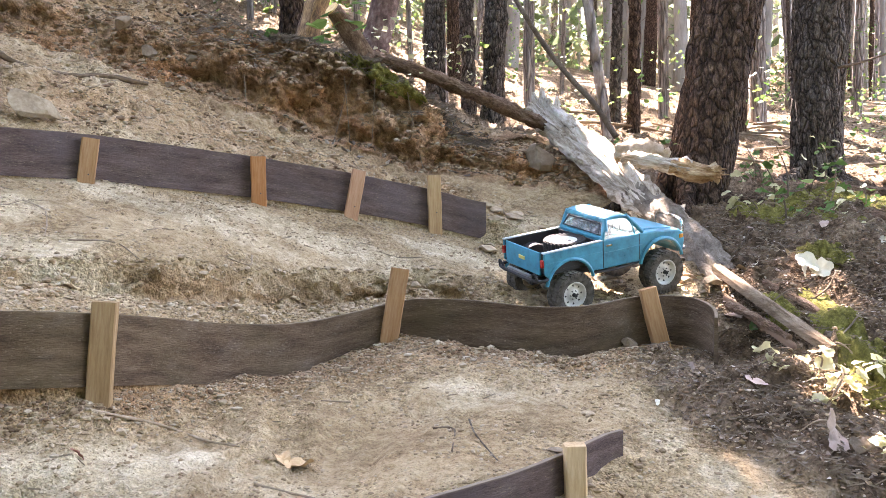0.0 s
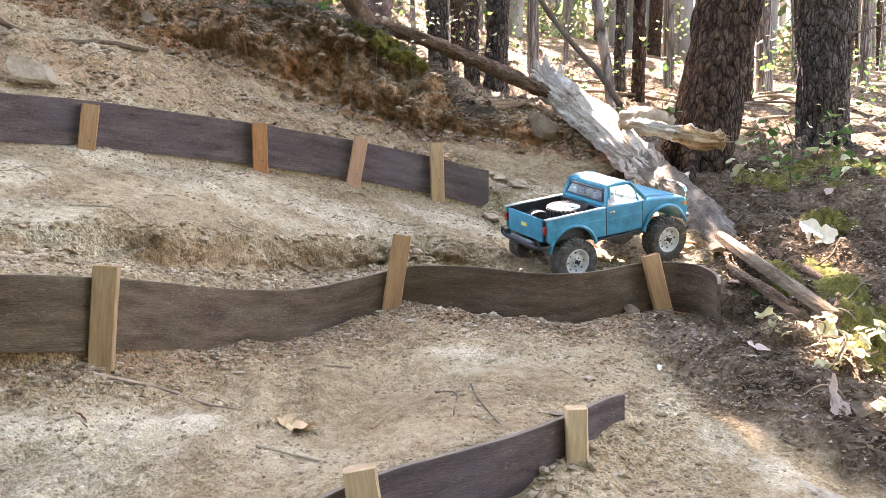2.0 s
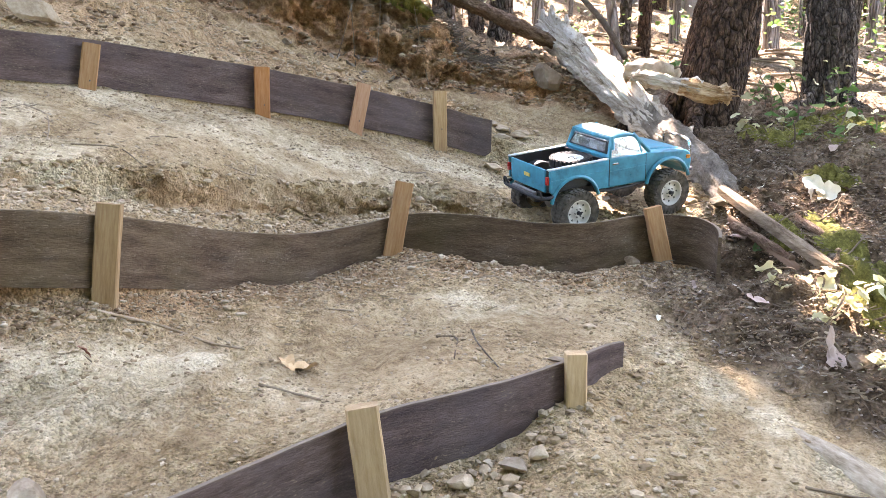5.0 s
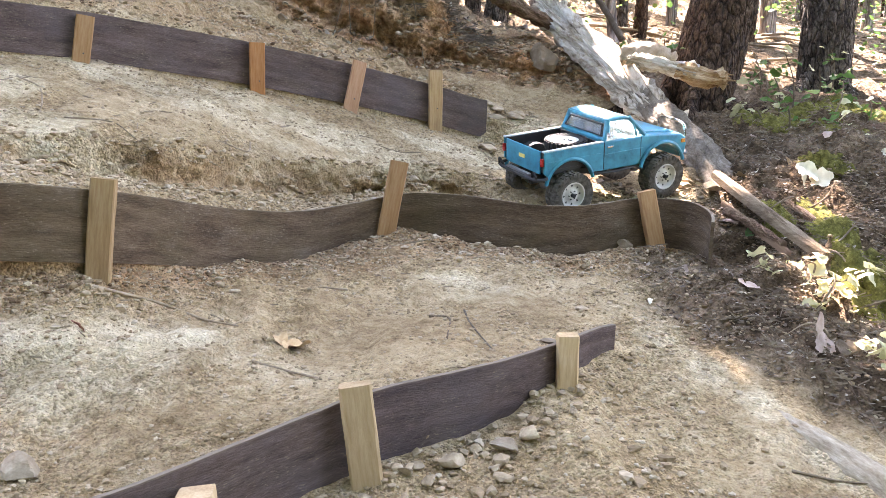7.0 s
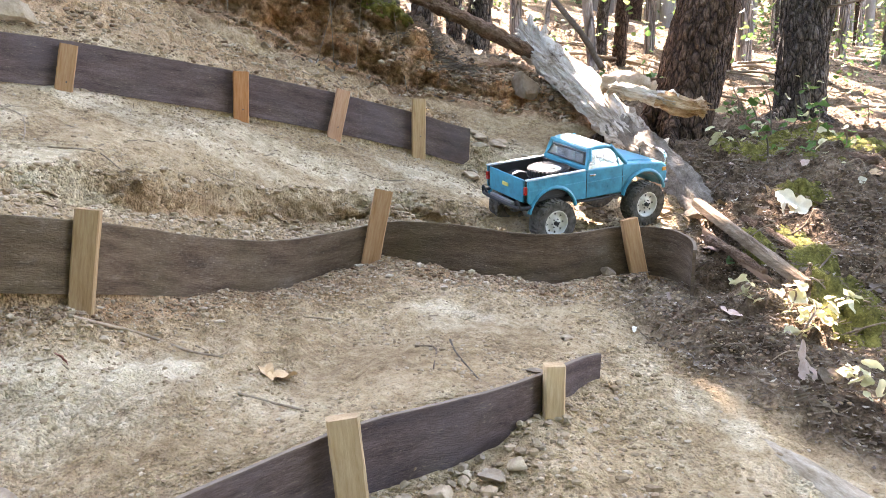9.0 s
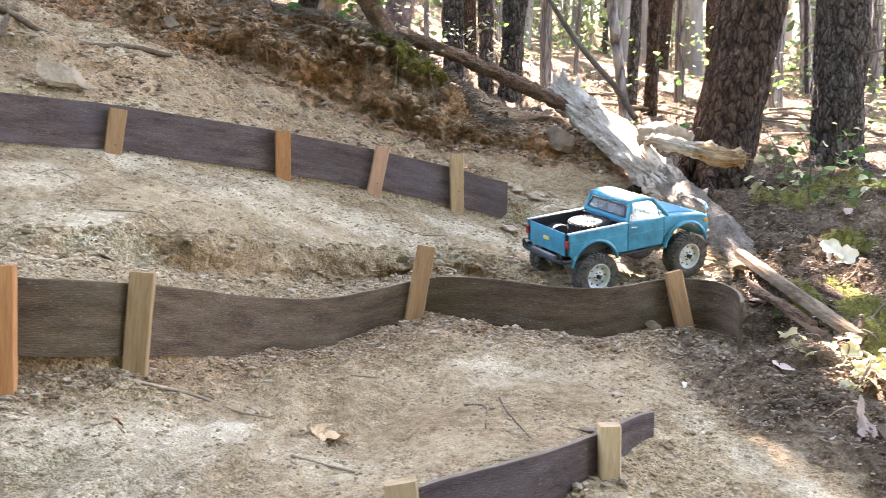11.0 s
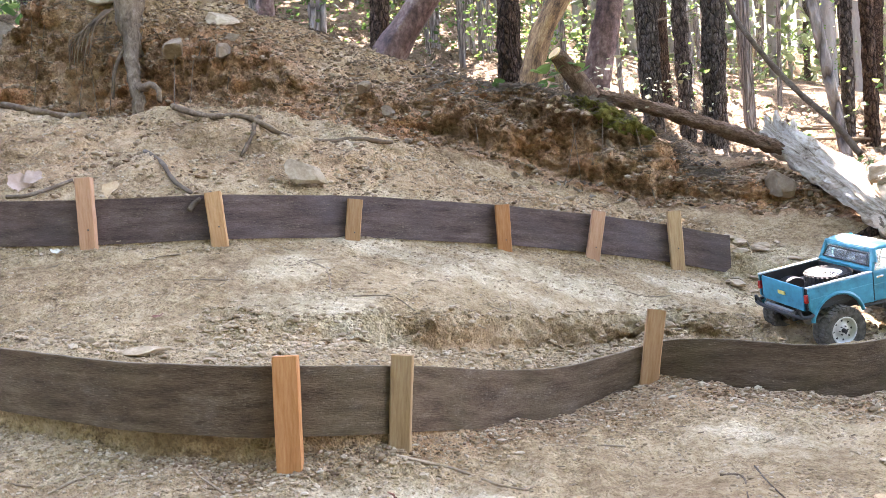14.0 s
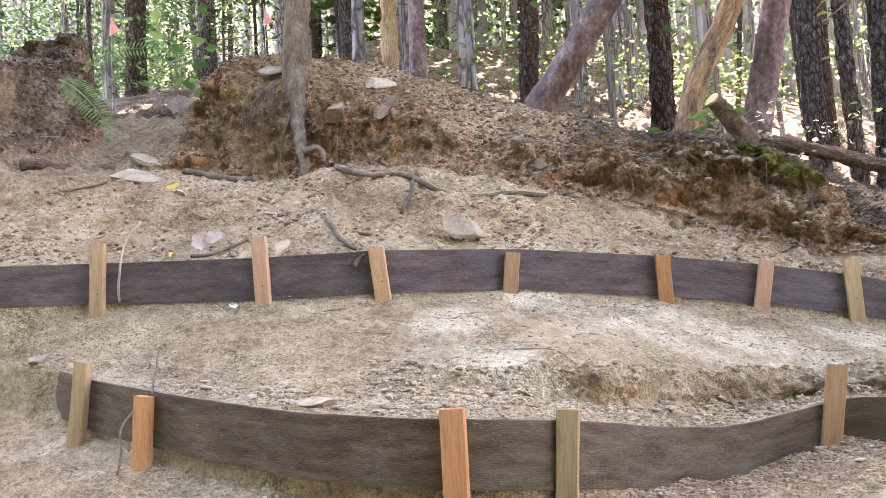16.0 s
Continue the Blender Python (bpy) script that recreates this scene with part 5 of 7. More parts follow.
forest = ((sy > 3.1) & (sx > -0.4)) | (sx > 1.0)
keep &= ~forest | ((np.sin(cx * 2.3 + 1.7 * np.sin(cy * 1.1)) * np.sin(cy * 2.9 + 2.0 * np.sin(cx * 1.3)) < 0.12) & (r2.uniform(0, 1, n) < 0.62))
inside = (sx > -3.6) & (sx < 1.4) & (sy > 0.2) & (sy < 3.6)
keep &= inside | (r2.uniform(0, 1, n) < np.where((sy > 3.0) & (sx < -2.2), 0.75, 0) + np.where((sy > 3.0) & (sx < -0.4), 0.32, np.where((sx > 1.6) & (sy < 2.2), 0.7, 0.22)))
# unseen leaves added behind the camera to block low sky light
behind = np.stack([r2.uniform(-16, 16, 11000), r2.uniform(-11, -5.5, 11000), r2.uniform(-5, 10.0, 11000)], -1)
leaf_cloud("forest_edge", behind, 0.8, NEEDLES, "unseen leaf screen added behind the camera to block low light", "foliage", 8, 0.6, 0.7)
leaf_cloud("tree_canopy", np.stack([cx, cy, cz], -1)[keep], 0.18, NEEDLES, "unseen leaf canopy added overhead to shade the slope, with sun gaps", "canopy", 7, 0.35, 0.8)

# ---- the toy truck ----
BLUE = plain("truck_blue_paint", (0.018, 0.225, 0.325), 0.36, 0.0, 0.5, 0.32, 22)
BLACK = plain("black_plastic", (0.022, 0.022, 0.024), 0.5, 0, 0.4, 0.3, 80)
RUBBER = plain("dusty_rubber", (0.105, 0.094, 0.080), 0.95, 0, 0.1, 0.45, 60)
RUBBER_NEW = plain("clean_rubber", (0.028, 0.027, 0.027), 0.8, 0, 0.3, 0.3, 60)
WHITE_RIM = plain("white_wheel", (0.62, 0.61, 0.57), 0.5, 0, 0.4, 0.12, 50)
CHROME = plain("chrome", (0.62, 0.62, 0.62), 0.22, 1.0, 0.5, 0.15, 50)
TRIM = plain("pale_trim", (0.45, 0.50, 0.52), 0.5, 0, 0.4, 0.2, 60)
RED_LENS = plain("red_lens", (0.45, 0.03, 0.025), 0.25, 0, 0.5, 0.15, 60)
AMBER = plain("amber_lens", (0.62, 0.25, 0.04), 0.25, 0, 0.5, 0.1, 60)
SILVER = plain("bare_metal", (0.38, 0.37, 0.36), 0.4, 0.9, 0.5, 0.25, 60)
YELLOW = plain("brass_badge", (0.66, 0.52, 0.16), 0.4, 0.2, 0.4, 0.1, 60)
CABIN = plain("cabin_grey", (0.18, 0.17, 0.17), 0.8, 0, 0.3, 0.3, 60)


def glass_material():
    m, nt, bsdf = material("window_film", 0.06, 0, 0.5)
    bsdf.inputs["Base Color"].default_value = (0.75, 0.80, 0.82, 1)
    bsdf.inputs["Transmission Weight"].default_value = 0.85
    bsdf.inputs["IOR"].default_value = 1.45
    return m


GLASS = glass_material()


def box(x0, x1, y0, y1, z0, z1, bevel=0.002):
    bm = bmesh.new()
    bmesh.ops.create_cube(bm, size=1)
    for v in bm.verts:
        v.co = Vector(((x0 + x1) / 2 + v.co.x * (x1 - x0), (y0 + y1) / 2 + v.co.y * (y1 - y0), (z0 + z1) / 2 + v.co.z * (z1 - z0)))
    if bevel:
        bmesh.ops.bevel(bm, geom=bm.edges[:], offset=bevel, segments=2, affect="EDGES", profile=0.5)
    return bm


def slab(profile, y0, y1, bevel=0.002, inset=0.0):
    """A side outline (x, z) carried across from y0 to y1; inset narrows its upper points."""
    bm = bmesh.new()
    a = [bm.verts.new((x, y0, z)) for x, z in profile]
    b = [bm.verts.new((x, y1, z)) for x, z in profile]
    n = len(profile)
    for i in range(n):
        bm.faces.new((a[i], a[(i + 1) % n], b[(i + 1) % n], b[i]))
    ends = [bm.faces.new(list(reversed(a))), bm.faces.new(b)]
    bmesh.ops.recalc_face_normals(bm, faces=bm.faces)
    if bevel:
        bmesh.ops.bevel(bm, geom=[e for e in bm.edges if any(f in ends for f in e.link_faces)], offset=bevel, segments=2, affect="EDGES", profile=0.5)
    return bm


def arch(cx, cz, r, a0, a1, n=12):
    return [(cx + r * math.cos(radians(a)), cz + r * math.sin(radians(a))) for a in np.linspace(a0, a1, n)]


def wheel(parent, x, y, z, outer, tyre_mat, steer=0.0, flat=False, r=0.056, w=0.042):
    """A tyre with lugs and a white eight-hole rim. outer: the side its face looks to."""
    hub = empty("wheel")
    hub.parent = parent
    hub.matrix_local = pose(x, y, z, 0, 0, steer) if not flat else pose(x, y, z, 90, 0, 20)
    bm = bmesh.new()
    section = [(r * 0.56, -w * 0.42), (r * 0.72, -w * 0.5), (r * 0.88, -w * 0.5), (r * 0.955, -w * 0.44), (r * 0.965, 0), (r * 0.955, w * 0.44), (r * 0.88, w * 0.5), (r * 0.72, w * 0.5), (r * 0.56, w * 0.42)]
    segs = 48
    rings = [[bm.verts.new((q * math.cos(2 * math.pi * k / segs), yy, q * math.sin(2 * math.pi * k / segs))) for q, yy in section] for k in range(segs)]
    for k in range(segs):
        a, b = rings[k], rings[(k + 1) % segs]
        for i in range(len(section) - 1):
            bm.faces.new((a[i], b[i], b[i + 1], a[i + 1]))
    for k in range(30):
        for side in (-1, 1):
            for lo, hi, off in ((0.06, 0.46, 0.0), (0.40, 0.53, 0.5)):
                t = 2 * math.pi * (k + off + (0.5 if side > 0 else 0)) / 30
                da = 0.062
                q0, q1 = (r * 0.94, r * 1.02) if lo < 0.3 else (r * 0.80, r * 0.985)
                vs = []
                for q in (q0, q1):
                    for aa in (t - da, t + da):
                        for f in (lo, hi):
                            vs.append(bm.verts.new((q * math.cos(aa), side * f * w, q * math.sin(aa))))
                for f in ((4, 5, 7, 6), (0, 1, 5, 4), (2, 6, 7, 3), (0, 4, 6, 2), (1, 3, 7, 5)):
                    bm.faces.new([vs[i] for i in f])
    bmesh.ops.recalc_face_normals(bm, faces=bm.faces)
    part("tyre", bm, tyre_mat, hub)
    bm = bmesh.new()
    s = outer
    dish = [(r * 0.60, w * 0.44), (r * 0.57, w * 0.46), (r * 0.53, w * 0.40), (r * 0.50, w * 0.24), (r * 0.30, w * 0.20), (r * 0.24, w * 0.30), (r * 0.14, w * 0.32), (r * 0.001, w * 0.32)]
    rings = [[bm.verts.new((q * math.cos(2 * math.pi * k / 32), s * yy, q * math.sin(2 * math.pi * k / 32))) for q, yy in dish] for k in range(32)]
    for k in range(32):
        a, b = rings[k], rings[(k + 1) % 32]
        for i in range(len(dish) - 1):
            bm.faces.new((a[i], b[i], b[i + 1], a[i + 1]))
    bmesh.ops.recalc_face_normals(bm, faces=bm.faces)
    part("rim", bm, WHITE_RIM, hub, "white steel-style rim", True)
    bm = bmesh.new()
    for k in range(8):
        t = 2 * math.pi * k / 8
        c = Vector((r * 0.40 * math.cos(t), s * w * 0.235, r * 0.40 * math.sin(t)))
        rad, tan = Vector((math.cos(t), 0, math.sin(t))), Vector((-math.sin(t), 0, math.cos(t)))
        vs = [bm.verts.new(c + rad * p + tan * q + Vector((0, s * e, 0))) for e in (0, 0.0012) for p, q in ((-0.0026, 0), (0.0022, -0.0028), (0.0032, 0), (0.0022, 0.0028))]
        bm.faces.new(vs[4:])
        for i in range(4):
            bm.faces.new((vs[i], vs[(i + 1) % 4], vs[4 + (i + 1) % 4], vs[4 + i]))
    for k in range(6):
        t = 2 * math.pi * k / 6
        bmesh.ops.create_cone(bm, cap_ends=True, segments=6, radius1=0.0016, radius2=0.0016, depth=0.004, matrix=Matrix.Translation((r * 0.19 * math.cos(t), s * w * 0.34, r * 0.19 * math.sin(t))) @ Matrix.Rotation(radians(90), 4, "X"))
    bmesh.ops.recalc_face_normals(bm, faces=bm.faces)
    part("rim_holes", bm, BLACK, hub, "dark rim holes and hub bolts")
    if not flat:
        bm = bmesh.new()
        bmesh.ops.create_cone(bm, cap_ends=True, segments=14, radius1=r * 0.10, radius2=r * 0.08, depth=0.010, matrix=Matrix.Translation((0, s * w * 0.42, 0)) @ Matrix.Rotation(radians(90), 4, "X"))
        part("hub_cap", bm, BLACK, hub)
    return hub


def rod(knots, r, segs=8):
    return limb([(*k, r) for k in knots], 6, segs)


def build_truck():
    t = empty("toy_truck")
    W = 0.092
    rear, front, az, ar = 0.076, 0.362, 0.047, 0.070
    # cab sides and bonnet in one painted shell with the front wheel arches
    shell = [(0.176, 0.088)] + [(0.296, 0.086)] + arch(front, az + 0.017, ar - 0.004, 155, 20) + [(0.440, 0.094), (0.443, 0.118), (0.438, 0.138), (0.425, 0.147), (0.36, 0.155), (0.302, 0.160), (0.176, 0.162)]
    part("body", slab(shell, -W, W, 0.004), BLUE, t, "faded blue painted body")
    part("bonnet", slab([(0.300, 0.158), (0.300, 0.1635), (0.36, 0.1585), (0.420, 0.150), (0.424, 0.146)], -0.066, 0.066, 0.002), BLUE, t, "raised blue bonnet")
    # bed
    side = [(0.003, 0.108), (0.012, 0.100)] + arch(rear, az + 0.019, ar - 0.004, 160, 20) + [(0.150, 0.092), (0.1745, 0.090), (0.1745, 0.160), (0.003, 0.160)]
    for s in (-1, 1):
        part("bed_side", slab(side, s * W - 0.0035, s * W + 0.0035, 0.0015), BLUE, t)
        part("bed_rail", box(0.0, 0.176, s * (W - 0.003) - 0.005, s * (W - 0.003) + 0.005, 0.1605, 0.1640, 0.001), TRIM, t, "worn pale rail trim")
        part("crease", box(0.006, 0.172, s * (W + 0.0036) - 0.001, s * (W + 0.0036) + 0.001, 0.134, 0.136, 0.0005), BLUE, t)
        part("crease", box(0.180, 0.300, s * (W + 0.0008) - 0.001, s * (W + 0.0008) + 0.001, 0.128, 0.130, 0.0005), BLUE, t)
        for cx in (rear, front):
            pts = arch(cx, az + 0.018, ar, 168, 12, 14)
            part("fender_flare", limb([(x, s * (W + 0.003), z, 0.0048) for x, z in pts], 2, 8), BLUE, t)
        part("rocker", rod([(0.150, s * 0.086, 0.083), (0.22, s * 0.088, 0.080), (0.300, s * 0.086, 0.083)], 0.0035), BLACK, t, "black rock slider")
        part("door_gap", box(0.1785, 0.1797, s * (W - 0.001) - 0.0016, s * (W - 0.001) + 0.0016, 0.092, 0.160, 0), BLACK, t)
        part("door_gap", box(0.292, 0.2932, s * (W - 0.001) - 0.0016, s * (W - 0.001) + 0.0016, 0.092, 0.158, 0), BLACK, t)
        part("door_handle", box(0.186, 0.204, s * (W + 0.002) - 0.002, s * (W + 0.002) + 0.002, 0.145, 0.150, 0.001), CHROME, t, "chrome door handle")
        part("tail_light", box(-0.003, 0.006, s * (W - 0.005) - 0.0045, s * (W - 0.005) + 0.0045, 0.126, 0.145, 0.001), RED_LENS, t, "red tail light")
        part("headlight", box(0.436, 0.446, s * 0.064 - 0.015, s * 0.064 + 0.015, 0.122, 0.138, 0.002), CHROME, t)
        part("marker_light", box(0.424, 0.436, s * (W + 0.001) - 0.002, s * (W + 0.001) + 0.002, 0.124, 0.134, 0.001), AMBER, t)
    part("tailgate", box(0.0, 0.005, -W + 0.015, W - 0.015, 0.104, 0.161, 0.0015), BLUE, t, "blue tailgate")
    part("badge", box(-0.003, 0.0, -0.013, 0.013, 0.130, 0.139, 0.001), YELLOW, t, "small brass badge")
    bm = box(0.005, 0.174, -W + 0.004, W - 0.004, 0.108, 0.113, 0)
    for k in range(13):
        y = -W + 0.012 + k * (2 * W - 0.024) / 12
        b2 = box(0.006, 0.173, y - 0.003, y + 0.003, 0.113, 0.1155, 0.0006)
        me = bpy.data.meshes.new("tmp")
        b2.to_mesh(me)
        b2.free()
        bm.from_mesh(me)
        bpy.data.meshes.remove(me)
    part("bed_liner", bm, BLACK, t, "ribbed black bed liner")
    part("bed_liner_wall", box(0.168, 0.174, -W + 0.004, W - 0.004, 0.112, 0.160, 0.001), BLACK, t)
    part("bed_liner_wall", box(0.0052, 0.008, -W + 0.004, W - 0.004, 0.112, 0.159, 0.001), BLACK, t)
    for s in (-1, 1):
        part("bed_liner_wall", box(0.006, 0.173, s * (W - 0.0065) - 0.002, s * (W - 0.0065) + 0.002, 0.112, 0.160, 0.001), BLACK, t)
        part("wheel_tub", slab(arch(rear, 0.100, 0.042, 180, 0), s * (W - 0.024) - 0.016, s * (W - 0.024) + 0.016, 0.003), BLACK, t)
    # greenhouse: pillars, roof and panes
    zb, zr = 0.161, 0.210
    yb, yr = W - 0.004, W - 0.016
    corner = {("r", 0): (0.180, zb, yb), ("r", 1): (0.196, zr, yr), ("f", 0): (0.306, zb, yb), ("f", 1): (0.262, zr, yr)}
    def strut(p, q, r, name="pillar"):
        part(name, limb([(*p, r), (*[(a + b) / 2 for a, b in zip(p, q)], r), (*q, r)], 3, 8), BLUE, t)
    for s in (-1, 1):
        for key in "rf":
            x0, z0, y0 = corner[key, 0]
            x1, z1, y1 = corner[key, 1]
            strut((x0, s * y0, z0), (x1, s * y1, z1), 0.0055)
        strut((0.190, s * (yb - 0.002), zb + 0.02), (0.196, s * yr, zr), 0.007)
        strut((0.282, s * yb, zb), (0.272, s * (yb - 0.006), zb + 0.036), 0.002, "vent_pillar")
    strut((0.196, -yr, zr - 0.004), (0.196, yr, zr - 0.004), 0.006, "roof_rail")
    strut((0.262, -yr, zr - 0.004), (0.262, yr, zr - 0.004), 0.005, "roof_rail")
    strut((0.181, -yb, zb + 0.004), (0.181, yb, zb + 0.004), 0.006, "rear_sill")
    strut((0.306, -yb, zb), (0.306, yb, zb), 0.005, "cowl")
    part("roof", slab([(0.190, zr - 0.004), (0.194, zr + 0.003), (0.215, zr + 0.006), (0.245, zr + 0.005), (0.266, zr - 0.001), (0.268, zr - 0.005)], -yr - 0.005, yr + 0.005, 0.004), BLUE, t, "faded blue roof")
    def pane(name, quad):
        bm = bmesh.new()
        vs = [bm.verts.new(q) for q in quad]
        f = bm.faces.new(vs)
        n = (vs[1].co - vs[0].co).cross(vs[2].co - vs[0].co).normalized() * 0.001
        ws = [bm.verts.new(Vector(q) - n) for q in quad]
        bm.faces.new(list(reversed(ws)))
        for i in range(4):
            bm.faces.new((vs[i], ws[i], ws[(i + 1) % 4], vs[(i + 1) % 4]))
        bmesh.ops.recalc_face_normals(bm, faces=bm.faces)
        ob = part(name, bm, GLASS, t, "clear plastic pane")
        ob.visible_shadow = False
    pane("windscreen", [(0.306, -yb, zb), (0.306, yb, zb), (0.264, yr, zr), (0.264, -yr, zr)])
    pane("rear_window", [(0.1795, yb, zb), (0.1795, -yb, zb), (0.194, -yr, zr), (0.194, yr, zr)])
    for s in (-1, 1):
        pane("side_window", [(0.184, s * yb, zb), (0.302, s * yb, zb), (0.262, s * yr, zr), (0.196, s * yr, zr)])
    rim = [(0.1785, -yb + 0.013, zb + 0.013), (0.1785, yb - 0.013, zb + 0.013), (0.1895, yr - 0.010, zr - 0.012), (0.1895, -yr + 0.010, zr - 0.012)]
    for i in range(4):
        part("window_gasket", limb([(*rim[i], 0.0018), (*[(a + b) / 2 for a, b in zip(rim[i], rim[(i + 1) % 4])], 0.0018), (*rim[(i + 1) % 4], 0.0018)], 2, 6), BLACK, t)
    for s in (-1, 1):
        part("seat", box(0.196, 0.232, s * 0.038 - 0.024, s * 0.038 + 0.024, 0.150, 0.190, 0.006), CABIN, t)
    part("dashboard", box(0.272, 0.300, -0.075, 0.075, 0.155, 0.170, 0.004), CABIN, t)
    part("steering_wheel", limb([(0.262, -0.038 + 0.014 * math.cos(a), 0.176 + 0.014 * math.sin(a), 0.0018) for a in np.linspace(0, 2 * math.pi, 12)], 2, 6), BLACK, t)
    # chassis, axles and bumpers
    for s in (-1, 1):
        part("frame_rail", box(0.0, 0.43, s * 0.034 - 0.005, s * 0.034 + 0.005, 0.070, 0.086, 0.001), BLACK, t)
        for cx in (rear, front):
            part("shock", rod([(cx - 0.012, s * 0.046, 0.058), (cx - 0.002, s * 0.044, 0.105)], 0.006), SILVER, t)
            part("leaf_spring", rod([(cx - 0.055, s * 0.040, 0.074), (cx, s * 0.040, 0.062), (cx + 0.055, s * 0.040, 0.074)], 0.0025), BLACK, t)
    for cx in (rear, front):
        part("axle", rod([(cx, -0.080, az), (cx, 0.0, az), (cx, 0.080, az)], 0.007), SILVER, t)
        bm = bmesh.new()
        bmesh.ops.create_uvsphere(bm, u_segments=14, v_segments=10, radius=0.016, matrix=Matrix.Translation((cx, 0.012, az)))
        part("differential", bm, SILVER, t, "", True)
    part("gearbox", box(0.19, 0.25, -0.022, 0.022, 0.056, 0.084, 0.005), BLACK, t)
    part("drive_shaft", rod([(rear, 0.012, az), (0.2, 0.008, 0.068), (front, 0.012, az)], 0.004), SILVER, t)
    part("rear_bumper", limb([(0.022, -0.094, 0.098, 0.004), (-0.012, -0.088, 0.094, 0.0045), (-0.018, 0, 0.093, 0.0045), (-0.012, 0.088, 0.094, 0.0045), (0.022, 0.094, 0.098, 0.004)], 8, 8), BLACK, t, "black tube rear bumper")
    part("bumper_step", box(-0.016, -0.006, -0.05, 0.05, 0.094, 0.102, 0.001), SILVER, t)
    for s in (-1, 1):
        part("bumper_hoop", rod([(-0.014, s * 0.088, 0.094), (-0.018, s * 0.080, 0.112), (-0.014, s * 0.064, 0.094)], 0.003), BLACK, t)
    part("front_bumper", rod([(0.43, -0.090, 0.092), (0.456, -0.075, 0.092), (0.460, 0, 0.092), (0.456, 0.075, 0.092), (0.43, 0.090, 0.092)], 0.0045), BLACK, t)
    part("grille_guard", rod([(0.458, -0.052, 0.090), (0.472, -0.052, 0.128), (0.470, -0.040, 0.160), (0.470, 0.040, 0.160), (0.472, 0.052, 0.128), (0.458, 0.052, 0.090)], 0.0036), CHROME, t, "bright tube guard over the grille")
    part("grille", box(0.440, 0.446, -0.046, 0.046, 0.118, 0.140, 0.001), BLACK, t)
    for x, st in ((rear, 0.0), (front, 0.0)):
        for s in (-1, 1):
            wheel(t, x, s * 0.094, az, s, RUBBER, st)
    spare = wheel(t, 0.116, -0.018, 0.145, 1, RUBBER_NEW, 0, True, 0.053, 0.036)
    spare.name = "spare_wheel"
    part("tool_roll", rod([(0.05, 0.066, 0.124), (0.10, 0.068, 0.125), (0.15, 0.066, 0.124)], 0.010, 12), BLACK, t)
    return tagged(t, "blue radio-control pickup truck with big dusty tyres", "toy truck")


truck = build_truck()
truck.matrix_world = pose(0.185, 1.902, 0.831, 11.0, -9.9, 26.7) @ Matrix.Scale(0.873, 4)

# ---- stones, roots, leaves and litter ----
from mathutils.bvhtree import BVHTree

GROUND_TREE = BVHTree.FromPolygons([v.co for v in ground.data.vertices], [tuple(p.vertices) for p in ground.data.polygons])


def rest(x, y):
    """The ground's place and normal under a point of the plan."""
    place, normal, _, _ = GROUND_TREE.ray_cast(Vector((x, y, 6.0)), Vector((0, 0, -1)))
    return (place, normal) if place is not None else (Vector((x, y, ground_z(x, y))), Vector((0, 0, 1)))


def rock(x, y, size, flat=0.6, mat=STONE, seed=0, sink=0.35, turn=0.0, label="angular tan stone half sunk in the dirt", lift=0.0, long=1.25):
    rng = random.Random(seed * 31 + 7)
    bm = bmesh.new()
    bmesh.ops.create_icosphere(bm, subdivisions=3, radius=0.5)
    cuts = [(Vector((rng.gauss(0, 1), rng.gauss(0, 1), rng.gauss(0, 1))).normalized(), rng.uniform(0.20, 0.34)) for _ in range(13)]
    for v in bm.verts:
        for n, d in cuts:
            over = v.co.dot(n) - d
            if over > 0:
                v.co -= n * over * 0.99
        v.co += v.co.normalized() * 0.014 * noise.fractal(v.co * 9 + Vector((seed, 0, 0)), 0.8, 2, 3)
        v.co = Vector((v.co.x * long, v.co.y, v.co.z * flat)) * size
    ob = part("stone", bm, mat)
    p, n = rest(x, y)
    up = (n * 0.5 + Vector((0, 0, 0.5))).normalized()
    m = up.to_track_quat("Z", "Y").to_matrix().to_4x4() @ Matrix.Rotation(radians(turn), 4, "Z")
    m.translation = p + up * (size * flat * (0.5 - sink) * 0.8 + lift)
    ob.matrix_world = m
    return tagged(ob, label, "stone", "loose stones")


rock(-0.89, 1.885, 0.11, 0.95, STONE, 1, 0.15, 10, "large pointed tan stone behind the edging board")
rock(-2.10, 2.77, 0.12, 0.5, STONE_GREY, 2, 0.2, 0, "flat tan stone on top of the dirt mound")
rock(-1.64, 2.86, 0.13, 0.4, STONE, 3, 0.2, -10, "flat pale stone on the crest of the mound", 0, 1.5)
rock(-1.54, 2.76, 0.07, 0.8, STONE_BROWN, 4, 0.35)
rock(-1.54, 2.68, 0.085, 0.9, STONE_BROWN, 5, 0.2, 30, "blocky tan stone sticking out of the cut bank")
rock(-1.72, 2.68, 0.12, 0.9, STONE_BROWN, 6, 0.3, 70, "large brown clod in the cut bank")
rock(-3.25, 3.56, 0.28, 0.7, STONE_GREY, 7, 0.3, 0, "broad grey boulder at the head of the path")
rock(-2.33, 2.25, 0.19, 0.40, STONE, 8, 0.42, 0, "flat grey stone step in the path", 0, 1.4)
rock(-2.62, 2.62, 0.20, 0.25, STONE, 9, 0.52, 20, "flat grey stone slab in the path")
rock(-0.865, 1.150, 0.070, 0.35, STONE, 10, 0.25, 5, "pale grey stone resting behind the edging board", 0, 1.5)
rock(-1.70, 1.32, 0.06, 0.5, STONE_GREY, 11, 0.3)
rock(-0.055, 1.84, 0.032, 0.8, STONE, 12, 0.1, 0, "small brown stone behind the stake", 0.02)
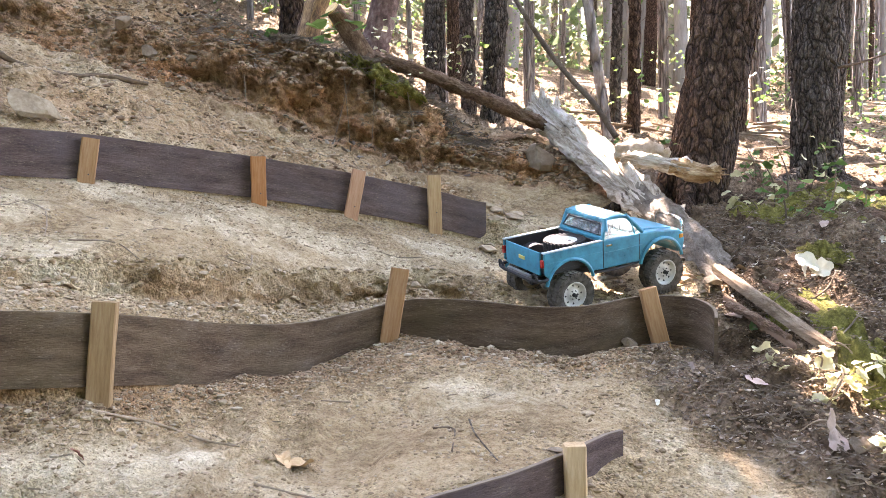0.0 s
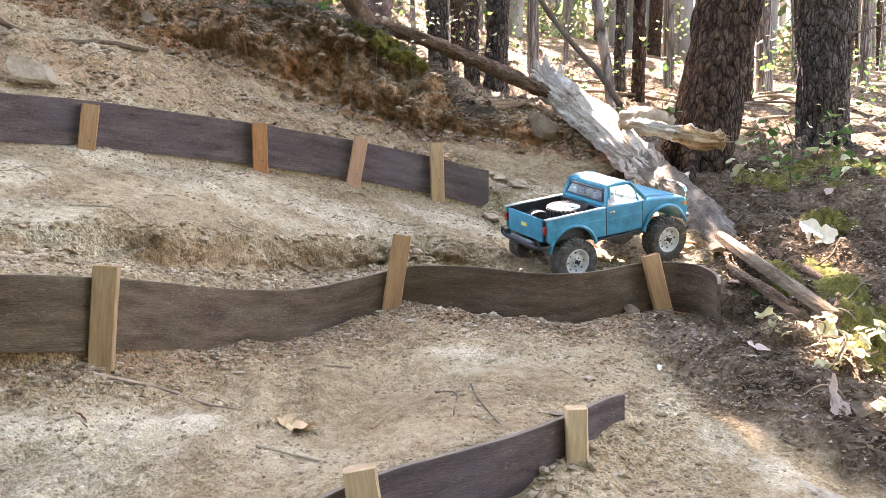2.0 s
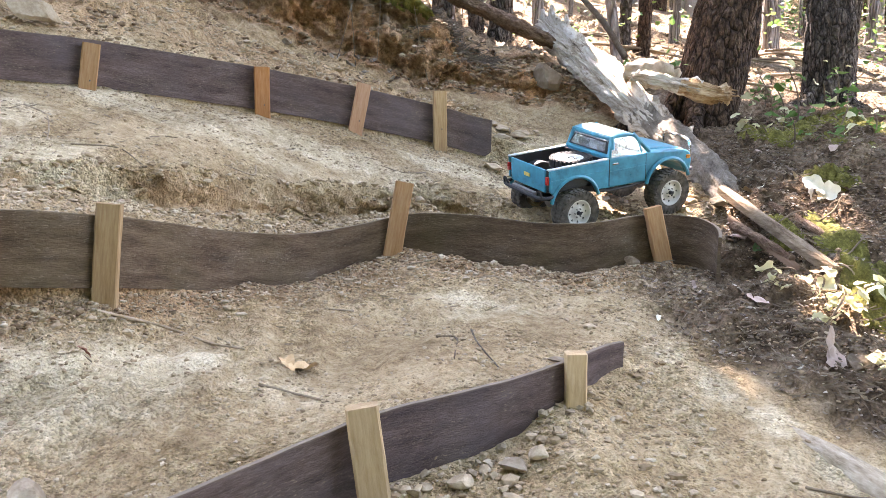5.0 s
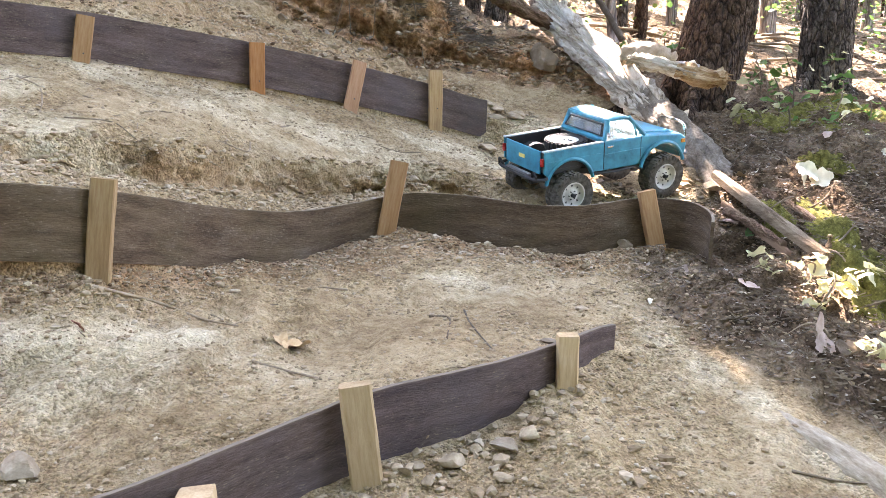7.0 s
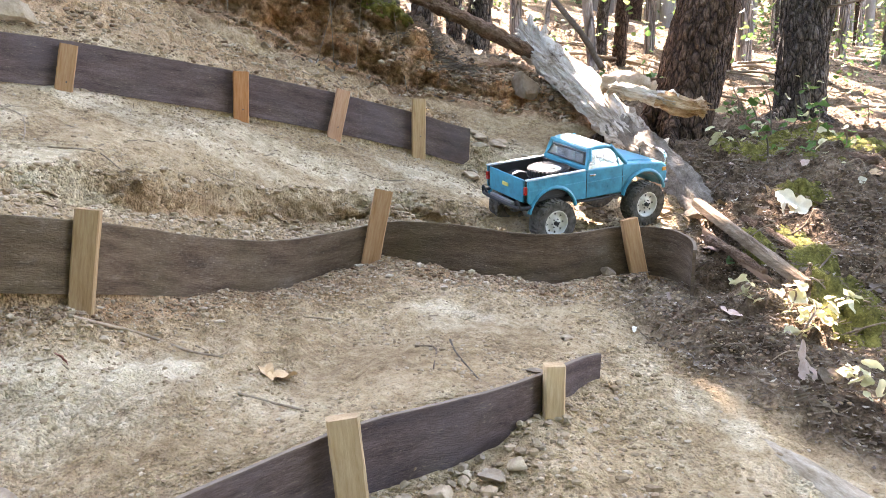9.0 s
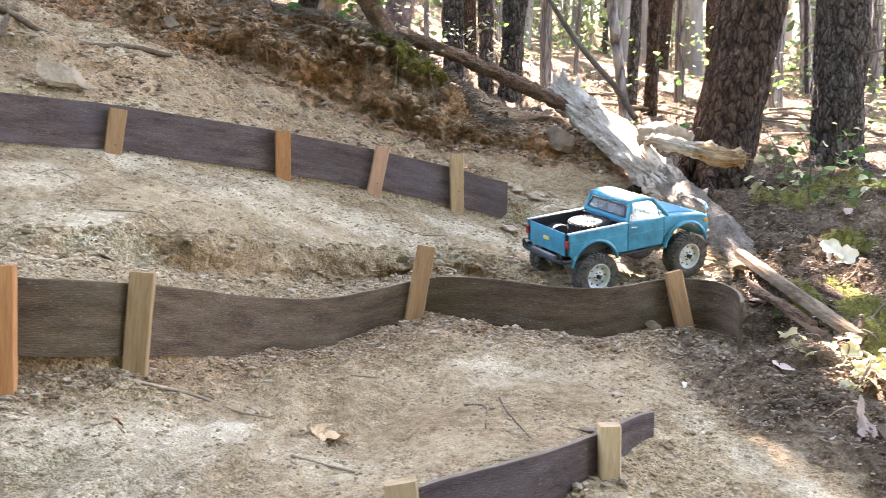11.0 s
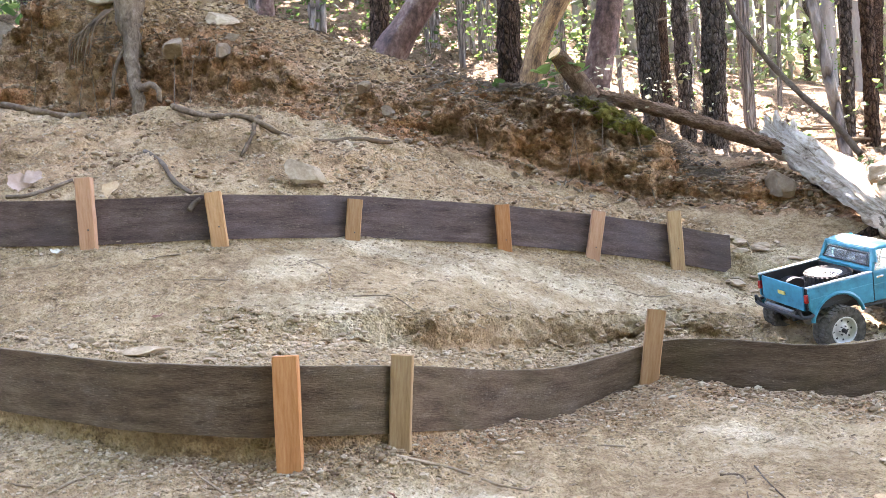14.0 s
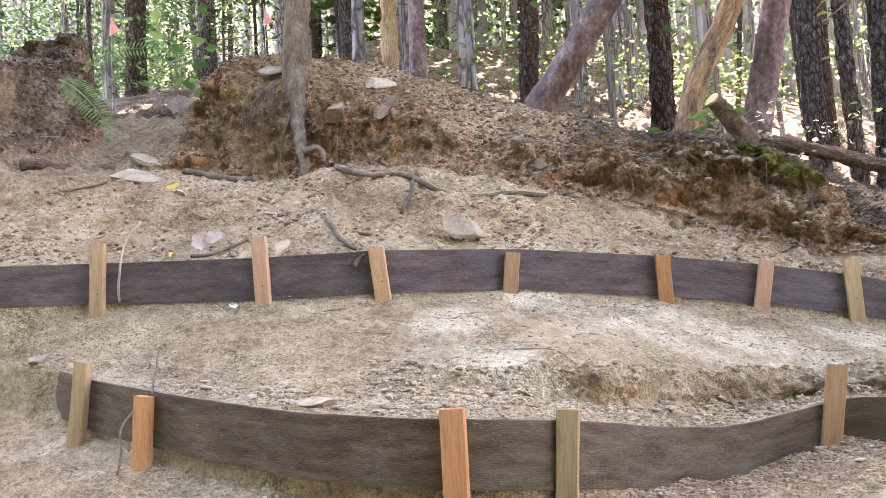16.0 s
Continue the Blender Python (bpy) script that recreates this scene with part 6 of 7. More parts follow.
rock(0.094, 0.958, 0.036, 0.6, STONE_GREY, 13, 0.15, 40, "angular grey stone in the loose gravel")
rock(0.125, 0.975, 0.03, 0.7, STONE, 14, 0.1)
rock(0.037, 0.933, 0.028, 0.7, STONE, 15, 0.1)
rock(-0.381, 0.826, 0.05, 0.5, STONE_GREY, 16, 0.25, 0, "pale flat stone at the edge of the board")
rock(0.233, 1.32, 0.026, 0.5, STONE, 17, 0.15)
rock(0.163, 1.165, 0.026, 0.3, STONE_GREY, 18, 0.2, 0, "flat blue-grey stone behind the low board")
rock(0.475, 2.36, 0.052, 0.7, STONE, 19, 0.15, 0, "white rounded stone beside the bleached log")
rock(0.300, 2.73, 0.125, 0.85, STONE_BROWN, 20, 0.3, 15, "grey-brown boulder in the cut bank above the trail", -0.03)
rock(-1.017, 2.71, 0.095, 0.6, STONE_BROWN, 21, 0.3, 0, "tan stone in the top of the cut bank")
rock(-0.933, 2.70, 0.06, 0.8, STONE_BROWN, 22, 0.3)
rock(-0.81, 2.72, 0.05, 0.7, STONE_BROWN, 23, 0.3)
rock(0.435, 1.805, 0.05, 0.7, STONE, 24, 0.0, 20, "round tan stone leaning on the edging board")
rock(0.375, 1.715, 0.030, 0.8, STONE_BROWN, 25, 0.1, 0, "small stone under the edge of the board")
rng = random.Random(77)
for k in range(34):
    x, y = rng.uniform(0.16, 0.62), rng.uniform(1.84, 2.16)
    rock(x, y, rng.uniform(0.018, 0.05), rng.uniform(0.35, 0.6), rng.choice((STONE, STONE, STONE_GREY)), 30 + k, 0.1, rng.uniform(0, 180), "flat pale stone in the rubble on the turn")
for k in range(38):
    x = rng.uniform(-0.06, 0.20)
    rock(x, float(A_TOP(x)[0]) - 0.012 - 0.09 * rng.random() ** 1.6, rng.uniform(0.008, 0.019), rng.uniform(0.55, 0.9), STONE, 140 + k, 0.1, rng.uniform(0, 180), "pale angular stone in the gravel under the low board")
for k in range(22):
    x, y = rng.uniform(0.10, 0.30), rng.uniform(2.20, 2.50)
    rock(x, y, rng.uniform(0.016, 0.06), rng.uniform(0.35, 0.6), STONE, 70 + k, 0.2, rng.uniform(0, 180), "flat pale stone past the end of the board")
for k in range(14):
    x = rng.uniform(-0.9, 0.5)
    f = LINES[16](np.array([x]))
    rock(x, float(f[0][0]) + rng.uniform(-0.05, 0.1), rng.uniform(0.015, 0.04), 0.8, STONE_BROWN, 100 + k, 0.2, rng.uniform(0, 180), "small brown stone in the cut bank")


def pebbles(name, spots, sizes, mat, label, seed):
    """Many small angular stones as one object."""
    r = np.random.RandomState(seed)
    bm = bmesh.new()
    bmesh.ops.create_icosphere(bm, subdivisions=1, radius=0.5)
    base = np.array([v.co[:] for v in bm.verts])
    tris = np.array([[v.index for v in f.verts] for f in bm.faces])
    bm.free()
    V, F = [], []
    for (x, y), s in zip(spots, sizes):
        p, n = rest(x, y)
        q = base * (1 + r.uniform(-0.28, 0.28, (len(base), 1))) * (r.uniform(0.8, 1.5), r.uniform(0.7, 1.1), r.uniform(0.4, 0.8)) * s
        a = r.uniform(0, 6.28)
        c, d = math.cos(a), math.sin(a)
        q = q @ np.array([[c, d, 0], [-d, c, 0], [0, 0, 1]])
        F.append(tris + len(V) * len(base))
        V.append(q + np.array(p) + (0, 0, s * 0.12))
    ob = from_arrays(name, np.concatenate(V), np.concatenate(F), mat)
    return tagged(ob, label, "gravel", kind="stuff")


def island_stone(name, stops):
    m, nt, bsdf = material(name, 0.95, 0, 0.15)
    geo = nt.nodes.new("ShaderNodeNewGeometry")
    c = ramp(nt, geo.outputs["Random Per Island"], stops)
    n = noise_tex(nt, coords(nt), 160, 3, 0.6)
    nt.links.new(mix(nt, 1.0, c, ramp(nt, n, [(0.3, (0.75, 0.74, 0.72)), (0.7, (1.15, 1.14, 1.12))]), "MULTIPLY"), bsdf.inputs["Base Color"])
    bump(nt, bsdf, n, 0.5, 0.003)
    return m


GRAVEL = island_stone("gravel_tan", [(0, (0.24, 0.168, 0.104)), (0.4, (0.34, 0.25, 0.16)), (0.8, (0.42, 0.325, 0.222)), (1, (0.52, 0.43, 0.32))])
SOIL = island_stone("soil_tan", [(0, (0.27, 0.19, 0.118)), (0.5, (0.39, 0.288, 0.185)), (1, (0.50, 0.395, 0.28))])
CRUMBS = island_stone("gravel_brown", [(0, (0.14, 0.085, 0.05)), (0.4, (0.25, 0.165, 0.105)), (0.85, (0.35, 0.25, 0.165)), (1, (0.46, 0.36, 0.255))])


def strip_spots(r, n, x0, x1, i, j, f0=0.0, f1=1.0):
    out = []
    for _ in range(n):
        x = r.uniform(x0, x1)
        ya, yb = float(LINES[i](np.array([x]))[0][0]), float(LINES[j](np.array([x]))[0][0])
        f = r.uniform(f0, f1)
        out.append((x, ya + (yb - ya) * f))
    return out


def gathered(spots, least=0.02):
    """Keeps the crumbs where they gather, and leaves the packed trail bare between."""
    return [p for p in spots if noise.fractal(Vector((p[0] * 6.5, p[1] * 6.5, 3.3)), 0.8, 2.1, 3) > least]


gr = random.Random(5)
spots = strip_spots(gr, 1700, -1.3, 0.05, 8, 9, 0.1, 1.0) + strip_spots(gr, 1800, -1.2, 0.5, 6, 7, 0.55, 0.98) + strip_spots(gr, 1300, -0.12, 0.35, 3, 4, 0.55, 0.99)
spots += gathered(strip_spots(gr, 1500, -1.9, 0.6, 4, 7)) + strip_spots(gr, 800, -1.9, 0.5, 9, 11) + strip_spots(gr, 700, -1.9, 0.1, 10, 11, 0.8, 0.99)
spots += strip_spots(gr, 1100, -2.4, 0.4, 12, 15) + strip_spots(gr, 900, 0.1, 0.7, 8, 13) + strip_spots(gr, 900, 0.2, 0.75, 3, 6)
spots += strip_spots(gr, 500, -2.9, -2.2, 14, 18)
pebbles("gravel", spots, [0.0028 + 0.008 * gr.random() ** 3.5 for _ in spots], GRAVEL, "loose tan gravel and crumbs of dry earth", 3)
spots = strip_spots(gr, 240, -1.2, 0.0, 8, 9, 0.2, 1.0) + strip_spots(gr, 110, -0.6, 0.5, 6, 7, 0.45, 0.98) + strip_spots(gr, 180, -0.1, 0.3, 3, 4, 0.6, 0.98) + strip_spots(gr, 150, -2.0, 0.0, 12, 14) + strip_spots(gr, 200, 0.15, 0.65, 9, 12)
pebbles("gravel", spots, [0.006 + 0.014 * gr.random() ** 3 for _ in spots], GRAVEL, "coarser tan gravel along the trail edges", 4)

spots = gathered(strip_spots(gr, 9000, -1.6, 0.5, 4, 7)) + strip_spots(gr, 3000, -1.2, 0.5, 6, 7, 0.35, 1.0) + strip_spots(gr, 2500, -0.75, 0.1, 8, 9, 0.1, 1.0) + gathered(strip_spots(gr, 8000, -1.7, 0.5, 9, 11)) + strip_spots(gr, 3500, -2.2, 0.3, 12, 14)
pebbles("soil_crumbs", spots, [0.0024 + 0.0055 * gr.random() ** 2.2 for _ in spots], SOIL, "fine crumbs of dry tan soil on the trail", 6)
spots = strip_spots(gr, 1500, -0.85, 0.15, 9, 10, -0.2, 1.15)
pebbles("soil_clods", spots, [0.004 + 0.012 * gr.random() ** 2.5 for _ in spots], SOIL, "crumbling clods of dry soil on the low bank", 7)
spots = strip_spots(gr, 4500, -2.4, 0.1, 12, 15, 0.05, 1.0)
pebbles("soil_clods", spots, [0.004 + 0.012 * gr.random() ** 3 for _ in spots], SOIL, "crumbling clods of brown soil behind the upper board", 9)
spots = strip_spots(gr, 4200, 0.38, 1.0, 4, 10) + strip_spots(gr, 2600, -0.8, 0.5, 6, 7, 0.72, 0.99)
pebbles("earth_crumbs", spots, [0.003 + 0.007 * gr.random() ** 3 for _ in spots], CRUMBS, "dark crumbs of earth on the litter slope", 8)
spots = strip_spots(gr, 13000, -2.45, 0.45, 16, 18, -0.1, 1.05) + gathered(strip_spots(gr, 4500, -2.4, 0.1, 12, 15, 0.02, 0.9), 0.0)
pebbles("earth_crumbs", spots, [0.004 + 0.018 * gr.random() ** 3.2 for _ in spots], CRUMBS, "brown crumbs of earth on the cut bank and slope", 5)


def on_ground(points, r0, r1, lift=0.3, n=6):
    """A thin root or twig that follows the ground through points of the plan."""
    out = []
    for i, (x, y) in enumerate(points):
        f = i / max(1, len(points) - 1)
        r = r0 + (r1 - r0) * f
        out.append((*(rest(x, y)[0] + Vector((0, 0, r * lift))), r))
    return out


def root(points, r0, r1, label="bare brown root running over the dirt bank", mat=ROOT, name="root", lift=0.9, rough=0.35, group="bare roots"):
    ob = part(name, limb(on_ground(points, r0, r1, lift), 8, 9, r0 * rough, 60, len(points)), mat, smooth=True)
    return tagged(ob, label, "root" if name == "root" else "twig", group)


root([(-1.47, 2.24), (-1.33, 2.20), (-1.19, 2.175), (-1.085, 2.19), (-0.98, 2.25), (-0.90, 2.32), (-0.82, 2.38)], 0.0095, 0.006, "long bare root along the crest of the bank")
root([(-1.19, 2.25), (-1.16, 2.16), (-1.125, 2.08), (-1.12, 2.0)], 0.008, 0.005)
root([(-1.50, 2.30), (-1.42, 2.26), (-1.36, 2.29), (-1.30, 2.28)], 0.005, 0.003)
root([(-2.36, 2.55), (-2.2, 2.50), (-2.05, 2.50), (-1.95, 2.46)], 0.012, 0.014, "thick reddish root across the upper path")
root([(-2.84, 2.19), (-2.77, 2.24), (-2.70, 2.33), (-2.64, 2.45)], 0.030, 0.019, "thick weathered root beside the path", LOG_BROWN)
root([(-2.42, 2.30), (-2.30, 2.05), (-2.36, 1.9)], 0.006, 0.003)
for k in range(16):
    x = gr.uniform(-2.45, 0.3)
    ya = float(LINES[16](np.array([x]))[0][0])
    dx = gr.uniform(-0.12, 0.12)
    root([(x, ya + 0.12), (x + dx * 0.5, ya + 0.09), (x + dx * 0.3, ya + 0.05), (x + dx, ya + 0.02), (x + dx * 1.5, ya - gr.uniform(0.0, 0.04))], 0.0022, 0.001, "fine rootlet hanging from the cut bank", TWIG, "root", 1.2)

TW = "dry grey twig lying on the trail"
root([(-1.35, 1.915), (-1.25, 1.83), (-1.168, 1.752), (-1.10, 1.712)], 0.006, 0.005, "dark stick sliding down the dirt bank", TWIG, "twig", 0.8, 0.2, "twigs")
root([(-0.45, 1.14), (-0.376, 1.20), (-0.31, 1.18), (-0.25, 1.142)], 0.0026, 0.0015, TW, TWIG_PALE, "twig", 0.8, 0.2, "twigs")
root([(-0.21, 1.056), (-0.165, 1.045), (-0.12, 1.026)], 0.002, 0.0012, TW, TWIG_PALE, "twig", 0.8, 0.2, "twigs")
root([(0.0, 1.245), (0.03, 1.24), (0.027, 1.127)], 0.002, 0.0012, "reddish dry twig lying on the trail", ROOT, "twig", 0.8, 0.2, "twigs")
root([(0.052, 1.301), (0.06, 1.20), (0.085, 1.12)], 0.0015, 0.001, TW, TWIG, "twig", 0.8, 0.2, "twigs")
root([(-1.49, 1.585), (-1.44, 1.605), (-1.405, 1.70)], 0.005, 0.004, "dry broken stick behind the board", TWIG, "twig", 0.9, 0.2, "twigs")
root([(-0.80, 1.66), (-0.74, 1.62), (-0.70, 1.55), (-0.68, 1.50)], 0.0018, 0.001, TW, TWIG_PALE, "twig", 0.8, 0.2, "twigs")
root([(-0.62, 1.46), (-0.55, 1.48), (-0.50, 1.46)], 0.0016, 0.001, TW, TWIG_PALE, "twig", 0.8, 0.2, "twigs")
for k in range(46):
    x, y = gr.choice(((gr.uniform(-1.9, 0.3), None), (gr.uniform(0.40, 1.3), gr.uniform(0.9, 2.6))))
    if y is None:
        i = gr.choice((6, 10, 12, 13))
        y = strip_spots(gr, 1, x, x, i, i + 1)[0][1]
    a, ln = gr.uniform(0, 6.28), gr.uniform(0.02, 0.06)
    root([(x, y), (x + ln * math.cos(a), y + ln * 0.6 * math.sin(a)), (x + 2 * ln * math.cos(a + gr.uniform(-0.5, 0.5)), y + ln * 1.2 * math.sin(a))], 0.0018, 0.0009, TW, TWIG_PALE, "twig", 1.0, 0.2, "twigs")
# sticks on the boards
for kn, r, m, lab in ((((-1.585, 1.52, 1.33), (-1.612, 1.49, 1.27), (-1.610, 1.470, 1.18), (-1.594, 1.455, 1.135)), 0.003, LOG_GREY, "pale peeled stick hanging over the board"),
                     (((-1.17, 1.115, 0.948), (-1.21, 1.16, 0.965), (-1.25, 1.21, 0.985), (-1.262, 1.225, 1.01)), 0.0022, TWIG, "thin dark twig stuck behind the stake"),
                     (((-1.20, 1.10, 0.92), (-1.215, 1.085, 0.89), (-1.205, 1.075, 0.85), (-1.21, 1.07, 0.815)), 0.0022, TWIG, "thin dark twig hanging beside the stake"),
                     (((-1.04, 1.70, 1.225), (-1.055, 1.66, 1.205), (-1.065, 1.645, 1.185)), 0.006, TWIG, "short grey stick hooked over the board")):
    ob = part("twig", limb([(*p, r) for p in kn], 8, 7, r * 0.2, 60, 3), m, smooth=True)
    tagged(ob, lab, "twig", "twigs")


def leaf_mesh(size, lobes, seed, curl_by=0.25):
    """A leaf blade with lobes and a curled edge."""
    r = random.Random(seed)
    bm = bmesh.new()
    n = 26
    mid = bm.verts.new((0, 0, 0))
    rim, half = [], []
    for k in range(n):
        a = 2 * math.pi * k / n
        q = size * (0.5 + (0.16 * abs(math.cos(lobes * a / 2)) if lobes else 0.10 * math.cos(2 * a))) * r.uniform(0.92, 1.08)
        x, y = q * math.cos(a), q * math.sin(a) * (0.9 if lobes else 0.6)
        half.append(bm.verts.new((x * 0.5, y * 0.5, size * 0.05 * math.sin(3 * a + seed))))
        rim.append(bm.verts.new((x, y, size * curl_by * (0.35 * math.sin(2 * a + seed) + 0.3 * math.sin(5 * a + seed * 2) * 0.5 + abs(y) / size * 0.8))))
    for k in range(n):
        j = (k + 1) % n
        bm.faces.new((mid, half[k], half[j]))
        bm.faces.new((half[k], rim[k], rim[j], half[j]))
    return bm


def leaf(x, y, size, lobes, mat, label, seed, lift=0.004, tip=20, curl_by=0.25):
    ob = part("leaf", leaf_mesh(size, lobes, seed, curl_by), mat, smooth=True)
    p, nrm = rest(x, y)
    m = nrm.to_track_quat("Z", "Y").to_matrix().to_4x4() @ pose(0, 0, 0, random.Random(seed).uniform(-tip, tip), random.Random(seed + 1).uniform(-tip, tip), seed * 47 % 360)
    m.translation = p + Vector((0, 0, lift + size * 0.08))
    ob.matrix_world = m
    return tagged(ob, label, "leaf", "fallen leaves")


PINKISH = grainy("leaf_pinkish", [(0.3, (0.38, 0.25, 0.19)), (0.7, (0.55, 0.42, 0.35))], 40, rough=0.7, vary=0.1)
DUFFLEAF = leafy("leaf_duff", [(0.0, (0.018, 0.013, 0.010)), (0.7, (0.075, 0.052, 0.038)), (1.0, (0.19, 0.145, 0.11))], 9, 0.1)
TANLEAF = grainy("leaf_tan", [(0.3, (0.42, 0.25, 0.11)), (0.7, (0.62, 0.45, 0.27))], 40, rough=0.7, vary=0.2)
YELLOWLEAF = grainy("leaf_yellow", [(0.3, (0.50, 0.28, 0.05)), (0.7, (0.68, 0.46, 0.10))], 40, rough=0.7, vary=0.1)
REDLEAF = grainy("leaf_red", [(0.3, (0.17, 0.06, 0.04)), (0.7, (0.30, 0.13, 0.085))], 40, rough=0.7, vary=0.1)
WHITELEAF = grainy("leaf_bleached", [(0.3, (0.56, 0.51, 0.38)), (0.7, (0.74, 0.69, 0.54))], 40, rough=0.7, vary=0.1)
leaf(-0.168, 1.128, 0.034, 5, TANLEAF, "curled tan maple leaf on the trail", 1, 0.003, 12, 0.40)
leaf(-0.195, 1.138, 0.022, 3, TANLEAF, "curled pale leaf on the trail", 5, 0.003, 12, 0.45)
leaf(-1.51, 1.645, 0.042, 5, PINKISH, "dry pinkish leaf behind the board", 3, 0.012, 50)
leaf(-1.48, 1.66, 0.036, 5, PINKISH, "dry pinkish leaf behind the board", 4, 0.02, 60)
leaf(-1.27, 1.665, 0.044, 5, TANLEAF, "dry orange-brown leaf behind the board", 5, 0.012, 40)
leaf(-1.544, 1.58, 0.036, 0, YELLOWLEAF, "yellow leaf lying behind the board", 6)
leaf(-1.314, 1.53, 0.045, 0, WHITELEAF, "bleached leaf at the foot of the board", 7)
leaf(-0.923, 1.297, 0.02, 0, REDLEAF, "small dark red leaf on the trail", 8)
leaf(-2.07, 2.165, 0.06, 0, YELLOWLEAF, "yellow leaf on the upper path", 9)
leaf(-2.02, 2.14, 0.05, 0, TANLEAF, "brown leaf on the upper path", 10)
leaf(0.47, 1.61, 0.032, 5, PINKISH, "pale pinkish leaf below the board's end", 11)
leaf(0.612, 1.80, 0.042, 0, PINKISH, "pinkish grey leaf beside the split rail", 12)
leaf(0.630, 1.74, 0.036, 0, GREEN, "green leaf beside the split rail", 13)
leaf(0.58, 1.275, 0.055, 0, PINKISH, "dry pink leaf standing on the litter slope", 14, 0.015, 60)
leaf(0.612, 1.255, 0.05, 0, TWIG, "grey dry leaf on the litter slope", 15)
leaf(0.36, 1.42, 0.018, 0, WHITELEAF, "small bleached leaf scrap on the slope", 16)
leaf(-0.42, 1.05, 0.018, 0, REDLEAF, "small dark red leaf scrap on the trail", 17)
for k, (dx, dz, turn, size) in enumerate(((0.0, 0.030, 12, 0.046), (0.026, 0.016, -25, 0.040), (-0.014, 0.012, 60, 0.036))):
    ob = part("leaf", leaf_mesh(size, 5, 18 + k), WHITELEAF, smooth=True)
    ob.matrix_world = Matrix.Translation(rest(0.800, 1.89)[0] + Vector((dx, -0.006 * k, dz))) @ pose(0, 0, 0, 48 + 12 * k, turn * 0.8, turn)
    tagged(ob, "large bleached maple leaf standing in the sun", "leaf", "fallen leaves")

ls = random.Random(88)
for k in range(44):
    x, y = ls.uniform(0.50, 1.15), ls.uniform(1.0, 2.45)
    mat, tone = ls.choice(((PINKISH, "dry pinkish"), (TANLEAF, "dry tan"), (DRYLEAF, "brown withered"), (DRYLEAF, "brown withered"), (WHITELEAF, "bleached pale")))
    leaf(x, y, ls.uniform(0.016, 0.034), ls.choice((0, 3, 5)), mat, tone + " leaf lying on the litter slope", 300 + k, 0.003, 30)
for k in range(40):
    x, y = ls.uniform(0.50, 1.20), ls.uniform(0.95, 2.5)
    a, ln = ls.uniform(-0.9, 0.9) + ls.choice((0, math.pi)), ls.uniform(0.05, 0.13)
    bow = ls.uniform(0.0, 0.25) * ln
    p = [rest(x + ln * f * math.cos(a) + bow * math.sin(3 * f), y + ln * f * math.sin(a))[0] + Vector((0, 0, 0.004 + bow * math.sin(math.pi * f))) for f in (0, 0.35, 0.7, 1.0)]
    ob = part("twig", limb([(*q, r) for q, r in zip(p, (0.0022, 0.0019, 0.0015, 0.0009))], 5, 6, 0.0005, 60, k), ls.choice((TWIG_PALE, TWIG, ROOT)), smooth=True)
    tagged(ob, "thin dead twig arching over the litter slope", "twig", "twigs")

# sunlit pale shoots on the litter slope
def shoot(x, y, seed, leaves=9, height=0.12):
    r = random.Random(seed)
    p, _ = rest(x, y)
    ob = empty("leafy_shoot", Matrix.Translation(p))
    tip = Vector((r.uniform(-0.10, 0.10), r.uniform(-0.05, 0.05), height))
    part("stem", limb([(0, 0, -0.01, 0.002), (*(tip * 0.5 + Vector((0.015, 0, 0.01))), 0.0016), (*tip, 0.001)], 6, 6), TWIG, ob)
    for k in range(leaves):
        f = 0.35 + 0.65 * k / leaves
        l = part("leaf", leaf_mesh(r.uniform(0.014, 0.030), r.choice((0, 3)), seed * 13 + k), PALELEAF, ob, smooth=True)
        l.matrix_local = Matrix.Translation(tip * f + Vector((r.gauss(0, 0.022), r.gauss(0, 0.018), r.gauss(0, 0.008)))) @ pose(0, 0, 0, r.uniform(-50, 50), r.uniform(-50, 50), r.uniform(0, 360))
    return tagged(ob, "leafy shoot with pale yellow-green leaves in the sun", "plant", "shoots on the slope")


for i, (x, y) in enumerate(((0.615, 1.50), (0.64, 1.48), (0.67, 1.49), (0.66, 1.44), (0.63, 1.24), (0.655, 1.20), (0.70, 1.46), (0.86, 2.34), (0.62, 1.40))):
    shoot(x, y, 60 + i, 8, 0.022 + 0.016 * (i % 3))


def green_shoot(x, y, seed, height):
    r = random.Random(seed)
    p, _ = rest(x, y)
    ob = empty("seedling", Matrix.Translation(p))
    tip = Vector((r.uniform(-0.05, 0.05), r.uniform(-0.05, 0.05), height))
    part("stem", limb([(0, 0, -0.01, 0.0025), (*(tip * 0.5 + Vector((0.012, 0, 0.01))), 0.002), (*tip, 0.0012)], 6, 6), TWIG, ob)
    for k in range(11):
        f = 0.3 + 0.7 * k / 11
        l = part("leaf", leaf_mesh(r.uniform(0.014, 0.028), r.choice((0, 3, 5)), seed * 17 + k), r.choice((GREEN, GREEN, PALELEAF)), ob, smooth=True)
        l.matrix_local = Matrix.Translation(tip * f + Vector((r.gauss(0, 0.035), r.gauss(0, 0.03), r.gauss(0, 0.012)))) @ pose(0, 0, 0, r.uniform(-45, 45), r.uniform(-45, 45), r.uniform(0, 360))
    return tagged(ob, "low green seedling with broad leaves on the forest floor", "plant", "seedlings on the forest floor")


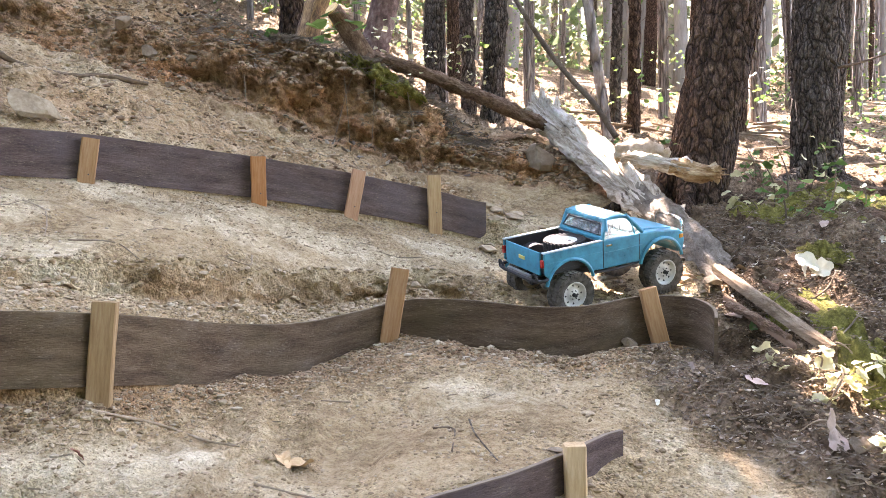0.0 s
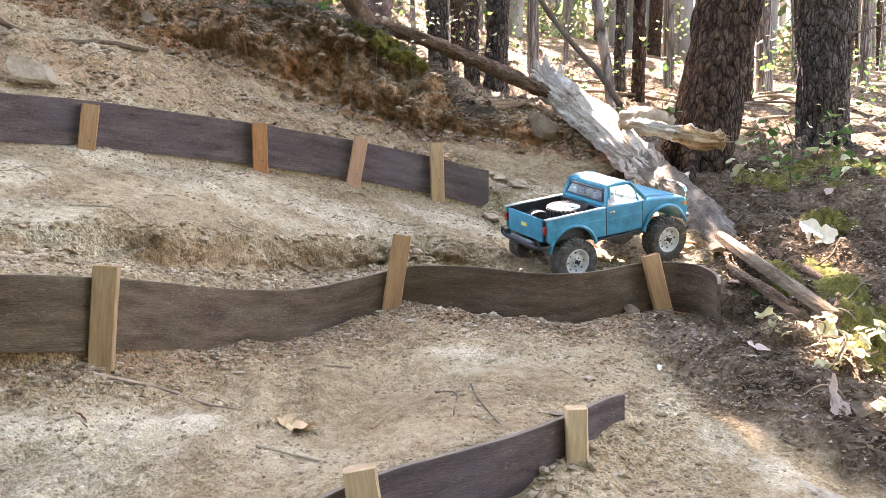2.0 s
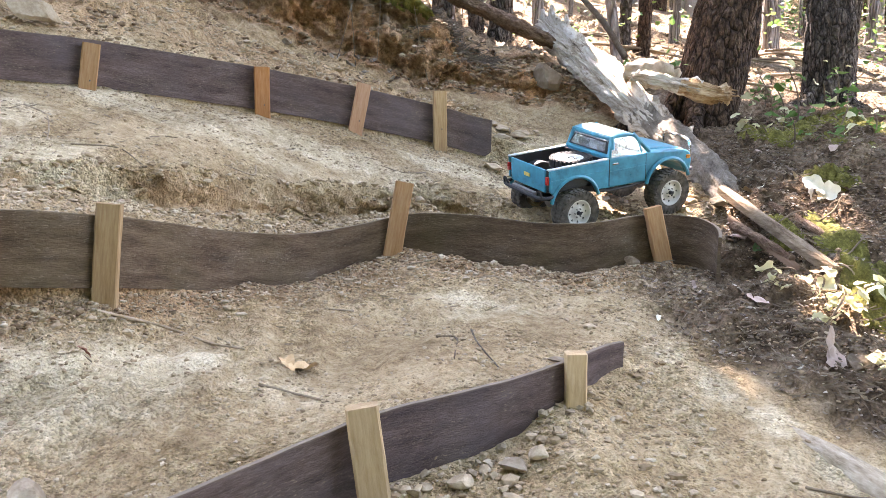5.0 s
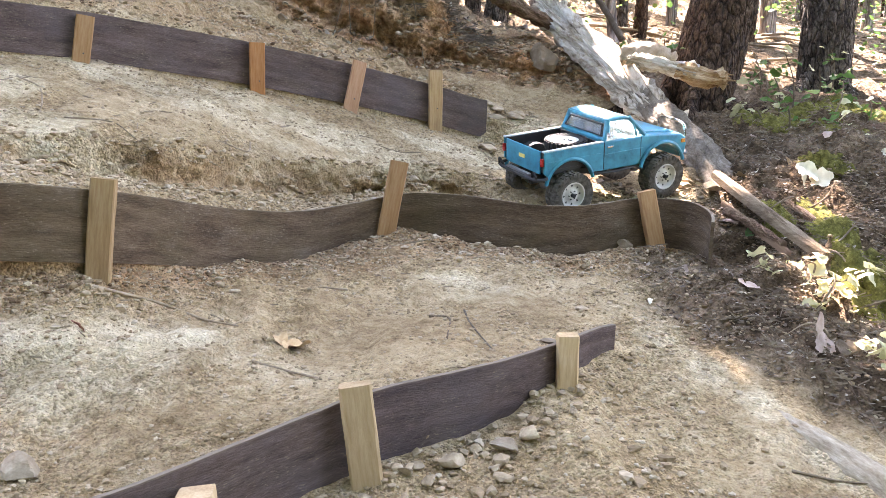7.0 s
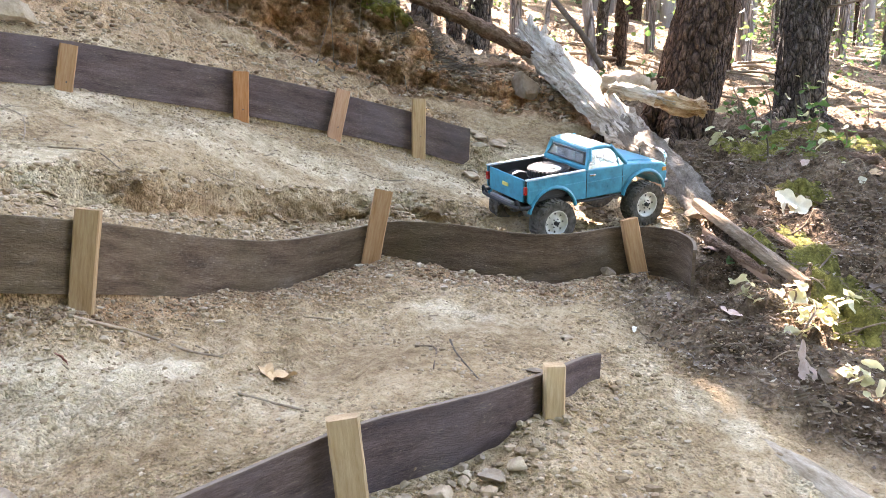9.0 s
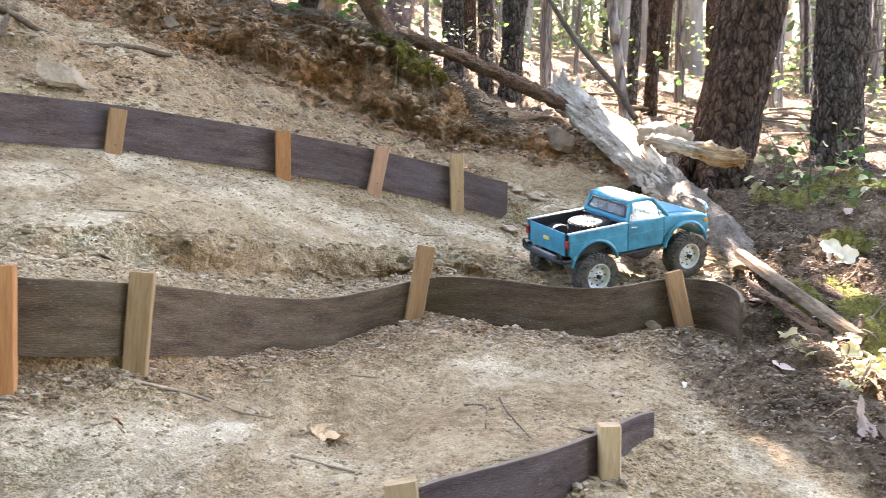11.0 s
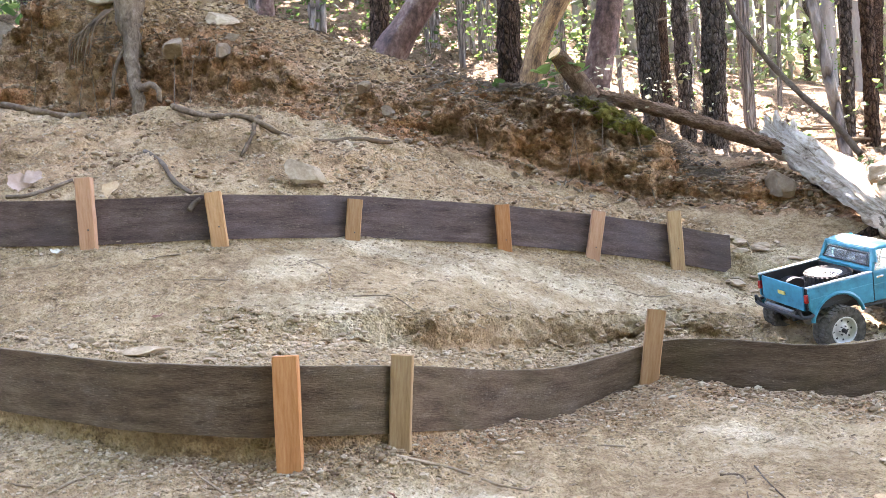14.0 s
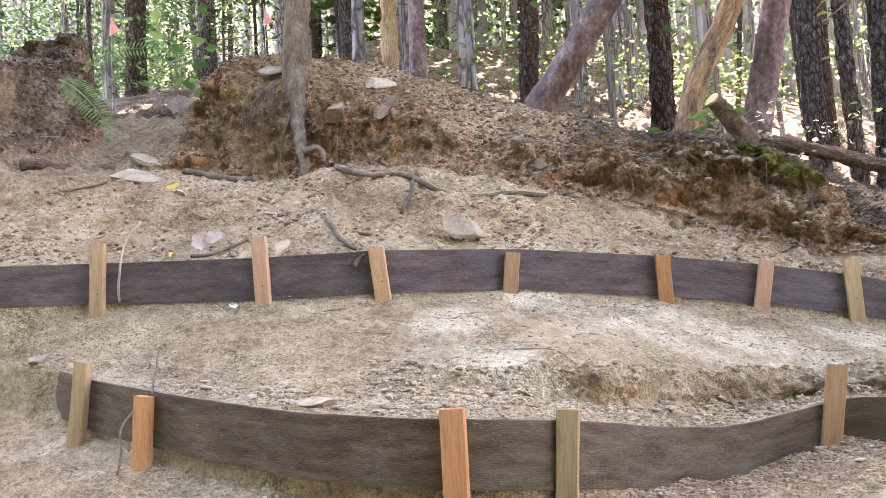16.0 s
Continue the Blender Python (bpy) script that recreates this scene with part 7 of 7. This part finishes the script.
for i, (x, y, h) in enumerate(((0.93, 2.42, 0.13), (1.0, 2.5, 0.17), (1.06, 2.38, 0.10), (0.97, 2.60, 0.15), (1.15, 2.72, 0.12), (1.22, 2.50, 0.09), (0.90, 2.26, 0.08), (1.30, 2.95, 0.16), (1.12, 3.1, 0.14), (0.86, 3.3, 0.12), (0.70, 3.4, 0.10), (1.0, 2.2, 0.06), (1.75, 3.4, 0.16), (1.9, 3.1, 0.12))):
    green_shoot(x, y, 200 + i, h)


def litter_spots(r, n, box_):
    out = []
    while len(out) < n:
        x, y = r.uniform(box_[0], box_[1]), r.uniform(box_[2], box_[3])
        if float(litter_mark(np.array(x), np.array(y))) > 0.5 or y > 3.0:
            out.append(tuple(rest(x, y)[0] + Vector((0, 0, 0.004))))
    return out


leaf_cloud("leaf_litter", litter_spots(gr, 9500, (0.34, 1.35, 0.75, 2.8)), 0.009, DRYLEAF, "dry brown leaf and bark litter on the slope", "leaf litter", 31, 0.35, 0.6)
leaf_cloud("leaf_litter", litter_spots(gr, 6500, (-4.0, 4.0, 3.1, 8.0)), 0.032, DRYLEAF, "dry leaf litter on the forest floor", "leaf litter", 32, 0.35, 0.6)


def twig_litter(name, spots, seed, length=0.06, mat=TWIG):
    r = np.random.RandomState(seed)
    V, F = [], []
    for c in spots:
        a = r.uniform(0, 6.28)
        d = np.array([math.cos(a), math.sin(a), r.normal(0, 0.25)]) * length * r.uniform(0.4, 1.5)
        w = np.array([-math.sin(a), math.cos(a), 0]) * r.uniform(0.0004, 0.0011) * (length / 0.03) ** 0.5
        h = np.array([0, 0, 0.002])
        k = len(V) * 6
        V.append(np.array([c - d + w, c - d - w, c - d + h, c + d + w, c + d - w, c + d + h]))
        F += [(k, k + 3, k + 5, k + 2), (k + 1, k + 2, k + 5, k + 4), (k, k + 1, k + 4, k + 3)]
    ob = from_arrays(name, np.concatenate(V), F, mat)
    return tagged(ob, "fine dead twigs and needles strewn on the ground", "twigs", kind="stuff")


twig_litter("twig_litter", [np.array(p) for p in litter_spots(gr, 6500, (0.34, 1.35, 0.75, 2.8))], 8, 0.009)
twig_litter("twig_litter", [np.array(p) for p in litter_spots(gr, 1500, (0.34, 1.35, 0.75, 2.8))], 18, 0.012, TWIG_PALE)
twig_litter("twig_litter", [np.array(p) for p in litter_spots(gr, 3000, (-4.0, 4.0, 3.1, 9.0))], 9, 0.12, TWIG_PALE)
twig_litter("twig_litter", [np.array(rest(x, y)[0]) for x, y in strip_spots(gr, 500, -2.3, 0.4, 6, 14)], 10, 0.012, TWIG_PALE)
twig_litter("twig_litter", [np.array(rest(x, y)[0]) + (0, -0.01, 0.005) for x, y in strip_spots(gr, 250, -2.4, -0.7, 16, 18, 0.3, 1.3) + strip_spots(gr, 600, -0.8, 0.15, 16, 18, 0.3, 1.3) + strip_spots(gr, 900, -0.6, 0.15, 16, 18, 0.7, 1.1)], 11, 0.026)
leaf_cloud("leaf_litter", [tuple(rest(x, y)[0] + Vector((0, 0, 0.005))) for x, y in strip_spots(gr, 300, -2.4, -0.8, 18, 19, 0.0, 0.4) + strip_spots(gr, 700, -0.9, 0.15, 18, 19, -0.1, 0.35)], 0.024, DRYLEAF, "dark leaf litter along the crest of the bank", "leaf litter", 33, 0.5, 0.6)
# dark litter and twigs spilling down the bank beside the path
spill = []
while len(spill) < 1500:
    x, y = gr.uniform(-3.3, -2.6), gr.uniform(2.1, 2.95)
    if side_bank(x, y) > 0.10 and (x + 0.5 * (y - 2.15) > -2.95 + gr.gauss(0, 0.03) or side_bank(x, y) > 0.40):
        spill.append(tuple(rest(x, y)[0] + Vector((0, -0.003, 0.004))))
leaf_cloud("leaf_litter", spill[:800], 0.022, DUFFLEAF, "dark leaf litter spilling down the bank", "leaf litter", 34, 0.6, 0.6)
twig_litter("twig_litter", [np.array(p) for p in spill[800:]], 35, 0.028)


def keep_largest(bm):
    """Drops the crumbs that came off a patch, so that it stays one piece."""
    seen, best = set(), []
    for v in bm.verts:
        if v in seen:
            continue
        pile, todo = [], [v]
        seen.add(v)
        while todo:
            a = todo.pop()
            pile.append(a)
            for e in a.link_edges:
                b = e.other_vert(a)
                if b not in seen:
                    seen.add(b)
                    todo.append(b)
        if len(pile) > len(best):
            best = pile
    stay = set(best)
    bmesh.ops.delete(bm, geom=[v for v in bm.verts if v not in stay], context="VERTS")


def moss_patch(x, y, rx, ry, seed, thick=0.018):
    """A cushion of moss that lies on the ground, its tufts uneven."""
    bm = bmesh.new()
    n = 30
    grid = {}
    for i in range(n):
        for j in range(n):
            u, v = 2 * i / (n - 1) - 1, 2 * j / (n - 1) - 1
            d = math.hypot(u, v) + 0.35 * noise.noise(Vector((u * 2.2, v * 2.2, seed)))
            if d < 1:
                px, py = x + u * rx, y + v * ry
                p, nr = rest(px, py)
                h = thick * (1 - d) ** 0.5 * (0.5 + 0.8 * abs(noise.fractal(Vector((px * 70, py * 70, seed)), 0.7, 2, 3))) - 0.003
                grid[i, j] = bm.verts.new(p + nr * h)
    for i in range(n - 1):
        for j in range(n - 1):
            c = [grid.get(k) for k in ((i, j), (i + 1, j), (i + 1, j + 1), (i, j + 1))]
            if all(c):
                bm.faces.new(c)
    keep_largest(bm)
    ob = part("moss_cushion", bm, MOSS, smooth=True)
    return tagged(ob, "green and yellow moss cushion on the bank", "moss", "moss cushions")


for i, (x, y, rx, ry) in enumerate(((-0.20, 2.82, 0.10, 0.045), (-0.12, 2.81, 0.07, 0.04), (0.89, 2.34, 0.12, 0.10), (0.78, 1.71, 0.05, 0.14), (0.745, 1.48, 0.06, 0.10), (1.33, 2.72, 0.22, 0.10), (1.05, 2.30, 0.12, 0.08), (1.02, 2.48, 0.13, 0.09), (1.20, 2.60, 0.16, 0.08), (0.80, 1.58, 0.05, 0.09), (0.70, 1.78, 0.03, 0.09), (0.86, 1.95, 0.07, 0.06), (0.80, 1.33, 0.06, 0.08))):
    moss_patch(x, y, rx, ry, i)

def moss_face(x, z, rx, rz, seed, thick=0.020):
    """Moss that hangs over the lip of a steep bank; its tufts stand out from the face."""
    bm = bmesh.new()
    n = 26
    grid = {}
    for i in range(n):
        for j in range(n):
            u, v = 2 * i / (n - 1) - 1, 2 * j / (n - 1) - 1
            d = math.hypot(u, v) + 0.40 * noise.noise(Vector((u * 2.4, v * 2.4, seed)))
            px, pz = x + u * rx, z + v * rz - u * rx * 0.45
            hit, nr, _, _ = GROUND_TREE.ray_cast(Vector((px, 2.2, pz)), Vector((0, 1, 0)), 1.2)
            if d < 1 and hit is not None:
                h = thick * (1 - d) ** 0.5 * (0.5 + 0.9 * abs(noise.fractal(Vector((px * 80, pz * 80, seed)), 0.7, 2, 3))) + 0.002
                grid[i, j] = bm.verts.new(hit + Vector((0, -h, h * 0.5)))
    for i in range(n - 1):
        for j in range(n - 1):
            c = [grid.get(k) for k in ((i, j), (i + 1, j), (i + 1, j + 1), (i, j + 1))]
            if all(c) and max(abs(a.co.y - b.co.y) for a in c for b in c) < 0.05:
                bm.faces.new(c)
    keep_largest(bm)
    ob = part("moss_cushion", bm, MOSS, smooth=True)
    return tagged(ob, "yellow-green moss hanging over the lip of the bank", "moss", "moss cushions")


moss_face(-0.190, 1.485, 0.085, 0.055, 3, 0.035)
moss_face(-0.110, 1.445, 0.060, 0.045, 7, 0.035)
moss_face(-0.28, 1.53, 0.06, 0.03, 9, 0.03)

# sword fern over the path and the sprays of leaves behind it
def fern(base, tip, seed, droop=0.12, width=0.035):
    ob = empty("fern_frond", Matrix.Translation(base))
    b, t = Vector((0, 0, 0)), Vector(tip) - Vector(base)
    mid = t * 0.5 + Vector((0, 0, droop))
    n = 30
    pts = [b * (1 - f) ** 2 + mid * 2 * f * (1 - f) + t * f * f for f in np.linspace(0, 1, n)]
    part("stem", tube_mesh(pts, [0.003 - 0.002 * i / n for i in range(n)], 6), FERN_GREEN, ob)
    bm = bmesh.new()
    for i in range(2, n):
        d = (pts[i] - pts[i - 1]).normalized()
        side = d.cross(Vector((0.45, -0.7, 0.35))).normalized()
        ln = width * math.sin(math.pi * (0.12 + 0.85 * i / n)) + 0.004
        for s in (-1, 1):
            v = [bm.verts.new(q) for q in (pts[i] - d * 0.003, pts[i] + side * s * ln * 0.45 + d * 0.0065, pts[i] + side * s * ln + d * 0.013 - Vector((0, 0, 0.004)), pts[i] + side * s * ln * 0.55 + d * 0.001)]
            bm.faces.new(v)
    part("blade", bm, FERN_GREEN, ob)
    return tagged(ob, "green sword fern frond arching over the path", "fern", "fern fronds")


fern((-2.60, 2.16, 2.02), (-2.22, 2.05, 1.735), 1, 0.07, 0.055)
fern((-2.78, 2.42, 2.16), (-2.42, 2.62, 2.20), 2, 0.12, 0.045)
sprays = clumps(gr, [(-3.1, 3.3, 2.55), (-3.2, 3.5, 2.45), (-2.95, 3.4, 2.30), (-3.3, 3.6, 2.75), (-3.6, 3.6, 2.9), (-2.9, 3.2, 2.62), (-2.7, 3.2, 2.72), (-2.85, 3.1, 2.45), (-2.75, 3.05, 2.30)], 5, 0.10)
sprays += clumps(gr, [(-0.42, 2.80, 1.66), (-0.52, 2.80, 1.63), (-0.35, 2.80, 1.70)], 9, 0.05)
leaf_cloud("broadleaf_sprays", sprays, [0.07] * (len(sprays) - 27) + [0.05] * 27, GREEN, "bright green broad leaves on thin sprays", "leaves", 21, 0.35, 0.85)
high = clumps(gr, [(-0.9, 3.6, 2.45), (-0.25, 3.4, 2.35), (0.0, 3.6, 2.3), (0.5, 4.3, 2.1), (0.1, 3.9, 1.85), (-1.3, 3.9, 2.45), (-2.6, 3.9, 2.9), (-0.5, 3.3, 2.2), (-3.4, 4.2, 3.1), (0.9, 4.3, 1.75), (1.35, 3.0, 1.25), (0.98, 2.55, 1.16)], 7, 0.10)
leaf_cloud("broadleaf_sprays", high, 0.04, GREEN, "yellow-green vine maple leaves on thin sprays", "leaves", 22, 0.3, 0.9)
pale = clumps(gr, [(-0.15, 2.86, 1.62), (-0.08, 2.85, 1.58), (-0.22, 2.88, 1.66), (0.1, 3.3, 1.6), (0.05, 3.4, 1.7)], 14, 0.05)
leaf_cloud("dry_sprays", pale, 0.022, PALELEAF, "pale dry leaves on the bank beside the stump", "leaves", 23, 0.5, 0.8)
leaf(-0.375, 2.835, 0.05, 0, YELLOWLEAF, "yellow leaf caught on the cut stump", 40, 0.13, 70)

# marker flags on wire
PINK = plain("flag_pink", (0.85, 0.30, 0.24), 0.6, 0, 0.3, 0.1, 40)
for x, y, z in ((-4.25, 4.0, 3.13), (-2.645, 3.5, 2.70)):
    g = ground_z(x, y)
    flag = empty("marker_flag", Matrix.Translation((x, y, g)))
    part("wire", tube_mesh([(0, 0, -0.05), (0.004, 0, (z - g) * 0.5), (0, 0, z - g + 0.07)], [0.0015] * 3, 6), SILVER, flag)
    bm = bmesh.new()
    s = 0.9 if x < -3 else 0.7
    a = [bm.verts.new(q) for q in ((0, 0, z - g + 0.075 * s), (0.02 * s, 0.01, z - g + 0.03 * s), (0.065 * s, 0.02, z - g - 0.04 * s), (0.02 * s, 0.012, z - g - 0.055 * s), (-0.02 * s, 0, z - g - 0.07 * s), (-0.004, 0, z - g))]
    b = [bm.verts.new(v.co + Vector((0, 0.0008, 0))) for v in a]
    bm.faces.new(a), bm.faces.new(list(reversed(b)))
    for i in range(6):
        bm.faces.new((a[i], b[i], b[(i + 1) % 6], a[(i + 1) % 6]))
    part("flag", bm, PINK, flag, "pink plastic flag")
    tagged(flag, "small pink marker flag on a wire", "flag", "marker flags")
